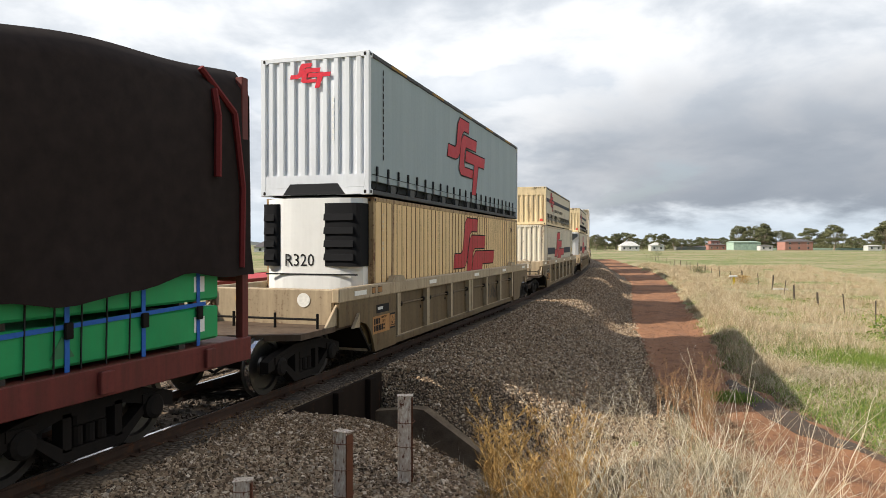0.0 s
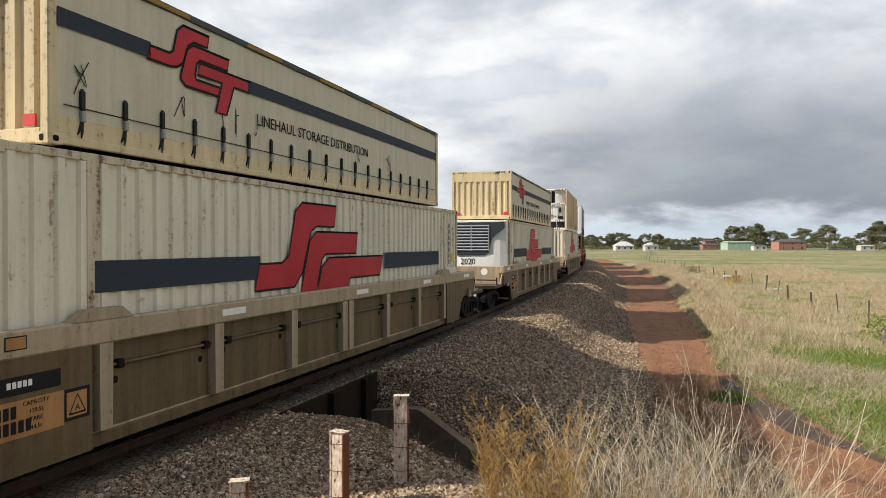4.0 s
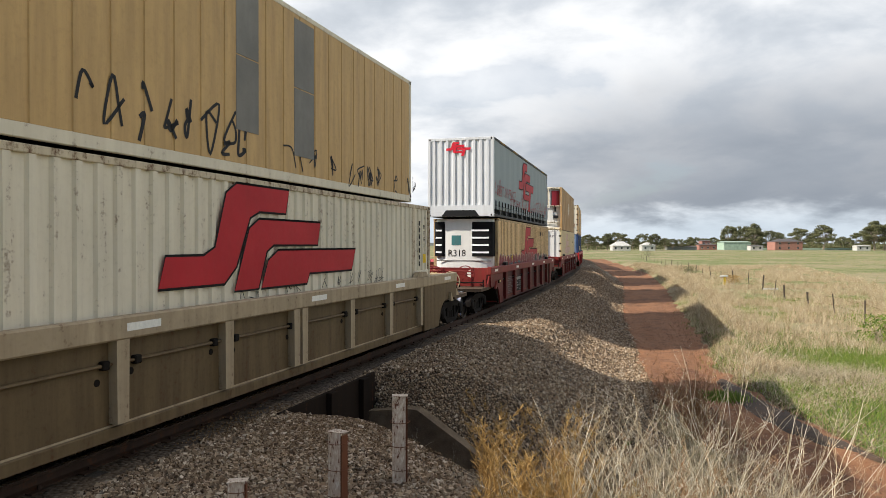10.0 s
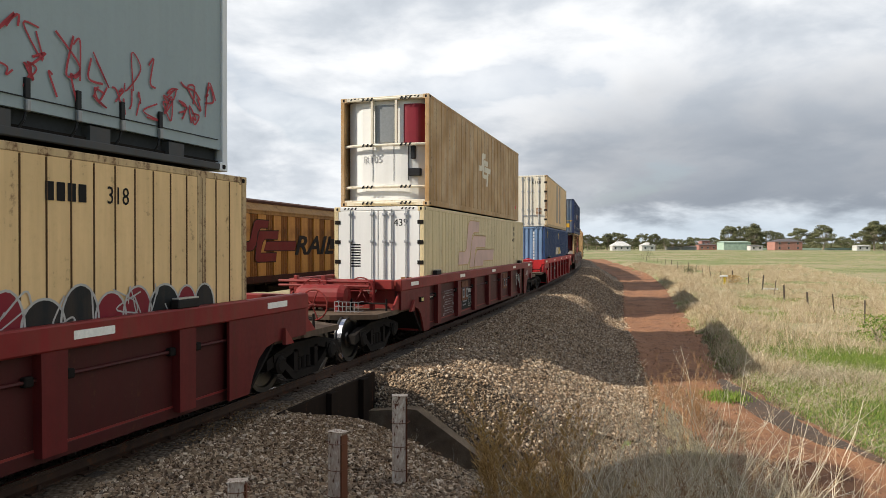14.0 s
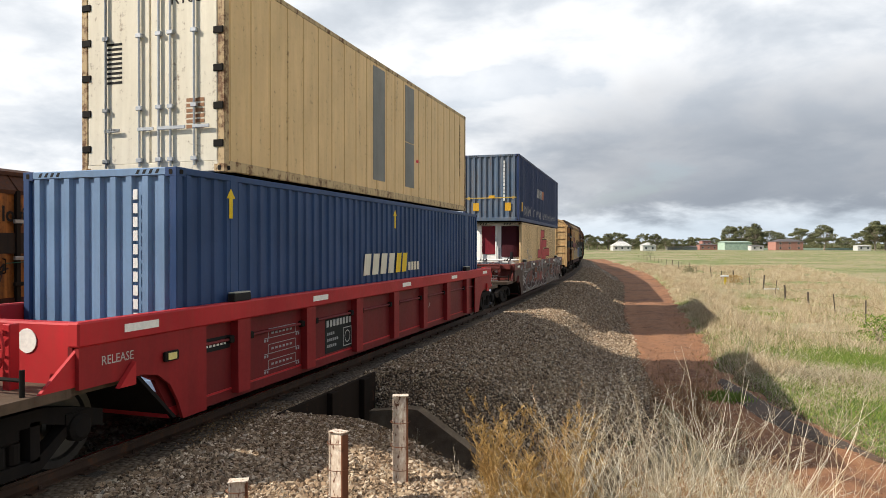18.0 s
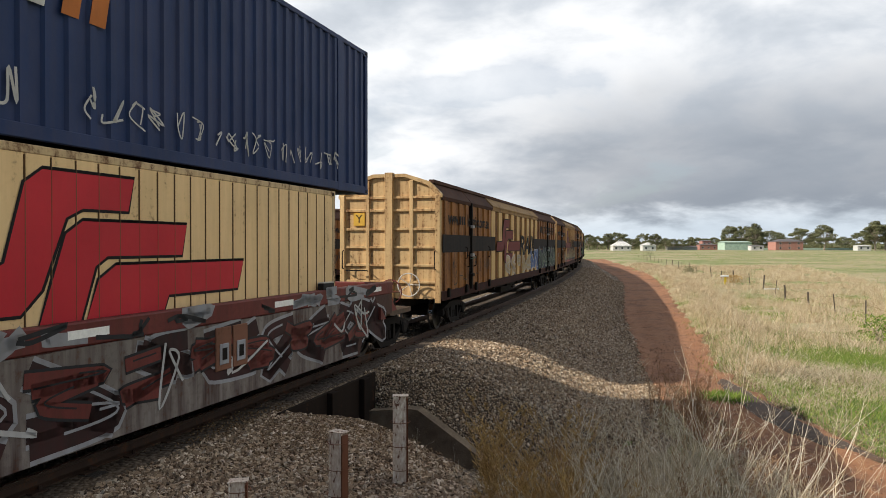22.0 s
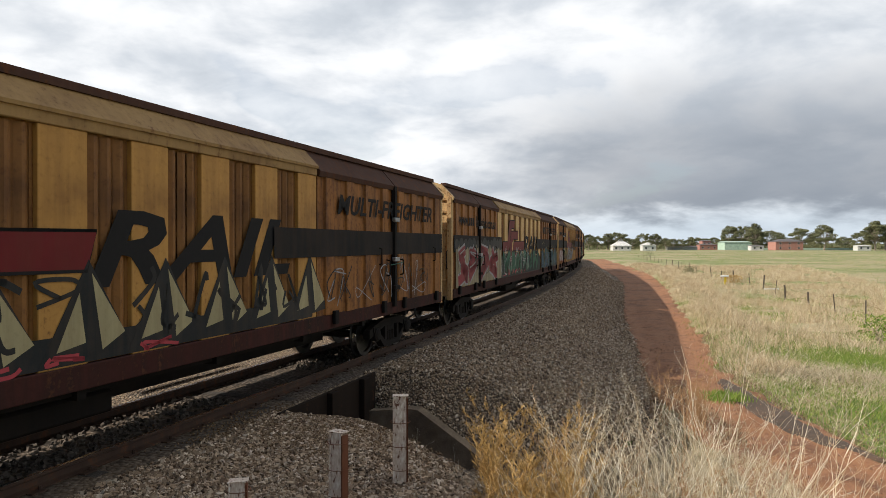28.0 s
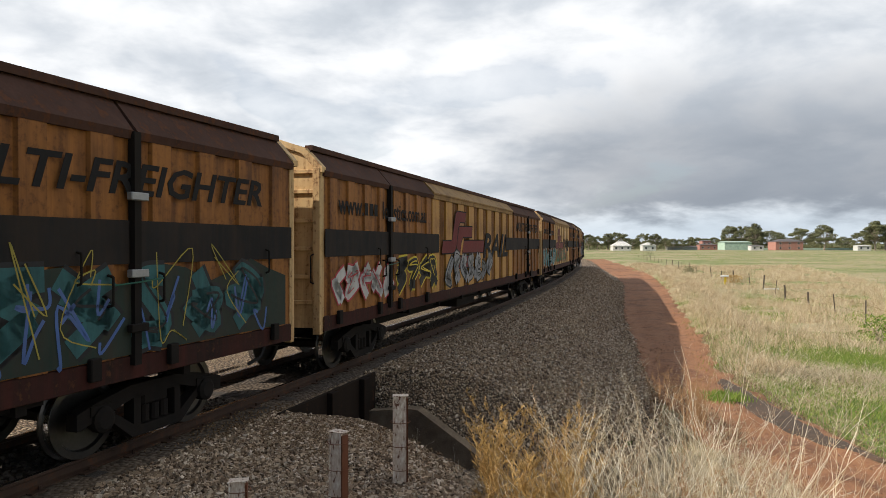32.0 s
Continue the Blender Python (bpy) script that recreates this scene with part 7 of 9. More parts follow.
def data_panel(w, hx):
    """The number panel, plates and warning sign low on the front of a wagon's side."""
    x = hx - 0.015
    ochre = paint("faded_orange_panel", (0.42, 0.21, 0.075), 0.6, grime=0.35)
    p = part("data_panel", G().box(x, x + 0.004, -7.29, -6.42, 0.62, 0.97), ochre, w, "faded orange data panel")
    for z, n in ((0.81, 4), (0.67, 6)):
        bars("number", p, INK, x + 0.005, -7.24, z, n, 0.055, 0.115, 0.4)
    for k, line in enumerate(("CAPACITY", "139.5t", "TARE", "44.5t")):
        lettering("writing", line, 0.062, INK, p, (x + 0.006, -6.74, 0.925 - 0.078 * k), RIGHT)
    s = part("sign", G().box(x, x + 0.004, -6.42, -6.1, 0.645, 0.965), plain("sign_black", (0.012, 0.012, 0.012), 0.7), w, "black-edged warning sign")
    part("sign_face", G().box(x + 0.004, x + 0.006, -6.39, -6.14, 0.68, 0.93), ochre, s)
    g = G()
    ribbon(g, [(-6.36, 0.71), (-6.16, 0.71), (-6.26, 0.90), (-6.36, 0.71), (-6.16, 0.71)], 0.022, x + 0.0075)
    part("triangle", g, INK, s)
    lettering("letter", "A", 0.09, INK, s, (x + 0.008, -6.26, 0.765), RIGHT)
    b = part("plate", G().box(x, x + 0.004, -7.11, -6.46, 1.025, 1.195), plain("sign_black", (0.012, 0.012, 0.012), 0.7), w, "black stencil plate")
    bars("number", b, WHITE, x + 0.005, -7.05, 1.09, 5, 0.04, 0.06, 0.4)
    for a, q in ((-7.37, -7.2), (-7.08, -6.85)):
        f = part("plate", G().box(hx + 0.001, hx + 0.004, a, q, 1.44, 1.57), plain("sign_black", (0.012, 0.012, 0.012), 0.7), w, "small framed plate")
        part("plate_face", G().box(hx + 0.004, hx + 0.006, a + 0.012, q - 0.012, 1.452, 1.558), ochre, f)


def rounded(x0, x1, y_front, y_back, bow, n=10):
    """Plan outline of a bowed front."""
    pts = [(x0, y_back)]
    for k in range(n + 1):
        u = k / n
        x = x0 + (x1 - x0) * u
        pts.append((x, y_front + bow * (2 * u - 1) ** 4 * 1.0))
    pts.append((x1, y_back))
    return pts


def cooler_louvred(c, y, z0, z1, number, trim, body=WHITE):
    """White cooling unit with a black slatted grille on both sides of a white centre."""
    u = part("cooling_unit", G().prism(rounded(-1.06, 1.12, y - 0.42, y + 0.05, 0.20), 2, z0 + 0.05, z1 - 0.03), body, c, "white cooling unit with rounded corners")
    high = 0.13 if trim is VENT_BLACK else 0.06
    for x0, x1 in ((-1.10, -0.66), (0.28, 1.14)):
        part("louvre_panel", G().prism(rounded(x0, x1, y - 0.44, y, 0.05 if x0 > 0 else 0.10), 2, z0 + 1.44, z1 - 0.14), VENT_BLACK, u)
        for k in range(4):
            z = z0 + 1.56 + k * 0.27
            part("louvre", G().prism([(y - 0.468, z), (y - 0.445, z + high), (y - 0.42, z + high + 0.01), (y - 0.42, z)], 0, x0 + 0.07, x1 - 0.14), VENT_BLACK if trim is VENT_BLACK else SILVER, u)
    part("seam", G().box(-1.0, 1.08, y - 0.428, y - 0.40, z0 + 1.26, z0 + 1.29), BLACK, u)
    part("top_vent", G().box(-0.62, 0.62, y - 0.30, y, z1 - 0.06, z1 + 0.0, 0.02), BLACK, u)
    lettering("number", number, 0.36, INK, u, (-0.22, y - 0.425, z0 + 1.55), FRONT, 0.92)
    if trim is not VENT_BLACK:
        part("sticker", G().box(-0.42, -0.06, y - 0.428, y - 0.42, z0 + 1.86, z0 + 2.22), SPRAY_TEAL, u, "teal square sticker")


def cooler_grille(c, y, z0, z1, number):
    """White cooling unit with one wide silver grille in a dark surround."""
    u = part("cooling_unit", G().prism(rounded(-1.10, 1.16, y - 0.52, y + 0.05, 0.16), 2, z0 + 0.05, z1 - 0.06), WHITE, c, "white cooling unit with a silver slatted grille")
    part("surround", G().prism([(-1.06, z1 - 0.10), (1.10, z1 - 0.10), (1.12, z1 - 0.32), (0.62, z1 - 0.72), (0.50, z1 - 1.30), (0.30, z1 - 1.40), (-0.78, z1 - 1.40), (-0.98, z1 - 1.28)], 1, y - 0.56, y - 0.30), plain("dark_surround", (0.03, 0.033, 0.038), 0.4), u)
    for k in range(9):
        z = z1 - 0.26 - k * 0.118
        part("slat", G().prism([(y - 0.60, z), (y - 0.57, z + 0.045), (y - 0.55, z + 0.05), (y - 0.55, z - 0.01)], 0, -0.92 + 0.008 * k, 0.54 - 0.008 * k), GRILLE, u)
    for x in (-0.92, -0.20, 0.50):
        part("slat_post", G().box(x - 0.025, x + 0.025, y - 0.59, y - 0.55, z1 - 1.24, z1 - 0.20), GRILLE, u)
    part("seam", G().box(-0.205, -0.195, y - 0.523, y - 0.50, z0 + 0.1, z1 - 1.55), BLACK, u)
    lettering("number", number, 0.34, INK, u, (-0.35, y - 0.525, z0 + 1.20), FRONT, 0.9)


def cooler_framed(c, y, z0, z1, look_kind, frame=CREAM):
    """Bowed white unit behind an open bar frame, window panels above."""
    h = z1 - z0
    u = part("cooling_unit", G().prism(rounded(-1.12, 1.12, y - 0.02, y + 0.5, 0.22), 2, z0 + 0.05, z1 - 0.06), WHITE, c, "bowed white cooling unit")
    if look_kind == "black":
        dark, spans = BLACK, ((-0.55, 0.12, 0.66, 0.95), (0.18, 0.42, 0.66, 0.95), (-1.05, -0.6, 0.03, 0.19), (-0.53, -0.02, 0.03, 0.19), (0.05, 0.52, 0.03, 0.19), (0.58, 1.08, 0.03, 0.19), (-0.68, -0.6, 0.66, 0.95))
        rails = (0.0, 0.20, 0.62, 0.97)
    elif look_kind == "grey":
        dark, spans = plain("grey_window", (0.22, 0.23, 0.23), 0.3), ((-0.30, 0.30, 0.58, 0.93),)
        rails = (0.0, 0.15, 0.54, 0.97)
    else:
        dark, spans = DARK_RED, ((-0.55, 0.06, 0.50, 0.95),)
        rails = (0.0, 0.40, 0.97)
    for x0, x1, a, b in spans:
        part("panel", G().prism(rounded(x0, x1, y - 0.045, y + 0.2, 0.02), 2, z0 + h * a, z0 + h * b), dark, u)
    if look_kind == "red":
        part("panel", G().prism(rounded(0.16, 1.10, y - 0.045, y + 0.3, 0.14), 2, z0 + h * 0.46, z0 + h * 0.95), plain("dark_red_mesh", (0.055, 0.010, 0.014), 0.8, 0.0, 0.5, 60), u, "dark red mesh panel")
    elif look_kind == "grey":
        part("panel", G().prism(rounded(0.40, 1.06, y - 0.045, y + 0.3, 0.16), 2, z0 + h * 0.56, z0 + h * 0.93), DARK_RED, u, "dark red side panel")
    for k in rails:
        z = z0 + h * k
        pts = [(-1.18, y - 0.02, z + 0.03)] + [(x, y - 0.13 + 0.10 * (x / 1.16) ** 4, z + 0.03) for x in (-0.9, -0.45, 0.0, 0.45, 0.9)] + [(1.18, y - 0.02, z + 0.03)]
        part("frame_bar", G().path(pts, 0.036, 6), frame, u)
        for x in (-0.62, 0.46):
            for q in range(3):
                part("hazard_mark", G().prism([(x + q * 0.12, z - 0.01), (x + q * 0.12 + 0.05, z - 0.01), (x + q * 0.12 + 0.09, z + 0.07), (x + q * 0.12 + 0.04, z + 0.07)], 1, y - 0.182, y - 0.17), BLACK, u)
    for x in {"black": (-0.58, 0.15), "grey": (-0.34, 0.34), "red": (-0.60, 0.11)}[look_kind]:
        part("frame_bar", G().box(x - 0.035, x + 0.035, y - 0.14, y - 0.07, z0 + h * rails[-2], z1 - 0.04, 0.01), frame, u)
    for x in (-0.36, 0.24, 0.64):
        part("seam", G().box(x - 0.006, x + 0.006, y - 0.026, y, z0 + h * 0.22, z0 + h * 0.60), BLACK, u)
    part("control_box", G().box(0.66, 0.98, y - 0.06, y + 0.1, z0 + h * 0.26, z0 + h * 0.33, 0.01), BLACK, u)
    part("switch", G().box(0.72, 0.84, y - 0.06, y + 0.1, z0 + h * 0.42, z0 + h * 0.54, 0.01), BLACK, u)
    if look_kind == "black":
        for k, line in enumerate(("WIRELESS", "CONTROLLED", "UNIT")):
            lettering("writing", line, 0.10, INK, u, (0.22, y - 0.03, z0 + h * 0.345 - k * 0.09), FRONT)
    elif look_kind == "grey":
        lettering("number", "R105", 0.26, plain("grey_print", (0.35, 0.35, 0.35), 0.6), u, (-0.35, y - 0.03, z0 + h * 0.42), FRONT)
    else:
        lettering("number", "R132", 0.24, INK, u, (0.55, y - 0.03, z0 + h * 0.14), FRONT)
        lettering("number", "R132", 0.24, INK, u, (-0.80, y - 0.01, z0 + h * 0.30), FRONT)


def door_end(c, y, z0, z1, mat, number, marks=INK):
    """Two container doors with lock rods, cam keepers and hinges."""
    for x0, x1 in ((-1.13, -0.01), (0.01, 1.13)):
        d = part("door", G().box(x0, x1, y - 0.02, y + 0.03, z0 + 0.15, z1 - 0.11, 0.012), mat, c, "steel container door with lock rods")
        for x in (x0 + 0.36, x1 - 0.16 if x0 < 0 else x1 - 0.36, x0 + 0.16 if x0 > 0 else x0 + 0.36):
            part("lock_rod", G().tube((x, y - 0.05, z0 + 0.10), (x, y - 0.05, z1 - 0.06), 0.018, 8), GRILLE, d)
            for z in (z0 + 0.20, z0 + 0.95, z1 - 0.9, z1 - 0.2):
                part("keeper", G().box(x - 0.05, x + 0.05, y - 0.075, y - 0.02, z - 0.03, z + 0.03, 0.006), GRILLE, d)
            part("lock_handle", G().box(x - 0.02, x + 0.26, y - 0.075, y - 0.055, z0 + 0.62, z0 + 0.67, 0.005), GRILLE, d)
        for k in range(5):
            z = z0 + 0.40 + k * (z1 - z0 - 0.8) / 4
            xa = x0 - 0.10 if x0 < 0 else x1 - 0.06
            part("hinge", G().box(xa, xa + 0.16, y - 0.035, y - 0.015, z - 0.05, z + 0.05, 0.006), STEEL_DARK, d)
    lettering("number", number, 0.26, marks, c, (0.62, y - 0.023, z1 - 0.42), FRONT)
    bars_front("data_plate", c, marks, y - 0.021, -0.78, z1 - 1.0, 9, 0.28, 0.035, 1.0, True)
    bars_front("data_plate", c, plain("rust_brown_print", (0.28, 0.14, 0.07), 0.6), y - 0.021, 0.62, z0 + 1.0, 6, 0.30, 0.05, 0.5, True)


def patches(c, y0, z0, spans, mat=PATCH_GREY):
    for a, b, p, q in spans:
        part("repair_patch", G().box(1.2465, 1.2525, y0 + a, y0 + b, z0 + p, z0 + q), mat, c, "grey riveted repair sheet")

# ---- the near train, front to back ------------------------------------------------------
PITCH = 21.85
WS = [22.2 + PITCH * k for k in range(8)]       # wagon centres at 0 s
LOWER, UPPER = 0.53, 3.43
XF = 1.2505                                     # just proud of a container's side
CURTAIN_WHITE = paint("dirty_white_curtain", (0.60, 0.54, 0.41), 0.55, grime=0.22, fade=0.06)
NAVY_BAND = plain("slate_band", (0.032, 0.04, 0.055), 0.7)


def tarp_wagon(s_end):
    """A flat wagon with an end rack, wrapped timber packs and a dark mesh cover hung over a high load."""
    w = thing("flat_wagon", "rust-brown flat wagon loaded with wrapped timber under a dark mesh cover", "rail wagon", "well wagons of the train")
    L = 20.4
    h = L / 2
    part("deck", G().box(-1.35, 1.35, -h, h, 0.98, 1.10, 0.01), BROWN, w)
    for sx in (-1, 1):
        xa, xb = sorted((sx * 1.38, sx * 1.28))
        part("side_sill", G().box(xa, xb, -h, h, 0.80, 1.12, 0.01), BROWN, w)
        for k in range(12):
            y = -h + 1.0 + k * 1.68
            xa, xb = sorted((sx * 1.38, sx * 1.44))
            part("stake_pocket", G().box(xa, xb, y - 0.09, y + 0.09, 0.84, 1.08, 0.01), BROWN, w)
    part("centre_sill", G().box(-0.25, 0.25, -h + 0.1, h - 0.1, 0.66, 0.98), STEEL_DARK, w)
    for sy in (-1, 1):
        for x in (-1.28, -0.45, 0.45, 1.28):
            part("rack_post", G().box(x - 0.06, x + 0.06, min(sy * h, sy * (h - 0.14)), max(sy * h, sy * (h - 0.14)), 1.10, 4.75, 0.01), BROWN, w)
        for z in (1.9, 2.8, 3.7, 4.6):
            part("rack_bar", G().box(-1.3, 1.3, min(sy * (h - 0.04), sy * (h - 0.11)), max(sy * (h - 0.04), sy * (h - 0.11)), z, z + 0.09), RED, w)
        g = G().box(-0.11, 0.11, min(sy * h, sy * (h + 0.5)), max(sy * h, sy * (h + 0.5)), 0.70, 0.92, 0.02)
        part("coupler", g, STEEL_DARK, w)
        bogie(w, sy * (h - 2.45), near_run, -1)
    ride(w, NEAR, s_end - h, h - 2.45, near_run, -1)
    # the packs: green wrapping on timber, in two rows high
    pack_green = paint("green_wrap", (0.02, 0.30, 0.10), 0.35, grime=0.12, fade=0.15)
    strap_blue = plain("blue_strap", (0.03, 0.12, 0.42), 0.6)
    for k in range(5):
        y0, y1 = h - 0.5 - 3.95 * (k + 1) + 0.12, h - 0.5 - 3.95 * k
        for z0, z1 in ((1.16, 1.60), (1.68, 2.12)):
            p = thing("timber_pack", "timber pack in bright green plastic wrap", "timber pack", "packs on the flat wagon")
            part("wrap", G().box(-1.22, 1.22, y0, y1, z0, z1, 0.03), pack_green, p)
            for y in (y0 + 0.7, y1 - 0.7):
                part("bearer", G().box(-1.2, 1.2, y - 0.05, y + 0.05, z0 - 0.07, z0 - 0.002), TIMBER, p)
            for sx in (-1, 1):
                xa, xb = sorted((sx * 1.222, sx * 1.226))
                part("printed_mark", G().prism([(y0 + 1.2, z0 + 0.1), (y0 + 1.5, z0 + 0.1), (y0 + 1.35, z0 + 0.33)], 0, xa, xb), SPRAY_GREEN, p)
                part("label", G().box(xa, xb, y1 - 0.5, y1 - 0.3, z0 + 0.12, z0 + 0.32), WHITE, p, "white paper label")
            ride(p, NEAR, s_end - h, h - 2.45, near_run, -1)
        for n, y in enumerate((y0 + 0.45, y0 + 1.4, y0 + 2.45, y0 + 3.4)):
            st = part("strap", G().box(1.228, 1.236, y - 0.03, y + 0.03, 1.0, 2.3), strap_blue, w, "blue webbing strap with ratchet")
            part("hook", G().path([(1.24, y - 0.04, 1.02), (1.26, y, 0.90), (1.24, y + 0.04, 1.02)], 0.008, 5), GRILLE, st)
            part("ratchet", G().box(1.236, 1.28, y - 0.05, y + 0.05, 1.45, 1.62, 0.01), STEEL_DARK, st)
        part("strap", G().prism([(y0 + 0.3, 1.52), (y1 - 0.3, 1.62), (y1 - 0.3, 1.67), (y0 + 0.3, 1.57)], 0, 1.238, 1.244), strap_blue, w)
        for q in range(5):
            y = y0 + 0.9 + 0.33 * q
            part("mesh_tie", G().tube((1.243, y, 1.12), (1.243, y + 0.03, 2.3), 0.010, 4), BLACK, w)
    # the cover: sagging top, hanging sides with folds
    cover_mat = plain("dark_brown_mesh", (0.019, 0.0125, 0.011), 0.95, 0.0, 0.6, 5)
    cover = thing("mesh_cover", "dark brown mesh cover hung over the load of the flat wagon", "cover")
    n = 90
    us = np.linspace(-h + 0.05, h + 0.02, n)
    prof = []
    for j, u in enumerate(us):
        near_end = math.exp(-((h - u) / 3.2) ** 2) + math.exp(-((h + u) / 3.2) ** 2)
        top = 4.36 + 0.50 * near_end + 0.05 * math.sin(u * 1.9)
        hem = 1.74 + 0.28 * near_end + 0.05 * math.sin(u * 2.3) + 0.03 * math.sin(u * 5.1)
        f = 0.035 * math.sin(u * 2.6 + 0.6 * math.sin(u)) + 0.02 * math.sin(u * 6.7)
        prof.append([(-1.40 - f, hem), (-1.38 + f, 2.4), (-1.36, 3.2), (-1.32, top - 0.30), (-1.10, top - 0.02), (-0.4, top + 0.05), (0.4, top + 0.05), (1.10, top - 0.02), (1.32, top - 0.30), (1.36, 3.2), (1.38 - f, 2.4), (1.40 + f, hem)])
    gx_ = np.array([[q[0] for q in p] for p in prof])
    gz_ = np.array([[q[1] for q in p] for p in prof])
    gy_ = us[:, None] + 0 * gx_
    skin = sheet("cloth", gx_, gy_, gz_, cover_mat)
    skin.parent = cover
    end = part("end_flap", G().prism([(1.36, 2.0), (1.34, 4.5), (1.1, 4.83), (-1.1, 4.83), (-1.34, 4.5), (-1.36, 3.6), (0.4, 3.3), (1.0, 2.4)], 1, h + 0.01, h + 0.025), cover_mat, cover)
    part("frame_tube", G().path([(1.405, h - 0.25, 2.1), (1.39, h - 0.20, 3.2), (1.37, h - 0.35, 4.2), (1.25, h - 0.9, 4.70)], 0.045, 6), plain("dull_red_lashing", (0.13, 0.016, 0.016), 0.8), cover, "dull red lashing showing through the mesh")
    part("frame_tube", G().path([(1.40, h - 0.75, 3.3), (1.385, h - 0.72, 4.1), (1.34, h - 0.75, 4.45)], 0.05, 6), plain("dull_red_lashing", (0.13, 0.016, 0.016), 0.8), cover)
    ride(cover, NEAR, s_end - h, h - 2.45, near_run, -1)


tarp_wagon(10.75)

well_wagon(WS[0], TAN, "tan well wagon with scuffed side ribs, loaded two high", "disc")
well_wagon(WS[1], TAN, "tan well wagon with handwheels on its end deck", "wheels")
well_wagon(WS[2], TAN, "tan well wagon carrying a refrigerated container", "disc")
well_wagon(WS[3], TAN, "tan well wagon with handwheels beside a cream container", "wheels")
well_wagon(WS[4], RED, "dark red well wagon with graffiti along its containers", "wheels")
tagged_wagon = well_wagon(WS[5], RED, "dark red well wagon with an air tank on its end deck", "tall")
well_wagon(WS[6], BRIGHT_RED, "bright red well wagon carrying a blue container", "wheels")
for a, q, sd in ((4.65, 6.0, 81), (6.85, 7.9, 82)):
    scrawl(tagged_wagon, 1.412, a, q, 0.62 if a < 6 else 0.98, 1.28, SPRAY_WHITE, sd, 0.34, 0.045, "white sprayed tag")
last_well = well_wagon(WS[7], BROWN, "brown well wagon covered in black and white graffiti", "tall")
WORN_SILVER = paint("worn_silver_spray", (0.215, 0.185, 0.16), 0.7, grime=0.95, dirt=(0.04, 0.018, 0.015), rust=0.3, fade=0.3)
DARK_BROWN = paint("dark_brown_spray", (0.030, 0.018, 0.016), 0.7, grime=0.3, dirt=(0.10, 0.02, 0.018))
part("side_panel", G().box(1.36, 1.4085, -6.71, 6.71, 0.30, 1.355, 0.006), WORN_SILVER, last_well, "wall sprayed in worn silver")
piece_letters(last_well, 1.4095, -6.85, 8.4, 0.36, 1.34, DARK_BROWN, SPRAY_GREY, 64, "dark brown letters with silver edges", None, 1.5)
piece_letters(last_well, 1.4145, -6.0, 8.0, 0.60, 1.20, BROWN, SPRAY_BLACK, 66, "red-brown letters inside the dark ones", None, 1.2)
scrawl(last_well, 1.4195, -6.85, 8.3, 0.45, 1.34, SPRAY_WHITE, 61, 1.1, 0.045, "white sprayed strokes", 0.7)
scrawl(last_well, 1.4200, -3.5, -0.5, 0.55, 1.1, RED, 62, 0.8, 0.14, "red sprayed patches")
scrawl(last_well, 1.4235, -7.6, 8.2, 1.39, 1.60, SPRAY_GREY, 9, 0.9, 0.12, "silver sprayed strokes", 0.75)
scrawl(last_well, 1.4245, -7.6, 8.2, 1.39, 1.60, SPRAY_BLACK, 10, 0.8, 0.05, "black sprayed strokes", 0.7)
# tags on the other wagons
scrawl(WAGONS[0], 1.2945, 2.45, 3.75, 0.55, 1.05, SPRAY_BLACK, 301, 0.22, 0.035, "black sprayed tag")
scrawl(WAGONS[2], 1.4225, 1.1, 3.2, 1.38, 1.58, SPRAY_BLACK, 302, 0.30, 0.016, "thin black sprayed tag")
scrawl(WAGONS[2], 1.2945, 1.2, 3.4, 0.50, 1.25, SPRAY_BLACK, 303, 0.40, 0.018, "thin black sprayed tag")
scrawl(WAGONS[6], 1.2945, 2.0, 2.75, 0.72, 1.10, SPRAY_WHITE, 304, 0.22, 0.022, "white sprayed tag")


def load_diagram(w, y, z):
    """White lined diagrams of the loads, and a dark plate with the wagon's data."""
    g = G()
    for k in range(3):
        a = z + 0.24 * k
        for c, e in (((y, a), (y + 1.05, a)), ((y + 0.12, a + 0.14), (y + 0.93, a + 0.14)), ((y + 0.12, a), (y + 0.12, a + 0.14)), ((y + 0.93, a), (y + 0.93, a + 0.14))):
            ribbon(g, [c, e], 0.012, 1.2940)
        for q in (0.02, 0.09, 0.96, 1.03):
            ribbon(g, [(y + q - 0.022, a - 0.035), (y + q + 0.022, a - 0.035)], 0.04, 1.2940)
        for q in range(6):
            ribbon(g, [(y + 0.2 + 0.11 * q, a + 0.07), (y + 0.27 + 0.11 * q, a + 0.07)], 0.035, 1.2940)
    part("load_diagram", g, SPRAY_GREY, w, "white stencilled load diagrams", kind="stuff")
    p = part("data_plate", G().box(1.290, 1.2945, y + 1.98, y + 3.15, z - 0.05, z + 0.60), plain("plate_black", (0.014, 0.016, 0.015), 0.7), w, "black data plate with white print")
    bars("number", p, SPRAY_WHITE, 1.295, y + 2.03, z + 0.42, 8, 0.085, 0.12, 0.55)
    for k, n in enumerate((4, 6, 5)):
        bars("print", p, SPRAY_GREY, 1.295, y + 2.05, z + 0.27 - 0.11 * k, n, 0.055, 0.05, 0.4)
    g = G()
    ribbon(g, [(y + 2.72, z), (y + 3.06, z), (y + 3.06, z + 0.34), (y + 2.72, z + 0.34), (y + 2.72, z), (y + 3.06, z)], 0.022, 1.2955)
    ribbon(g, [(y + 2.89 + 0.11 * math.cos(k * 0.5236), z + 0.17 + 0.11 * math.sin(k * 0.5236)) for k in range(14)], 0.018, 1.2955)
    part("sign", g, SPRAY_WHITE, p, "white ring in a square")


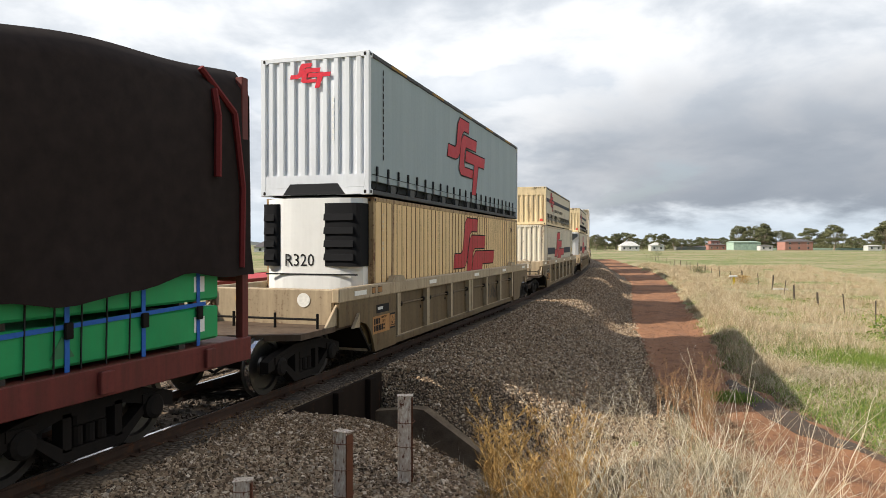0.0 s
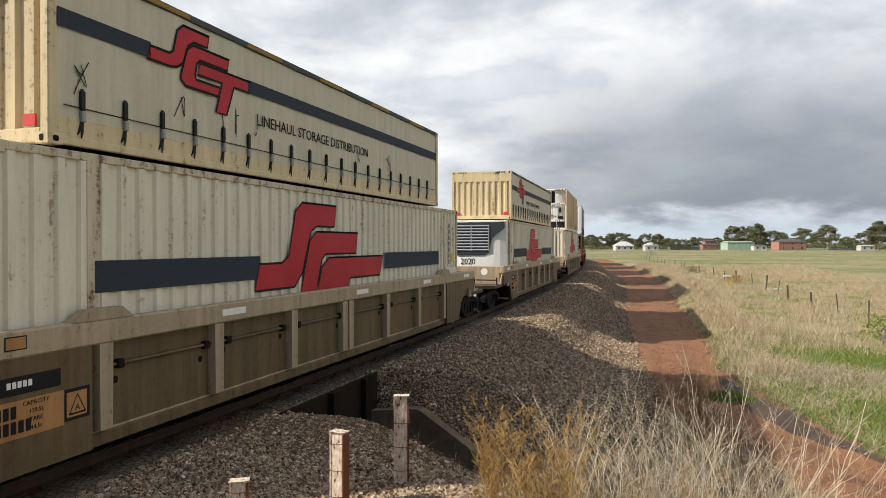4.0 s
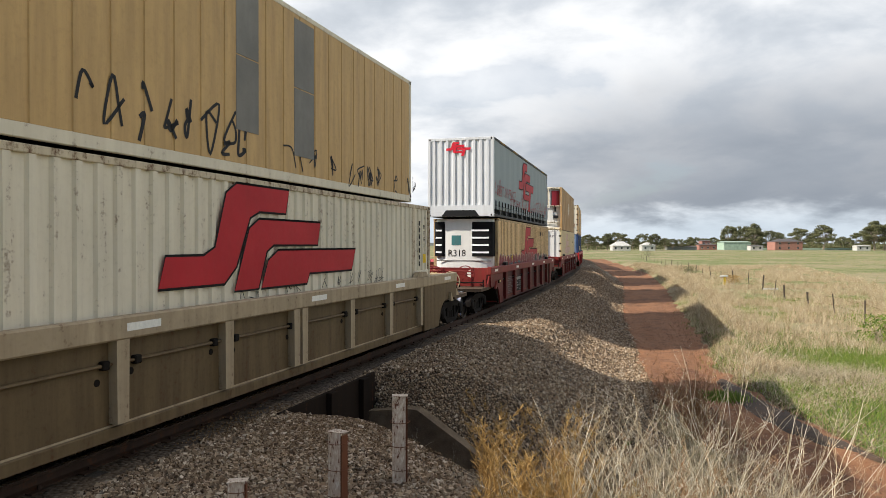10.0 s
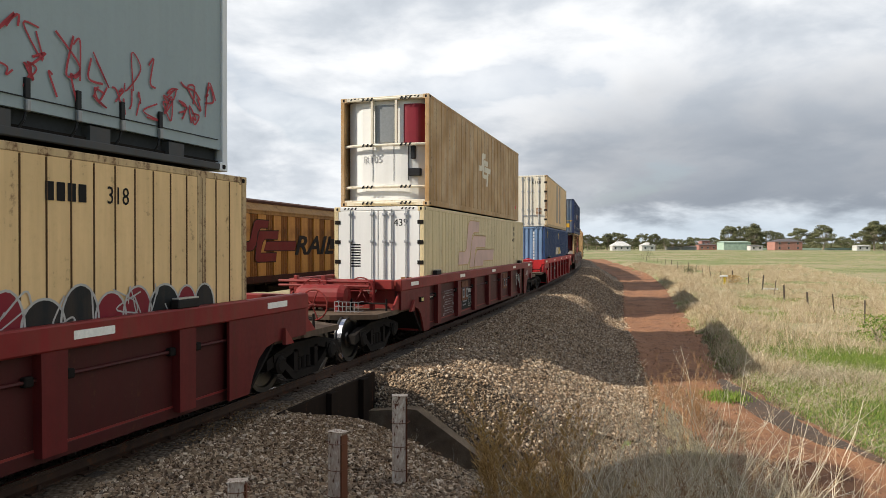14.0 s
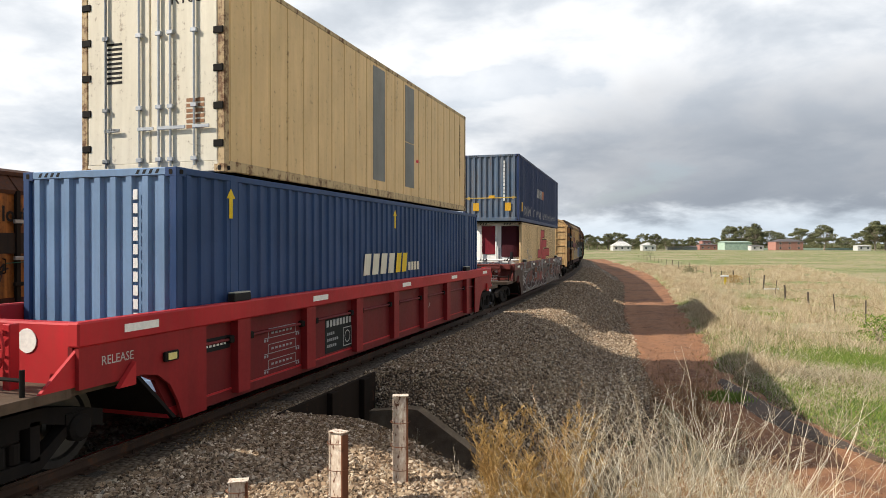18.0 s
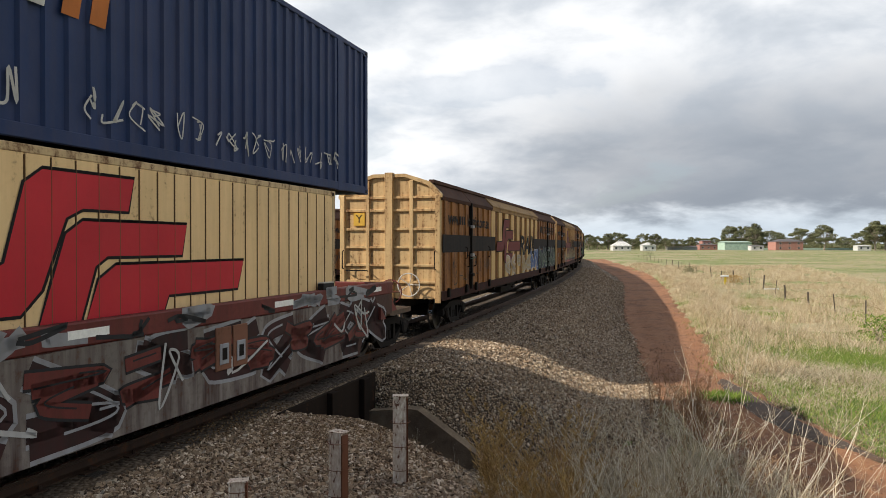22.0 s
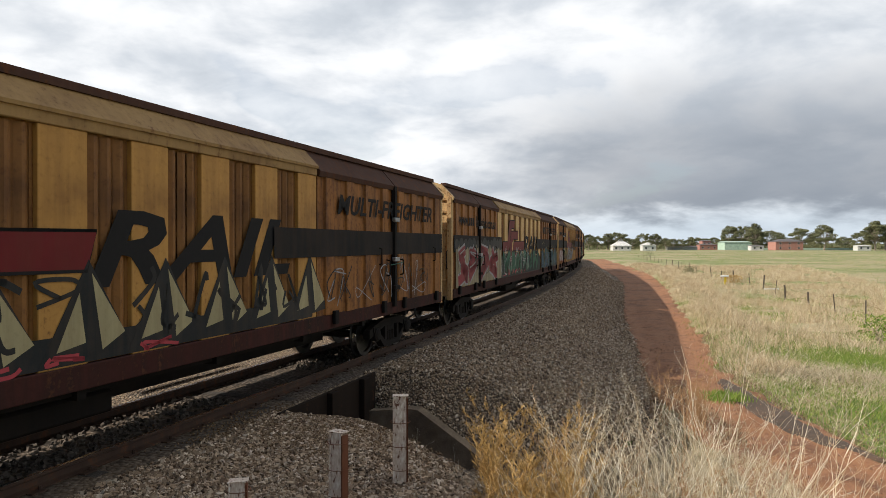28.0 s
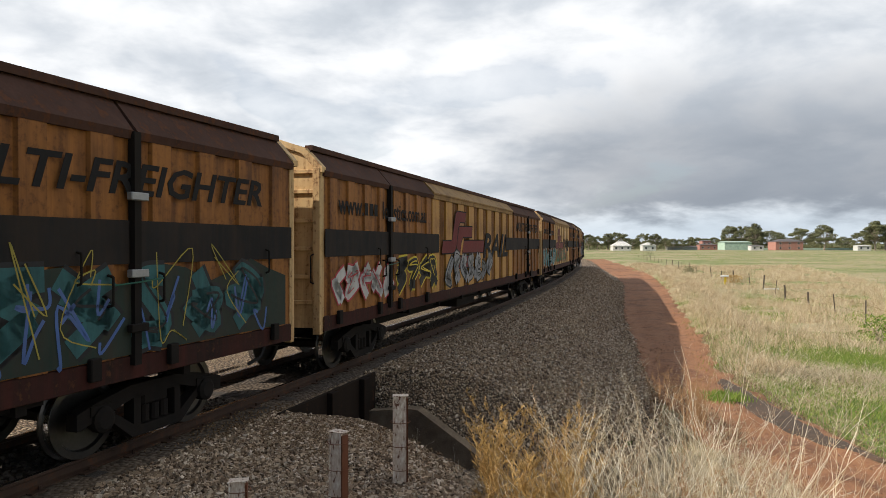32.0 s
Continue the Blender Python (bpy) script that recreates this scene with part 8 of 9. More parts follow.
for w in WAGONS[4:7]:
    load_diagram(w, -5.18, 0.50)
RUSTED = paint("rusted_hatch_frame", (0.20, 0.09, 0.055), 0.8, grime=0.4, rust=0.6)
for w in (WAGONS[5], WAGONS[7]):
    x = 1.412 if w is WAGONS[7] else 1.300
    for y in (-2.95, 3.05):
        for q in (-0.19, 0.19):
            hatch = part("hatch", G().box(x - 0.01, x + 0.02, y + q - 0.17, y + q + 0.17, 0.72, 1.30, 0.008), RUSTED, w, "rusted frame of a lock hatch")
            part("plate", G().box(x + 0.02, x + 0.032, y + q - 0.10, y + q + 0.10, 0.80, 1.08, 0.006), SPRAY_GREY, hatch, "worn grey hatch plate")
            part("slot", G().box(x + 0.032, x + 0.036, y + q - 0.05, y + q + 0.05, 0.86, 1.02), STEEL_DARK, hatch)
lettering("writing", "RELEASE", 0.14, SPRAY_WHITE, WAGONS[6], (1.405, -8.25, 1.18), RIGHT, 0.9)

for w in WAGONS[:4]:
    data_panel(w, 1.42)
for w in WAGONS[4:7]:
    b = part("plate", G().box(1.2925, 1.2965, -6.68, -6.06, 0.98, 1.16), plain("sign_black", (0.012, 0.012, 0.012), 0.7), w, "black stencil plate")
    bars("number", b, WHITE, 1.297, -6.60, 1.04, 6, 0.05, 0.06, 0.6)
    lamp = part("side_lamp", G().box(1.405, 1.45, -7.55, -7.30, 1.02, 1.14, 0.012), STEEL_DARK, w)
    part("reflex", G().box(1.45, 1.456, -7.50, -7.35, 1.04, 1.12), plain("pale_yellow_reflector", (0.70, 0.60, 0.22), 0.4), lamp, "pale yellow reflector")

# wagon 1
c, y0, y1, z0, z1 = container(15.3, 14.3, LOWER, 2.86, BEIGE, BEIGE, "beige refrigerated container with a red print", WS[0], "fine", RUSTY_BEIGE, front="flat")
decal("print", c, STEP_MARK, LOGO_RED, XF, -1.30, 1.60, 4.85, 1.62, "large faded red print")
stacked(c, "CAUTION REFRIGERATED", 0.115, CREAM, -6.40, 3.02, XF + 0.001)
stacked(c, "CAUTION REFRIGERATED", 0.115, CREAM, 6.70, 3.02, XF + 0.001)
lettering("number", "320", 0.28, INK, c, (XF, 6.3, 2.95), RIGHT, 0.8)
cooler_louvred(c, y0, z0, z1, "R320", VENT_BLACK)
c, y0, y1, z0, z1 = container(15.08, 14.65, UPPER, 2.9, GREY_CURTAIN, SILVER, "grey curtain-sided container with a silver ribbed end", WS[0], "curtain", SILVER)
decal("print", c, SLANT_MARK, LOGO_RED, XF - 0.014, -1.84, 3.95, 4.14, 2.16, "large red print")
g = G()
for p in SLANT_MARK:
    g.prism([(-0.55 + u * 0.95, z1 - 0.68 + v * 0.52) for u, v in p], 1, y0 - 0.002, y0 + 0.004)
part("print", g, plain("bright_red_print", (0.62, 0.02, 0.04), 0.5), c, "small bright red print")
bars_front("print", c, WHITE, y0 + 0.003, 0.42, z1 - 1.0, 7, 0.05, 0.10, 0.3, True)
bars("print", c, INK, XF - 0.014, y0 + 0.75, z1 - 0.35, 12, 0.05, 0.12, 0.35, True)

# wagon 2
c, y0, y1, z0, z1 = container(36.95, 14.63, LOWER, 2.86, CREAM, CREAM, "cream ribbed container with a dark stripe and red print", WS[1])
decal("print", c, STEP_MARK, LOGO_RED, XF, -2.84, 1.60, 4.83, 1.52, "large red print")
for a, b in ((-5.87, -2.70), (2.1, 5.8)):
    decal("stripe", c, BAR, NAVY_BAND, XF, a, 1.89, b - a, 0.35, "dark stripe")


def low_curtain(s0, wagon_s, label):
    c, y0, y1, z0, z1 = container(s0, 12.19, UPPER, 1.95, CURTAIN_WHITE, YELLOWED, label, wagon_s, "curtain", YELLOWED)
    decal("print", c, SLANT_MARK, LOGO_RED, XF - 0.014, -5.06, 4.22, 2.15, 0.98, "red print")
    for a, b in ((y0 + 0.12, -5.0), (-3.0, y1 - 0.12)):
        decal("stripe", c, BAR, NAVY_BAND, XF - 0.014, a, 4.64, b - a, 0.19, "dark stripe")
    lettering("writing", "LINEHAUL STORAGE DISTRIBUTION", 0.24, INK, c, (XF - 0.012, -0.75, 4.28), RIGHT, 1.04)
    lettering("number", "1008", 0.13, INK, c, (0.62, y0 - 0.002, z1 - 0.10), FRONT)
    part("header_plate", G().box(-1.14, 1.14, y0 + 0.004, y0 + 0.05, z1 - 0.42, z1 - 0.09), YELLOWED, c)
    for x in (-1.08, 0.92):
        part("tail_mark", G().box(x, x + 0.16, y0 - 0.004, y0 + 0.02, z0 + 0.18, z0 + 0.30), plain("tail_red", (0.60, 0.05, 0.04), 0.4), c, "red reflective plate")
    scrawl(c, XF - 0.013, y0 + 0.3, y1 - 0.3, z0 + 0.5, z0 + 1.0, SPRAY_BLACK, int(s0), 0.3, 0.014, "small black tags", 0.22)
    return c


low_curtain(37.6, WS[1], "low white curtain-sided container with a dark stripe")

# wagon 3
c, y0, y1, z0, z1 = container(59.2, 13.9, LOWER, 2.86, CREAM, WHITE, "cream ribbed container with a white cooling unit", WS[2], front="flat")
cooler_grille(c, y0, z0, z1, "2020")
decal("print", c, STEP_MARK, LOGO_RED, XF, -2.84, 1.60, 4.83, 1.52, "large red print")
for a, b in ((-5.87, -2.70), (2.1, 5.8)):
    decal("stripe", c, BAR, NAVY_BAND, XF, a, 1.89, b - a, 0.35, "dark stripe")
lettering("number", "2020", 0.24, INK, c, (XF, y0 + 0.35, 2.2), (90, 90, 90), 0.8)
low_curtain(59.5, WS[2], "low white curtain-sided container with torn straps")

# wagon 4
c, y0, y1, z0, z1 = container(80.05, 14.63, LOWER, 2.86, CREAM, CREAM, "cream ribbed container with a large red print", WS[3])
decal("print", c, STEP_MARK, LOGO_RED, XF, -3.18, 1.74, 5.58, 1.56, "large red print")
bars_front("number", c, INK, y0 + 0.004, 0.62, z1 - 0.35, 11, 0.07, 0.11, 0.35, True)
scrawl(c, XF, -1.5, 4.0, 1.6, 1.9, SPRAY_BLACK, 31, 0.3, 0.014, "thin black tags", 0.5)
c, y0, y1, z0, z1 = container(81.1, 12.19, UPPER, 2.9, TAN_SIDE, CREAM, "tan refrigerated container with a white bowed cooling unit", WS[3], "reefer", CREAM, front="open")
cooler_framed(c, y0 + 0.12, z0 + 0.05, z1 - 0.02, "black", WHITE)
patches(c, 0, z0, ((-1.57, -1.0, 1.73, 2.74), (-1.57, -1.0, 0.64, 1.71), (0.05, 0.72, 1.60, 2.74), (0.05, 0.72, 0.46, 1.58)))
scrawl(c, XF, -4.4, -0.9, z0 + 0.22, z0 + 0.95, SPRAY_BLACK, 12, 0.36, 0.05, "black sprayed tag")
scrawl(c, XF, -0.3, 6.0, z0 + 0.12, z0 + 0.62, SPRAY_BLACK, 15, 0.34, 0.032, "black sprayed tags along the foot", 0.85)
bars_front("number", c, INK, y0 - 0.001, 1.16, z1 - 0.3, 6, 0.05, 0.12, 0.4, True)

# wagon 5
c, y0, y1, z0, z1 = container(102.75, 14.2, LOWER, 2.86, BEIGE, BEIGE, "beige refrigerated container with red graffiti along its foot", WS[4], "fine", front="flat")
decal("print", c, STEP_MARK, LOGO_RED, XF, -1.75, 1.60, 4.85, 1.62, "large red print")
cooler_louvred(c, y0, z0, z1, "R318", plain("grey_trim", (0.30, 0.31, 0.32), 0.4))
rb = random.Random(8)
gb, gw2, gc = G(), G(), G()
u = y0 + 0.2
while u < 6.4:
    rad = rb.uniform(0.24, 0.40) if u < 1.3 else rb.uniform(0.16, 0.28)
    top = rb.uniform(0.36, 0.46) if u < 1.3 else rb.uniform(0.26, 0.40)
    arc = [(u + rad - rad * math.cos(a * math.pi / 12), 1.60 + top * math.sin(a * math.pi / 12)) for a in range(13)]
    (gb if u < 1.3 or rb.random() < 0.4 else gc).prism([(arc[0][0], 1.2)] + arc + [(arc[-1][0], 1.2)], 0, XF + 0.004, XF + 0.006)
    ribbon(gw2, arc, 0.026, XF + 0.0075)
    u += rad * 1.8
part("graffiti", gb, DARK_RED, c, "dark red bubbles with white outlines", kind="stuff")
part("graffiti", gc, SPRAY_DARK, c, "charcoal bubbles", kind="stuff")
part("graffiti", gw2, SPRAY_WHITE, c, kind="stuff")
scrawl(c, XF + 0.009, -6.6, 0.5, 1.50, 1.72, SPRAY_TEAL, 19, 0.7, 0.05, "teal and charcoal strokes")
scrawl(c, XF + 0.009, 1.4, 6.2, 1.55, 1.95, SPRAY_WHITE, 20, 0.45, 0.02, "thin white strokes")
g = G()
star = [(-4.0 + 0.19 * (1 if k % 2 == 0 else 0.42) * math.sin(k * math.pi / 5), 1.88 + 0.19 * (1 if k % 2 == 0 else 0.42) * math.cos(k * math.pi / 5)) for k in range(10)]
part("graffiti", G().prism(star, 0, XF + 0.012, XF + 0.014), SPRAY_YELLOW, c, "yellow sprayed star")
lettering("number", "318", 0.28, INK, c, (XF, 4.9, 2.95), RIGHT, 0.8)
bars("number", c, INK, XF, 3.95, 2.86, 4, 0.10, 0.19)
c, y0, y1, z0, z1 = container(102.0, 14.5, UPPER, 2.9, GREY_CURTAIN, SILVER, "grey curtain-sided container covered in red scrawls", WS[4], "curtain", SILVER)
decal("print", c, SLANT_MARK, LOGO_RED, XF - 0.014, -2.27, 3.95, 4.14, 2.16, "large red print")
g = G()
for p in SLANT_MARK:
    g.prism([(-0.55 + u * 0.95, z1 - 0.68 + v * 0.52) for u, v in p], 1, y0 - 0.002, y0 + 0.004)
part("print", g, plain("bright_red_print", (0.62, 0.02, 0.04), 0.5), c, "small bright red print")
lettering("graffiti", "REST IN PEACE", 0.62, SPRAY_RED, c, (XF - 0.010, -5.0, z0 + 0.98), RIGHT, 0.95, 0.15, -0.012)
scrawl(c, XF - 0.010, y0 + 0.3, -5.9, z0 + 0.85, z0 + 1.45, SPRAY_RED, 43, 0.34, 0.026, "red sprayed names")
scrawl(c, XF - 0.010, -1.55, 0.5, z0 + 0.75, z0 + 1.25, SPRAY_RED, 41, 0.34, 0.026, "red sprayed names")
lettering("graffiti", "LOST MY SUNSHINE", 0.42, SPRAY_RED, c, (XF - 0.010, -3.1, z0 + 0.70), RIGHT, 1.0, 0.12, -0.010, 2.5)
scrawl(c, XF - 0.009, -1.75, 6.6, z0 + 0.46, z0 + 0.80, SPRAY_RED, 42, 0.26, 0.022, "red sprayed names")
scrawl(c, XF - 0.009, 1.6, 6.8, z0 + 0.70, z0 + 1.20, SPRAY_RED, 44, 0.36, 0.022, "red sprayed names")



def seams(c, y0, y1, z0, z1):
    """Dark lines that draw the shade of the grooves between the narrow side panels."""
    n = max(1, round((y1 - y0 - 0.22) / 0.30))
    g = G()
    for k in range(1, n):
        y = y0 + 0.11 + k * (y1 - y0 - 0.22) / n
        g.box(1.232, 1.2555, y - 0.004, y + 0.004, z0 + 0.17, z1 - 0.10)
    part("seam", g, plain("groove_shade_brown", (0.15, 0.09, 0.045), 0.8), c, "dark joint between side panels", kind="stuff")


# wagon 6
c, y0, y1, z0, z1 = container(124.75, 14.0, LOWER, 2.86, CREAM_YELLOW, WHITE, "yellowish cream refrigerated container with white doors", WS[5], "fine", CREAM_YELLOW, front="flat")
door_end(c, y0 + 0.02, z0, z1, WHITE, "439")
decal("print", c, STEP_MARK, PALE_PINK, XF, -3.5, 1.68, 4.8, 1.5, "faded pink print")
bars("number", c, INK, XF, 5.06, 2.98, 3, 0.16, 0.17, 0.38, True)
stacked(c, "R43", 0.235, INK, 5.14, 2.30, XF + 0.001)
lettering("writing", "RFRA", 0.13, INK, c, (XF, 4.86, 2.58), RIGHT, 0.7)
stacked(c, "CAUTION REFRIGERATED", 0.115, BEIGE, 6.72, 3.02, XF + 0.001)
c, y0, y1, z0, z1 = container(125.15, 12.47, UPPER, 2.9, TAN_WORN, CREAM, "worn tan refrigerated container with a white framed cooling unit", WS[5], "reefer", TAN_WORN, front="open")
part("tag_plate", G().box(XF, XF + 0.004, 5.36, 5.56, 3.92, 4.03), plain("red_tag", (0.65, 0.03, 0.05), 0.5), c, "small red plate")
cooler_framed(c, y0 + 0.12, z0 + 0.05, z1 - 0.02, "grey")
decal("print", c, SLANT_MARK, CREAM, XF, -0.9, z0 + 1.0, 1.7, 1.1, "faded cream print")

# wagon 7
# the end's lighter blue has the sunlight on it put into the colour
c, y0, y1, z0, z1 = container(146.2, 14.63, LOWER, 2.86, BLUE, paint("sunlit_blue", (0.17, 0.27, 0.42), 0.5, grime=0.2, fade=0.15), "blue ribbed container with white and yellow print", WS[6])
g = G()
for k in range(4):
    u = -1.45 + k * 0.44
    g.prism([(u, 1.78), (u + 0.32, 1.78), (u + 0.41, 2.22), (u + 0.09, 2.22)], 0, XF, XF + 0.003)
part("print", g, CREAM, c, "white slanted print", kind="stuff")
g = G()
for k in range(2):
    u = 0.33 + k * 0.38
    g.prism([(u, 1.78), (u + 0.28, 1.78), (u + 0.37, 2.22), (u + 0.09, 2.22)], 0, XF, XF + 0.003)
part("print", g, YELLOW_TAG, c, "yellow slanted print", kind="stuff")
bars("print", c, CREAM, XF, 1.14, 1.80, 4, 0.15, 0.20)
for y in (0.25, -6.0):
    part("arrow_mark", G().prism([(y, 2.78), (y + 0.08, 2.78), (y + 0.08, 3.06), (y + 0.14, 3.06), (y + 0.04, 3.2), (y - 0.06, 3.06), (y, 3.06)], 0, XF, XF + 0.003), YELLOW_TAG, c, "yellow arrow")
bars_front("number", c, WHITE, y0 + 0.004, 0.58, z1 - 0.4, 10, 0.07, 0.13, 0.35, True)
c, y0, y1, z0, z1 = container(147.2, 12.25, UPPER, 2.9, BEIGE, CREAM, "beige refrigerated container with grey repair patches", WS[6], "reefer", front="flat")
door_end(c, y0 + 0.02, z0, z1, CREAM, "R168")
patches(c, 0, z0, ((-0.95, -0.3, 0.35, 2.75), (0.95, 1.55, 0.35, 1.4), (0.95, 1.55, 1.42, 2.75)))
part("tag_plate", G().box(XF, XF + 0.004, 1.7, 1.86, z0 + 1.0, z0 + 1.07), plain("red_tag", (0.65, 0.03, 0.05), 0.5), c, "small red plate")
bars("number", c, INK, XF, 5.5, z1 - 0.5, 8, 0.05, 0.15, 0.3, True)

# wagon 8
c, y0, y1, z0, z1 = container(169.0, 12.6, LOWER, 2.86, BEIGE, CREAM, "beige refrigerated container with a red-panelled cooling unit", WS[7], "fine", front="open")
cooler_framed(c, y0 + 0.12, z0 + 0.05, z1 - 0.02, "red", WHITE)
decal("print", c, STEP_MARK, LOGO_RED, XF, -1.18, 1.60, 4.75, 1.58, "large red print")
scrawl(c, XF + 0.004, -4.6, -2.6, 1.7, 2.2, SPRAY_GREY, 5, 0.5, 0.05, "silver tag")
c, y0, y1, z0, z1 = container(168.4, 14.63, UPPER, 2.9, NAVY, paint("bleached_blue_paint", (0.095, 0.14, 0.205), 0.5, grime=0.5, dirt=(0.16, 0.12, 0.075), rust=0.2), "navy blue ribbed container with white scrawls", WS[7], roof=NAVY)
g = G()
for k in range(4):
    u = -1.3 + k * 0.42
    g.prism([(u, 4.78), (u + 0.26, 4.78), (u + 0.34, 5.22), (u + 0.08, 5.22)], 0, XF, XF + 0.003)
part("print", g, SPRAY_WHITE, c, "white slanted print", kind="stuff")
g = G()
for k in range(2):
    u = 0.42 + k * 0.36
    g.prism([(u, 4.78), (u + 0.22, 4.78), (u + 0.3, 5.22), (u + 0.08, 5.22)], 0, XF, XF + 0.003)
part("print", g, SPRAY_ORANGE, c, "orange slanted print", kind="stuff")
scrawl(c, XF, -5.4, -2.9, z0 + 0.28, z0 + 0.80, SPRAY_WHITE, 71, 0.46, 0.032, "white sprayed names")
scrawl(c, XF + 0.002, -5.4, -2.9, z0 + 0.30, z0 + 0.78, SPRAY_WHITE, 75, 0.42, 0.028, "white sprayed names")
scrawl(c, XF, -2.75, 0.0, z0 + 0.32, z0 + 0.70, SPRAY_WHITE, 73, 0.3, 0.028, "white sprayed names")
scrawl(c, XF, 0.7, 6.9, z0 + 0.30, z0 + 0.66, SPRAY_WHITE, 72, 0.3, 0.022, "white sprayed names")
part("arrow_line", G().prism([(-1.15, z0 + 1.0), (-0.95, z0 + 1.08), (-0.95, z0 + 1.03), (0.95, z0 + 1.05), (0.95, z0 + 1.10), (1.15, z0 + 1.03), (0.95, z0 + 0.95), (0.95, z0 + 1.0), (-0.95, z0 + 0.98), (-0.95, z0 + 0.92)], 1, y0 + 0.002, y0 + 0.006), paint("worn_yellow_print", (0.50, 0.32, 0.045), 0.6, grime=0.55, dirt=(0.16, 0.15, 0.16)), c, "worn yellow double arrow")
for x in (-0.8, 0.62, -0.1):
    part("warning_plate", G().box(x, x + 0.26, y0 + 0.001, y0 + 0.005, z0 + (0.45 if x != -0.1 else 1.0), z0 + (0.80 if x != -0.1 else 1.12)), plain("amber_plate", (0.60, 0.33, 0.03), 0.5), c, "amber warning plate")
part("warning_plate", G().box(XF, XF + 0.003, y0 + 0.6, y0 + 0.95, z0 + 0.45, z0 + 0.85), plain("amber_plate", (0.60, 0.33, 0.03), 0.5), c)
bars_front("number", c, WHITE, y0 + 0.004, 0.55, z1 - 0.4, 11, 0.06, 0.12, 0.35, True)

for c in FINE_SIDED:
    seams(*c)

# ---- box vans -----------------------------------------------------------------------------
VAN_MARK = unit([[(-0.40, 2.16), (0.57, 2.16), (0.80, 2.20), (0.95, 2.35), (1.22, 2.98), (1.32, 3.05), (1.80, 3.05), (1.93, 3.37), (1.0, 3.37), (0.85, 3.28), (0.55, 2.58), (0.45, 2.52), (-0.30, 2.52)],
                 [(1.20, 2.94), (2.66, 2.97), (2.58, 2.62), (1.62, 2.62), (1.45, 2.50), (1.30, 2.08), (2.50, 2.08), (2.42, 1.72), (1.05, 1.72), (0.90, 1.86), (1.02, 2.5), (1.10, 2.85)],
                 [(1.72, 2.54), (4.10, 2.56), (3.98, 2.14), (1.52, 2.16)]], -0.4, 4.1, 1.72, 3.37)


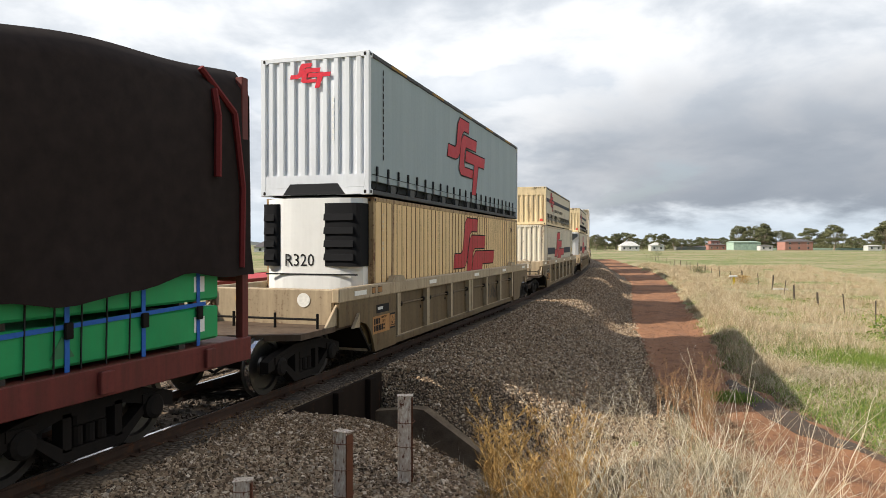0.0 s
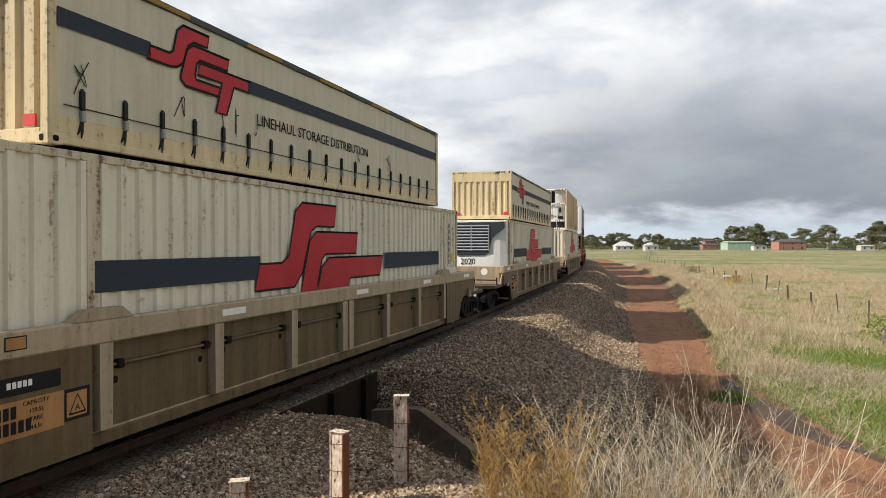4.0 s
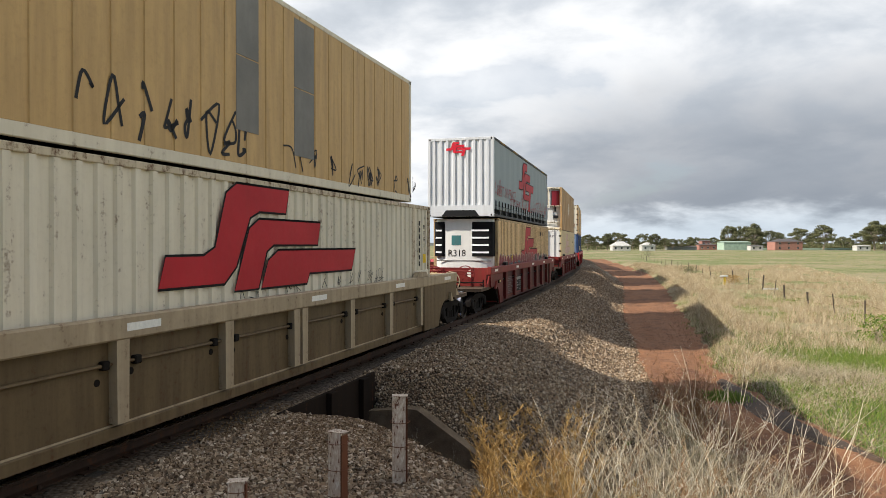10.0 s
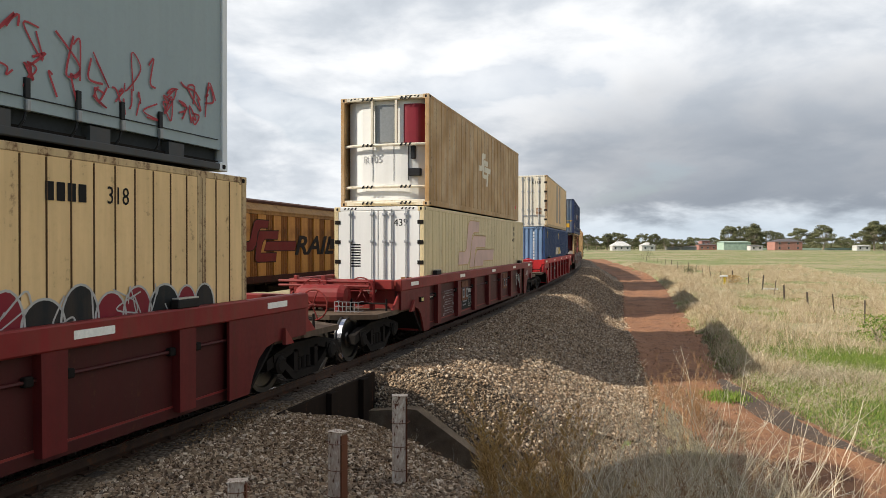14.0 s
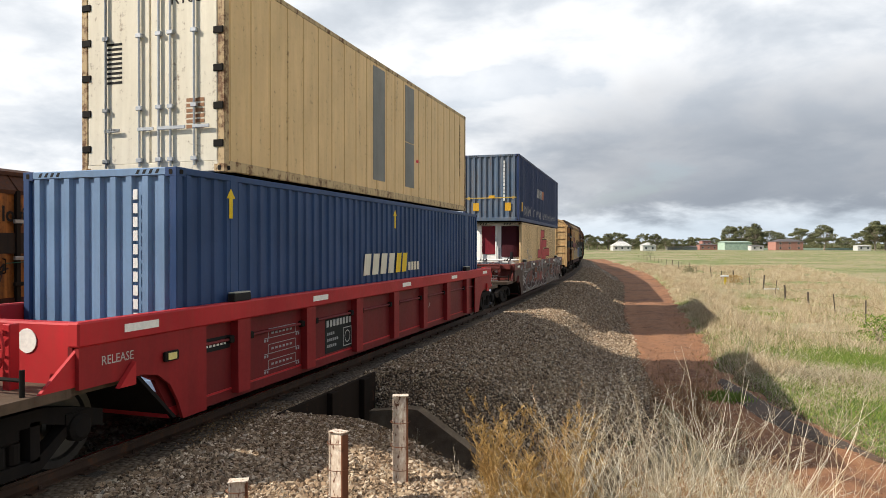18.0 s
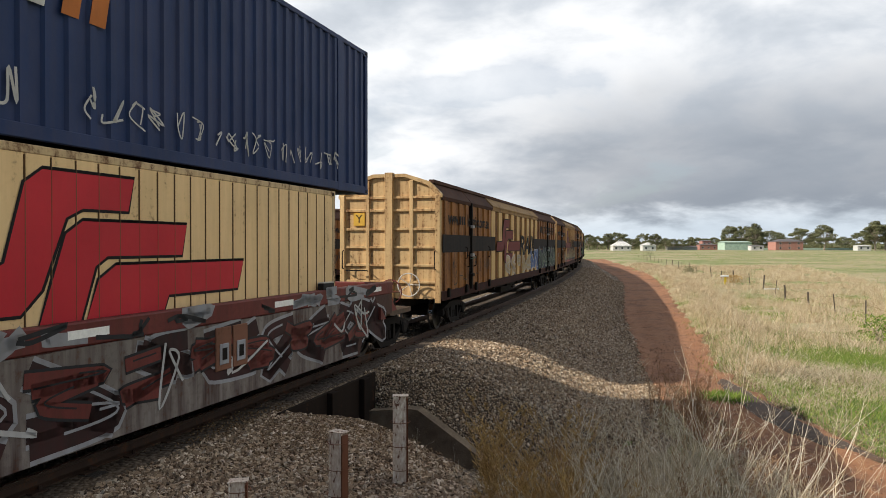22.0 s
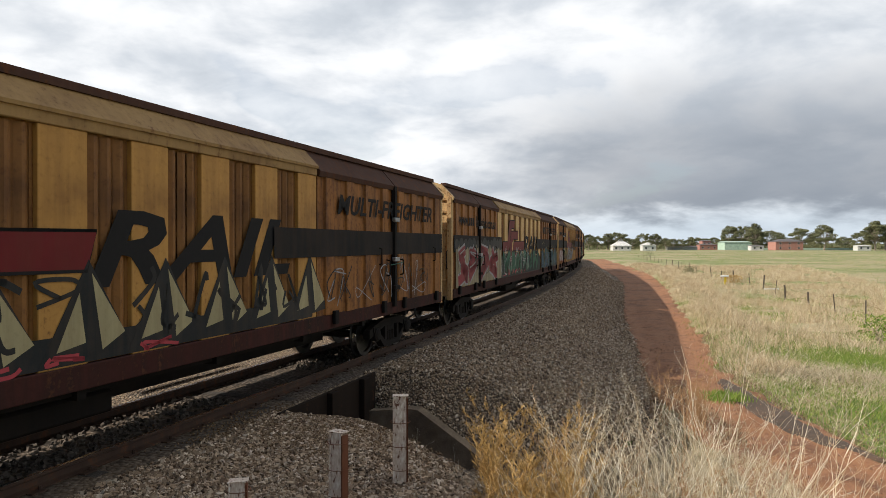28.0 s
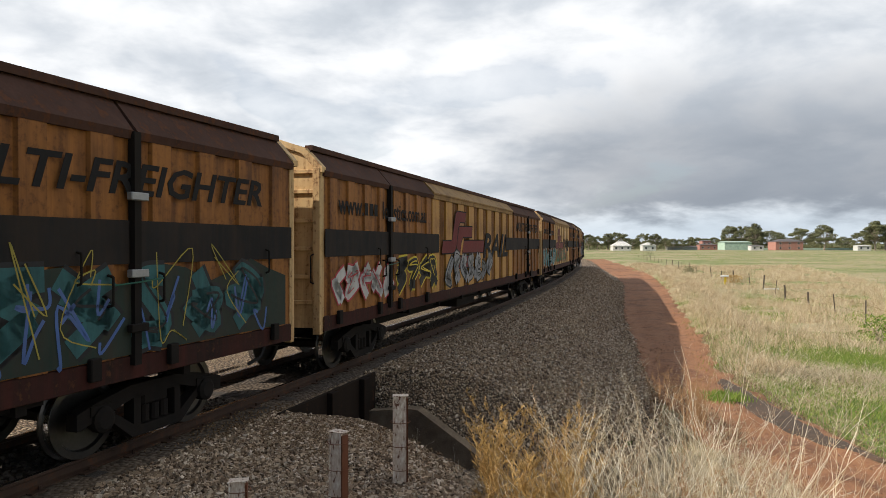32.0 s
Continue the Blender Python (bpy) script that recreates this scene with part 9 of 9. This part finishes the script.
def dress_van(v, h, look_id):
    """Prints and graffiti of one van."""
    xo = 1.4562
    lettering("print", "www.", 0.50, INK, v, (xo, -h + 1.20, 3.12), RIGHT, 0.95, 0.0, 0.010)
    bars("print", v, INK, xo, -h + 1.80, 2.98, 3, 0.16, 0.24, 0.5)
    lettering("print", "logistics.com.au", 0.50, INK, v, (xo, -h + 4.15, 3.10), RIGHT, 0.92, 0.0, 0.010)
    decal("print", v, VAN_MARK, VAN_RED, 1.423, -h + 6.97, 1.72, 4.76, 1.65, "large red print")
    lettering("print", "RAIL", 1.14, INK, v, (1.4255, -h + 13.5, 2.33), RIGHT, 1.0, 0.3, 0.03, 4.0)
    lettering("print", "MULTI-FREIGHTER", 0.50, INK, v, (xo, h - 3.5, 3.12), RIGHT, 1.0, 0.25, 0.010, 5.1)
    d = 1.4585
    if look_id == 0:
        piece_letters(v, 1.428, -h + 8.5, -h + 14.4, 1.22, 2.0, paint("pale_cream_spray", (0.46, 0.34, 0.19), 0.6, grime=0.3), SPRAY_WHITE, 101, "pale cream letters with white outlines", None, 1.25)
        part("graffiti", G().prism([(h - 6.6, 1.2)] + [(h - 6.6 + 6.3 * j / 14, 2.22 + 0.12 * math.sin(j * 1.9)) for j in range(15)] + [(h - 0.3, 1.2)], 0, 1.4566, 1.4572), paint("blue_black_base_coat", (0.018, 0.03, 0.055), 0.7, grime=0.4), v, "blue-black base coat")
        piece_letters(v, d, h - 6.5, h - 0.4, 1.24, 2.28, paint("dark_teal_spray", (0.022, 0.062, 0.055), 0.6, grime=0.35), paint("pale_mint_spray", (0.22, 0.27, 0.21), 0.6, grime=0.4), 102, "dark teal letters with pale mint outlines", None, 1.15)
        piece_letters(v, 1.426, -h + 14.2, -h + 16.5, 1.2, 2.3, SPRAY_BLUE, SPRAY_WHITE, 103, "blue and white letters", None, 0.9)
        scrawl(v, d, -h + 0.4, -h + 6.5, 1.3, 2.0, SPRAY_DARK, 104, 0.5, 0.02, "faint scratched scrawls", 0.7)
    elif look_id == 1:
        part("graffiti", G().box(1.4245, 1.4255, -h + 6.6, h - 6.9, 1.20, 1.50), SPRAY_DARK, v, "charcoal base coat")
        cream = paint("cream_spray", (0.36, 0.31, 0.17), 0.6, grime=0.45, dirt=(0.10, 0.06, 0.03))
        for k in range(9):
            u = -h + 6.4 + k * 1.15
            part("graffiti", G().prism([(u, 1.20), (u + 0.62, 2.26), (u + 1.22, 1.3)], 0, 1.4265 + 0.0004 * (k % 2), 1.4275 + 0.0004 * (k % 2)), SPRAY_DARK, v, "charcoal spike")
            part("graffiti", G().prism([(u + 0.66, 2.12), (u + 1.12, 1.46), (u + 0.80, 1.30)], 0, 1.4285, 1.4292), cream, v, "cream facet of a spike")
            part("graffiti", G().prism([(u + 0.50, 1.92), (u + 0.58, 1.40), (u + 0.22, 1.34)], 0, 1.4285, 1.4292), cream, v)
        scrawl(v, 1.4305, -h + 6.6, -h + 16.3, 1.25, 2.15, SPRAY_DARK, 115, 0.5, 0.06, "charcoal strokes", 0.7)
        scrawl(v, 1.4310, -h + 6.6, -h + 14.0, 1.18, 1.32, SPRAY_RED, 116, 0.8, 0.04, "red strokes along the foot", 0.8)
        scrawl(v, d, h - 6.6, h - 0.4, 1.22, 2.05, SPRAY_GREY, 111, 1.0, 0.022, "thin faded outlines of letters")
        scrawl(v, d + 0.001, h - 6.6, h - 0.4, 1.22, 2.05, SPRAY_DARK, 113, 0.8, 0.03, "thin dark outlines of letters")
        scrawl(v, d, -h + 0.5, -h + 6.5, 1.25, 2.1, SPRAY_BLACK, 112, 0.6, 0.04, "black scrawls")
    elif look_id == 2:
        part("graffiti", G().box(1.4570, 1.4580, -h + 0.3, -h + 6.6, 1.2, 2.4), paint("grimy_cream_spray", (0.30, 0.25, 0.16), 0.7, grime=0.6, dirt=(0.06, 0.04, 0.02)), v, "grimy cream background spray")
        base = paint("dark_green_base_coat", (0.020, 0.034, 0.027), 0.7, grime=0.5, dirt=(0.05, 0.03, 0.02))
        for a, q, k in ((-h + 6.2, -h + 9.4, 0), (-h + 9.3, -h + 12.9, 1), (-h + 12.8, h - 6.8, 2)):
            wave = [(a + (q - a) * j / 12, 1.98 + 0.16 * math.sin(j * 1.3 + k) + 0.08 * math.sin(j * 2.9)) for j in range(13)]
            part("graffiti", G().prism([(a, 1.17)] + wave + [(q, 1.17)], 0, 1.4242 + 0.0004 * k, 1.4246 + 0.0004 * k), base, v, "dark green base coat")
        part("graffiti", G().prism([(h - 6.6, 1.2)] + [(h - 6.6 + 6.3 * j / 14, 2.08 + 0.14 * math.sin(j * 1.7)) for j in range(15)] + [(h - 0.3, 1.2)], 0, 1.4568, 1.4574), base, v)
        rb2 = random.Random(3)
        for k in range(13):
            u, rad = -h + 0.4 + 0.5 * k, rb2.uniform(0.18, 0.34)
            part("graffiti", G().prism([(u + rad * math.cos(a * 0.5236), 2.42 + rad * 0.7 * math.sin(a * 0.5236)) for a in range(12)], 0, 1.4582 + 0.0002 * k, 1.4584 + 0.0002 * k), SPRAY_DARK, v)
        piece_letters(v, d + 0.003, -h + 0.4, -h + 6.5, 1.22, 2.4, DARK_RED, SPRAY_GREY, 121, "dark red letters with pale outlines", None, 1.5)
        scrawl(v, d + 0.008, -h + 0.4, -h + 6.4, 1.25, 2.2, SPRAY_BLACK, 127, 0.9, 0.03, "thin black strokes")
        piece_letters(v, 1.428, -h + 6.9, -h + 16.4, 1.22, 2.15, paint("dull_green_spray", (0.06, 0.16, 0.10), 0.7, grime=0.5, dirt=(0.02, 0.03, 0.025)), SPRAY_DARK, 122, "dull green letters with charcoal outlines", None, 1.0)
        scrawl(v, 1.434, -h + 6.6, -h + 13.4, 1.2, 2.35, SPRAY_WHITE, 123, 0.8, 0.032, "white strokes")
        scrawl(v, 1.435, -h + 7.0, -h + 12.0, 1.2, 1.45, SPRAY_RED, 128, 0.7, 0.03, "red strokes")
        piece_letters(v, d, h - 6.6, h - 0.3, 1.22, 2.20, paint("deep_teal_spray", (0.035, 0.115, 0.12), 0.6, grime=0.55, dirt=(0.015, 0.025, 0.027)), SPRAY_BLACK, 124, "teal letters with black outlines", None, 1.05)
        scrawl(v, d + 0.005, h - 6.5, h - 1.0, 1.2, 2.5, paint("dull_yellow_spray", (0.32, 0.27, 0.05), 0.6, grime=0.4), 125, 1.0, 0.016, "dull yellow loops", 0.8)
        scrawl(v, d + 0.004, h - 6.5, h - 0.5, 1.25, 2.1, SPRAY_BLUE, 126, 0.5, 0.035, "blue strokes")
    elif look_id == 3:
        piece_letters(v, d, -h + 0.3, -h + 3.2, 1.3, 2.1, SPRAY_WHITE, SPRAY_RED, 131, "white letters with red outlines", None, 0.7)
        piece_letters(v, d, -h + 3.5, -h + 6.5, 1.3, 2.15, SPRAY_DARK, SPRAY_YELLOW, 132, "black letters with yellow outlines", None, 0.8)
        piece_letters(v, 1.426, -h + 7.2, -h + 13.0, 1.25, 2.2, SPRAY_GREY, SPRAY_DARK, 133, "grey letters", None, 0.9)
    elif look_id == 4:
        piece_letters(v, d, -h + 0.3, -h + 6.5, 1.25, 2.2, SPRAY_TEAL, SPRAY_WHITE, 141, "teal letters with white outlines", None, 1.0)
        piece_letters(v, 1.426, -h + 7.2, -h + 14.0, 1.25, 2.2, SPRAY_GREEN, SPRAY_RED, 142, "green letters with red outlines", None, 1.1)
    elif look_id == 5:
        # sunset-coloured letters
        for a, b, m in ((1.22, 1.52, SPRAY_YELLOW), (1.52, 1.85, SPRAY_ORANGE), (1.85, 2.2, SPRAY_TEAL)):
            part("graffiti", G().box(1.4575, 1.459, h - 6.4, h - 0.4, a, b), m, v)
        piece_letters(v, d + 0.002, h - 6.4, h - 0.4, 1.3, 2.2, SPRAY_ORANGE, SPRAY_BLACK, 151, "orange letters with black outlines", None, 1.3)
        piece_letters(v, d, -h + 0.3, -h + 6.5, 1.25, 2.1, SPRAY_DARK, SPRAY_WHITE, 152, "black letters with white outlines", None, 1.2)
    else:
        piece_letters(v, d, -h + 0.3, -h + 6.5, 1.22, 2.15, VAN_PALE, SPRAY_DARK, 161, "ochre letters with charcoal outlines", SPRAY_GREY, 1.6)
        piece_letters(v, d, h - 6.6, h - 0.3, 1.22, 2.15, SPRAY_GREY, SPRAY_BLACK, 162, "silver letters with black outlines", None, 0.9)


def end_gear(v, h):
    """The plate, the letter panel and the handbrake wheel on the front end."""
    part("letter_panel", G().box(-1.02, -0.70, -h - 0.004, -h + 0.06, 2.92, 3.26), paint("amber_panel", (0.62, 0.36, 0.05), 0.5, grime=0.15), v, "amber panel with a letter")
    lettering("letter", "Y", 0.30, INK, v, (-0.86, -h - 0.006, 3.09), FRONT)
    g = G().ring((0.62, -h - 0.20, 1.36), 1, 0.30, 0.016, 24)
    for k in range(5):
        a = k * 2 * math.pi / 5
        g.tube((0.62, -h - 0.14, 1.36), (0.62 + 0.30 * math.cos(a), -h - 0.20, 1.36 + 0.30 * math.sin(a)), 0.011, 5)
    g.tube((0.62, -h - 0.22, 1.36), (0.62, -h + 0.08, 1.36), 0.025)
    part("handwheel", g, paint("white_wheel", (0.55, 0.52, 0.46), 0.6, grime=0.3), v, "white handbrake wheel")
    part("rail_step", G().path([(-1.2, -h - 0.02, 1.7), (-1.2, -h - 0.12, 1.72), (-0.6, -h - 0.12, 1.72), (-0.6, -h - 0.02, 1.7)], 0.016, 5), STEEL_DARK, v)
    for x in (-1.3, 1.3):
        part("grab_iron", G().path([(x, -h - 0.03, 1.75), (x, -h - 0.12, 1.78), (x, -h - 0.12, 2.22), (x, -h - 0.03, 2.25)], 0.014, 5), STEEL_DARK, v)
    part("air_hose", G().path([(0.4, -h, 0.8), (0.42, -h - 0.25, 0.5), (0.3, -h - 0.45, 0.4)], 0.03, 6), BLACK, v)


def louvred_marks(v, h):
    """The graffiti and the print on the louvred van."""
    sea = paint("sea_green_spray", (0.05, 0.13, 0.075), 0.7, grime=0.45)
    rose = paint("dull_rose_spray", (0.24, 0.07, 0.07), 0.7, grime=0.4)
    piece_letters(v, 1.457, h - 6.4, h - 0.4, 1.22, 2.28, sea, SPRAY_DARK, 172, "sea-green and charcoal letters", SPRAY_DARK, 1.5)
    scrawl(v, 1.464, h - 4.6, h - 1.2, 1.3, 2.2, rose, 174, 0.9, 0.20, "dull rose strokes")
    scrawl(v, 1.457, -2.5, 2.5, 1.25, 1.95, SPRAY_DARK, 173, 0.5, 0.03, "faint dark scrawls", 0.6)
    scrawl(v, 1.457, 2.8, h - 6.6, 1.25, 2.0, SPRAY_GREY, 175, 0.55, 0.05, "silver and blue strokes")
    decal("print", v, VAN_MARK, VAN_RED, 1.457, -h + 3.0, 1.85, 4.2, 1.25, "dark red print")
    piece_letters(v, 1.462, -h + 1.6, -h + 8.4, 1.22, 2.15, SPRAY_DARK, SPRAY_GREY, 171, "charcoal letters with pale outlines", None, 1.0)


VAN_WORDS = ["rusty ochre box van with pale silver letters along its middle", "rusty ochre box van with charcoal spikes sprayed along it", "rusty ochre box van with black, teal and yellow graffiti",
             "rusty ochre box van with white letters on its front door", "rusty ochre box van with teal and green graffiti", "rusty ochre box van with sunset-coloured letters", "rusty ochre box van with large ochre letters"]
for k in range(6):
    v, h = van(187.1 + 24.03 * k, 23.2, VAN_WORDS[k % 5], pale=VAN_LIGHT if k in (0, 2, 4) else None)
    dress_van(v, h, k % 5)
    end_gear(v, h)
for k, look_id in enumerate((4, 5, 1, 2, 6, 0, 3)):
    v, h = van(-2.7 - 23.2 - 24.05 * k, 23.2 if k else 22.15, VAN_WORDS[look_id] if k else "orange-brown box van with louvres under its eaves and graffiti", track=BACK, run=back_run, sign=1, group="box vans on the second track", louvred=not k)
    if k:
        dress_van(v, h, look_id)
    else:
        louvred_marks(v, h)


def ladder_wagon(s_tail):
    """The empty red flat wagon ahead of the vans on the second track, with ladder frames at its ends."""
    w = thing("flat_wagon", "empty red flat wagon with ladder frames at its ends", "rail wagon", "wagons on the second track")
    h = 9.6
    part("deck", G().box(-1.35, 1.35, -h, h, 0.96, 1.12, 0.01), BRIGHT_RED, w)
    for sx in (-1, 1):
        xa, xb = sorted((sx * 1.38, sx * 1.26))
        part("side_sill", G().box(xa, xb, -h, h, 0.70, 1.14, 0.01), RED, w)
    part("centre_sill", G().box(-0.25, 0.25, -h, h, 0.66, 0.96), STEEL_DARK, w)
    for sy in (-1, 1):
        lad = G()
        y = sy * (h - 0.2)
        lad.path([(-1.18, y, 1.1), (-1.18, y, 4.6), (-1.0, y, 4.85), (1.0, y, 4.85), (1.18, y, 4.6), (1.18, y, 1.1)], 0.055, 6)
        part("ladder_frame", lad, RED, w, "red tubular end frame")
        for k in range(9):
            part("rung", G().tube((0.55, y, 1.4 + 0.36 * k), (1.18, y, 1.4 + 0.36 * k), 0.028, 6), RED, w)
        part("ladder_stile", G().tube((0.55, y, 1.1), (0.55, y, 4.84), 0.03, 6), RED, w)
        part("stay", G().tube((1.18, y, 4.4), (1.18, y - sy * 3.4, 1.15), 0.018, 5), STEEL_DARK, w)
        part("coupler", G().box(-0.11, 0.11, min(sy * h, sy * (h + 0.45)), max(sy * h, sy * (h + 0.45)), 0.70, 0.92, 0.02), STEEL_DARK, w)
        bogie(w, sy * (h - 2.0), back_run, 1)
    ride(w, BACK, s_tail + h, h - 2.0, back_run, 1)


ladder_wagon(-2.73)
ladder_wagon(17.3)

motions()
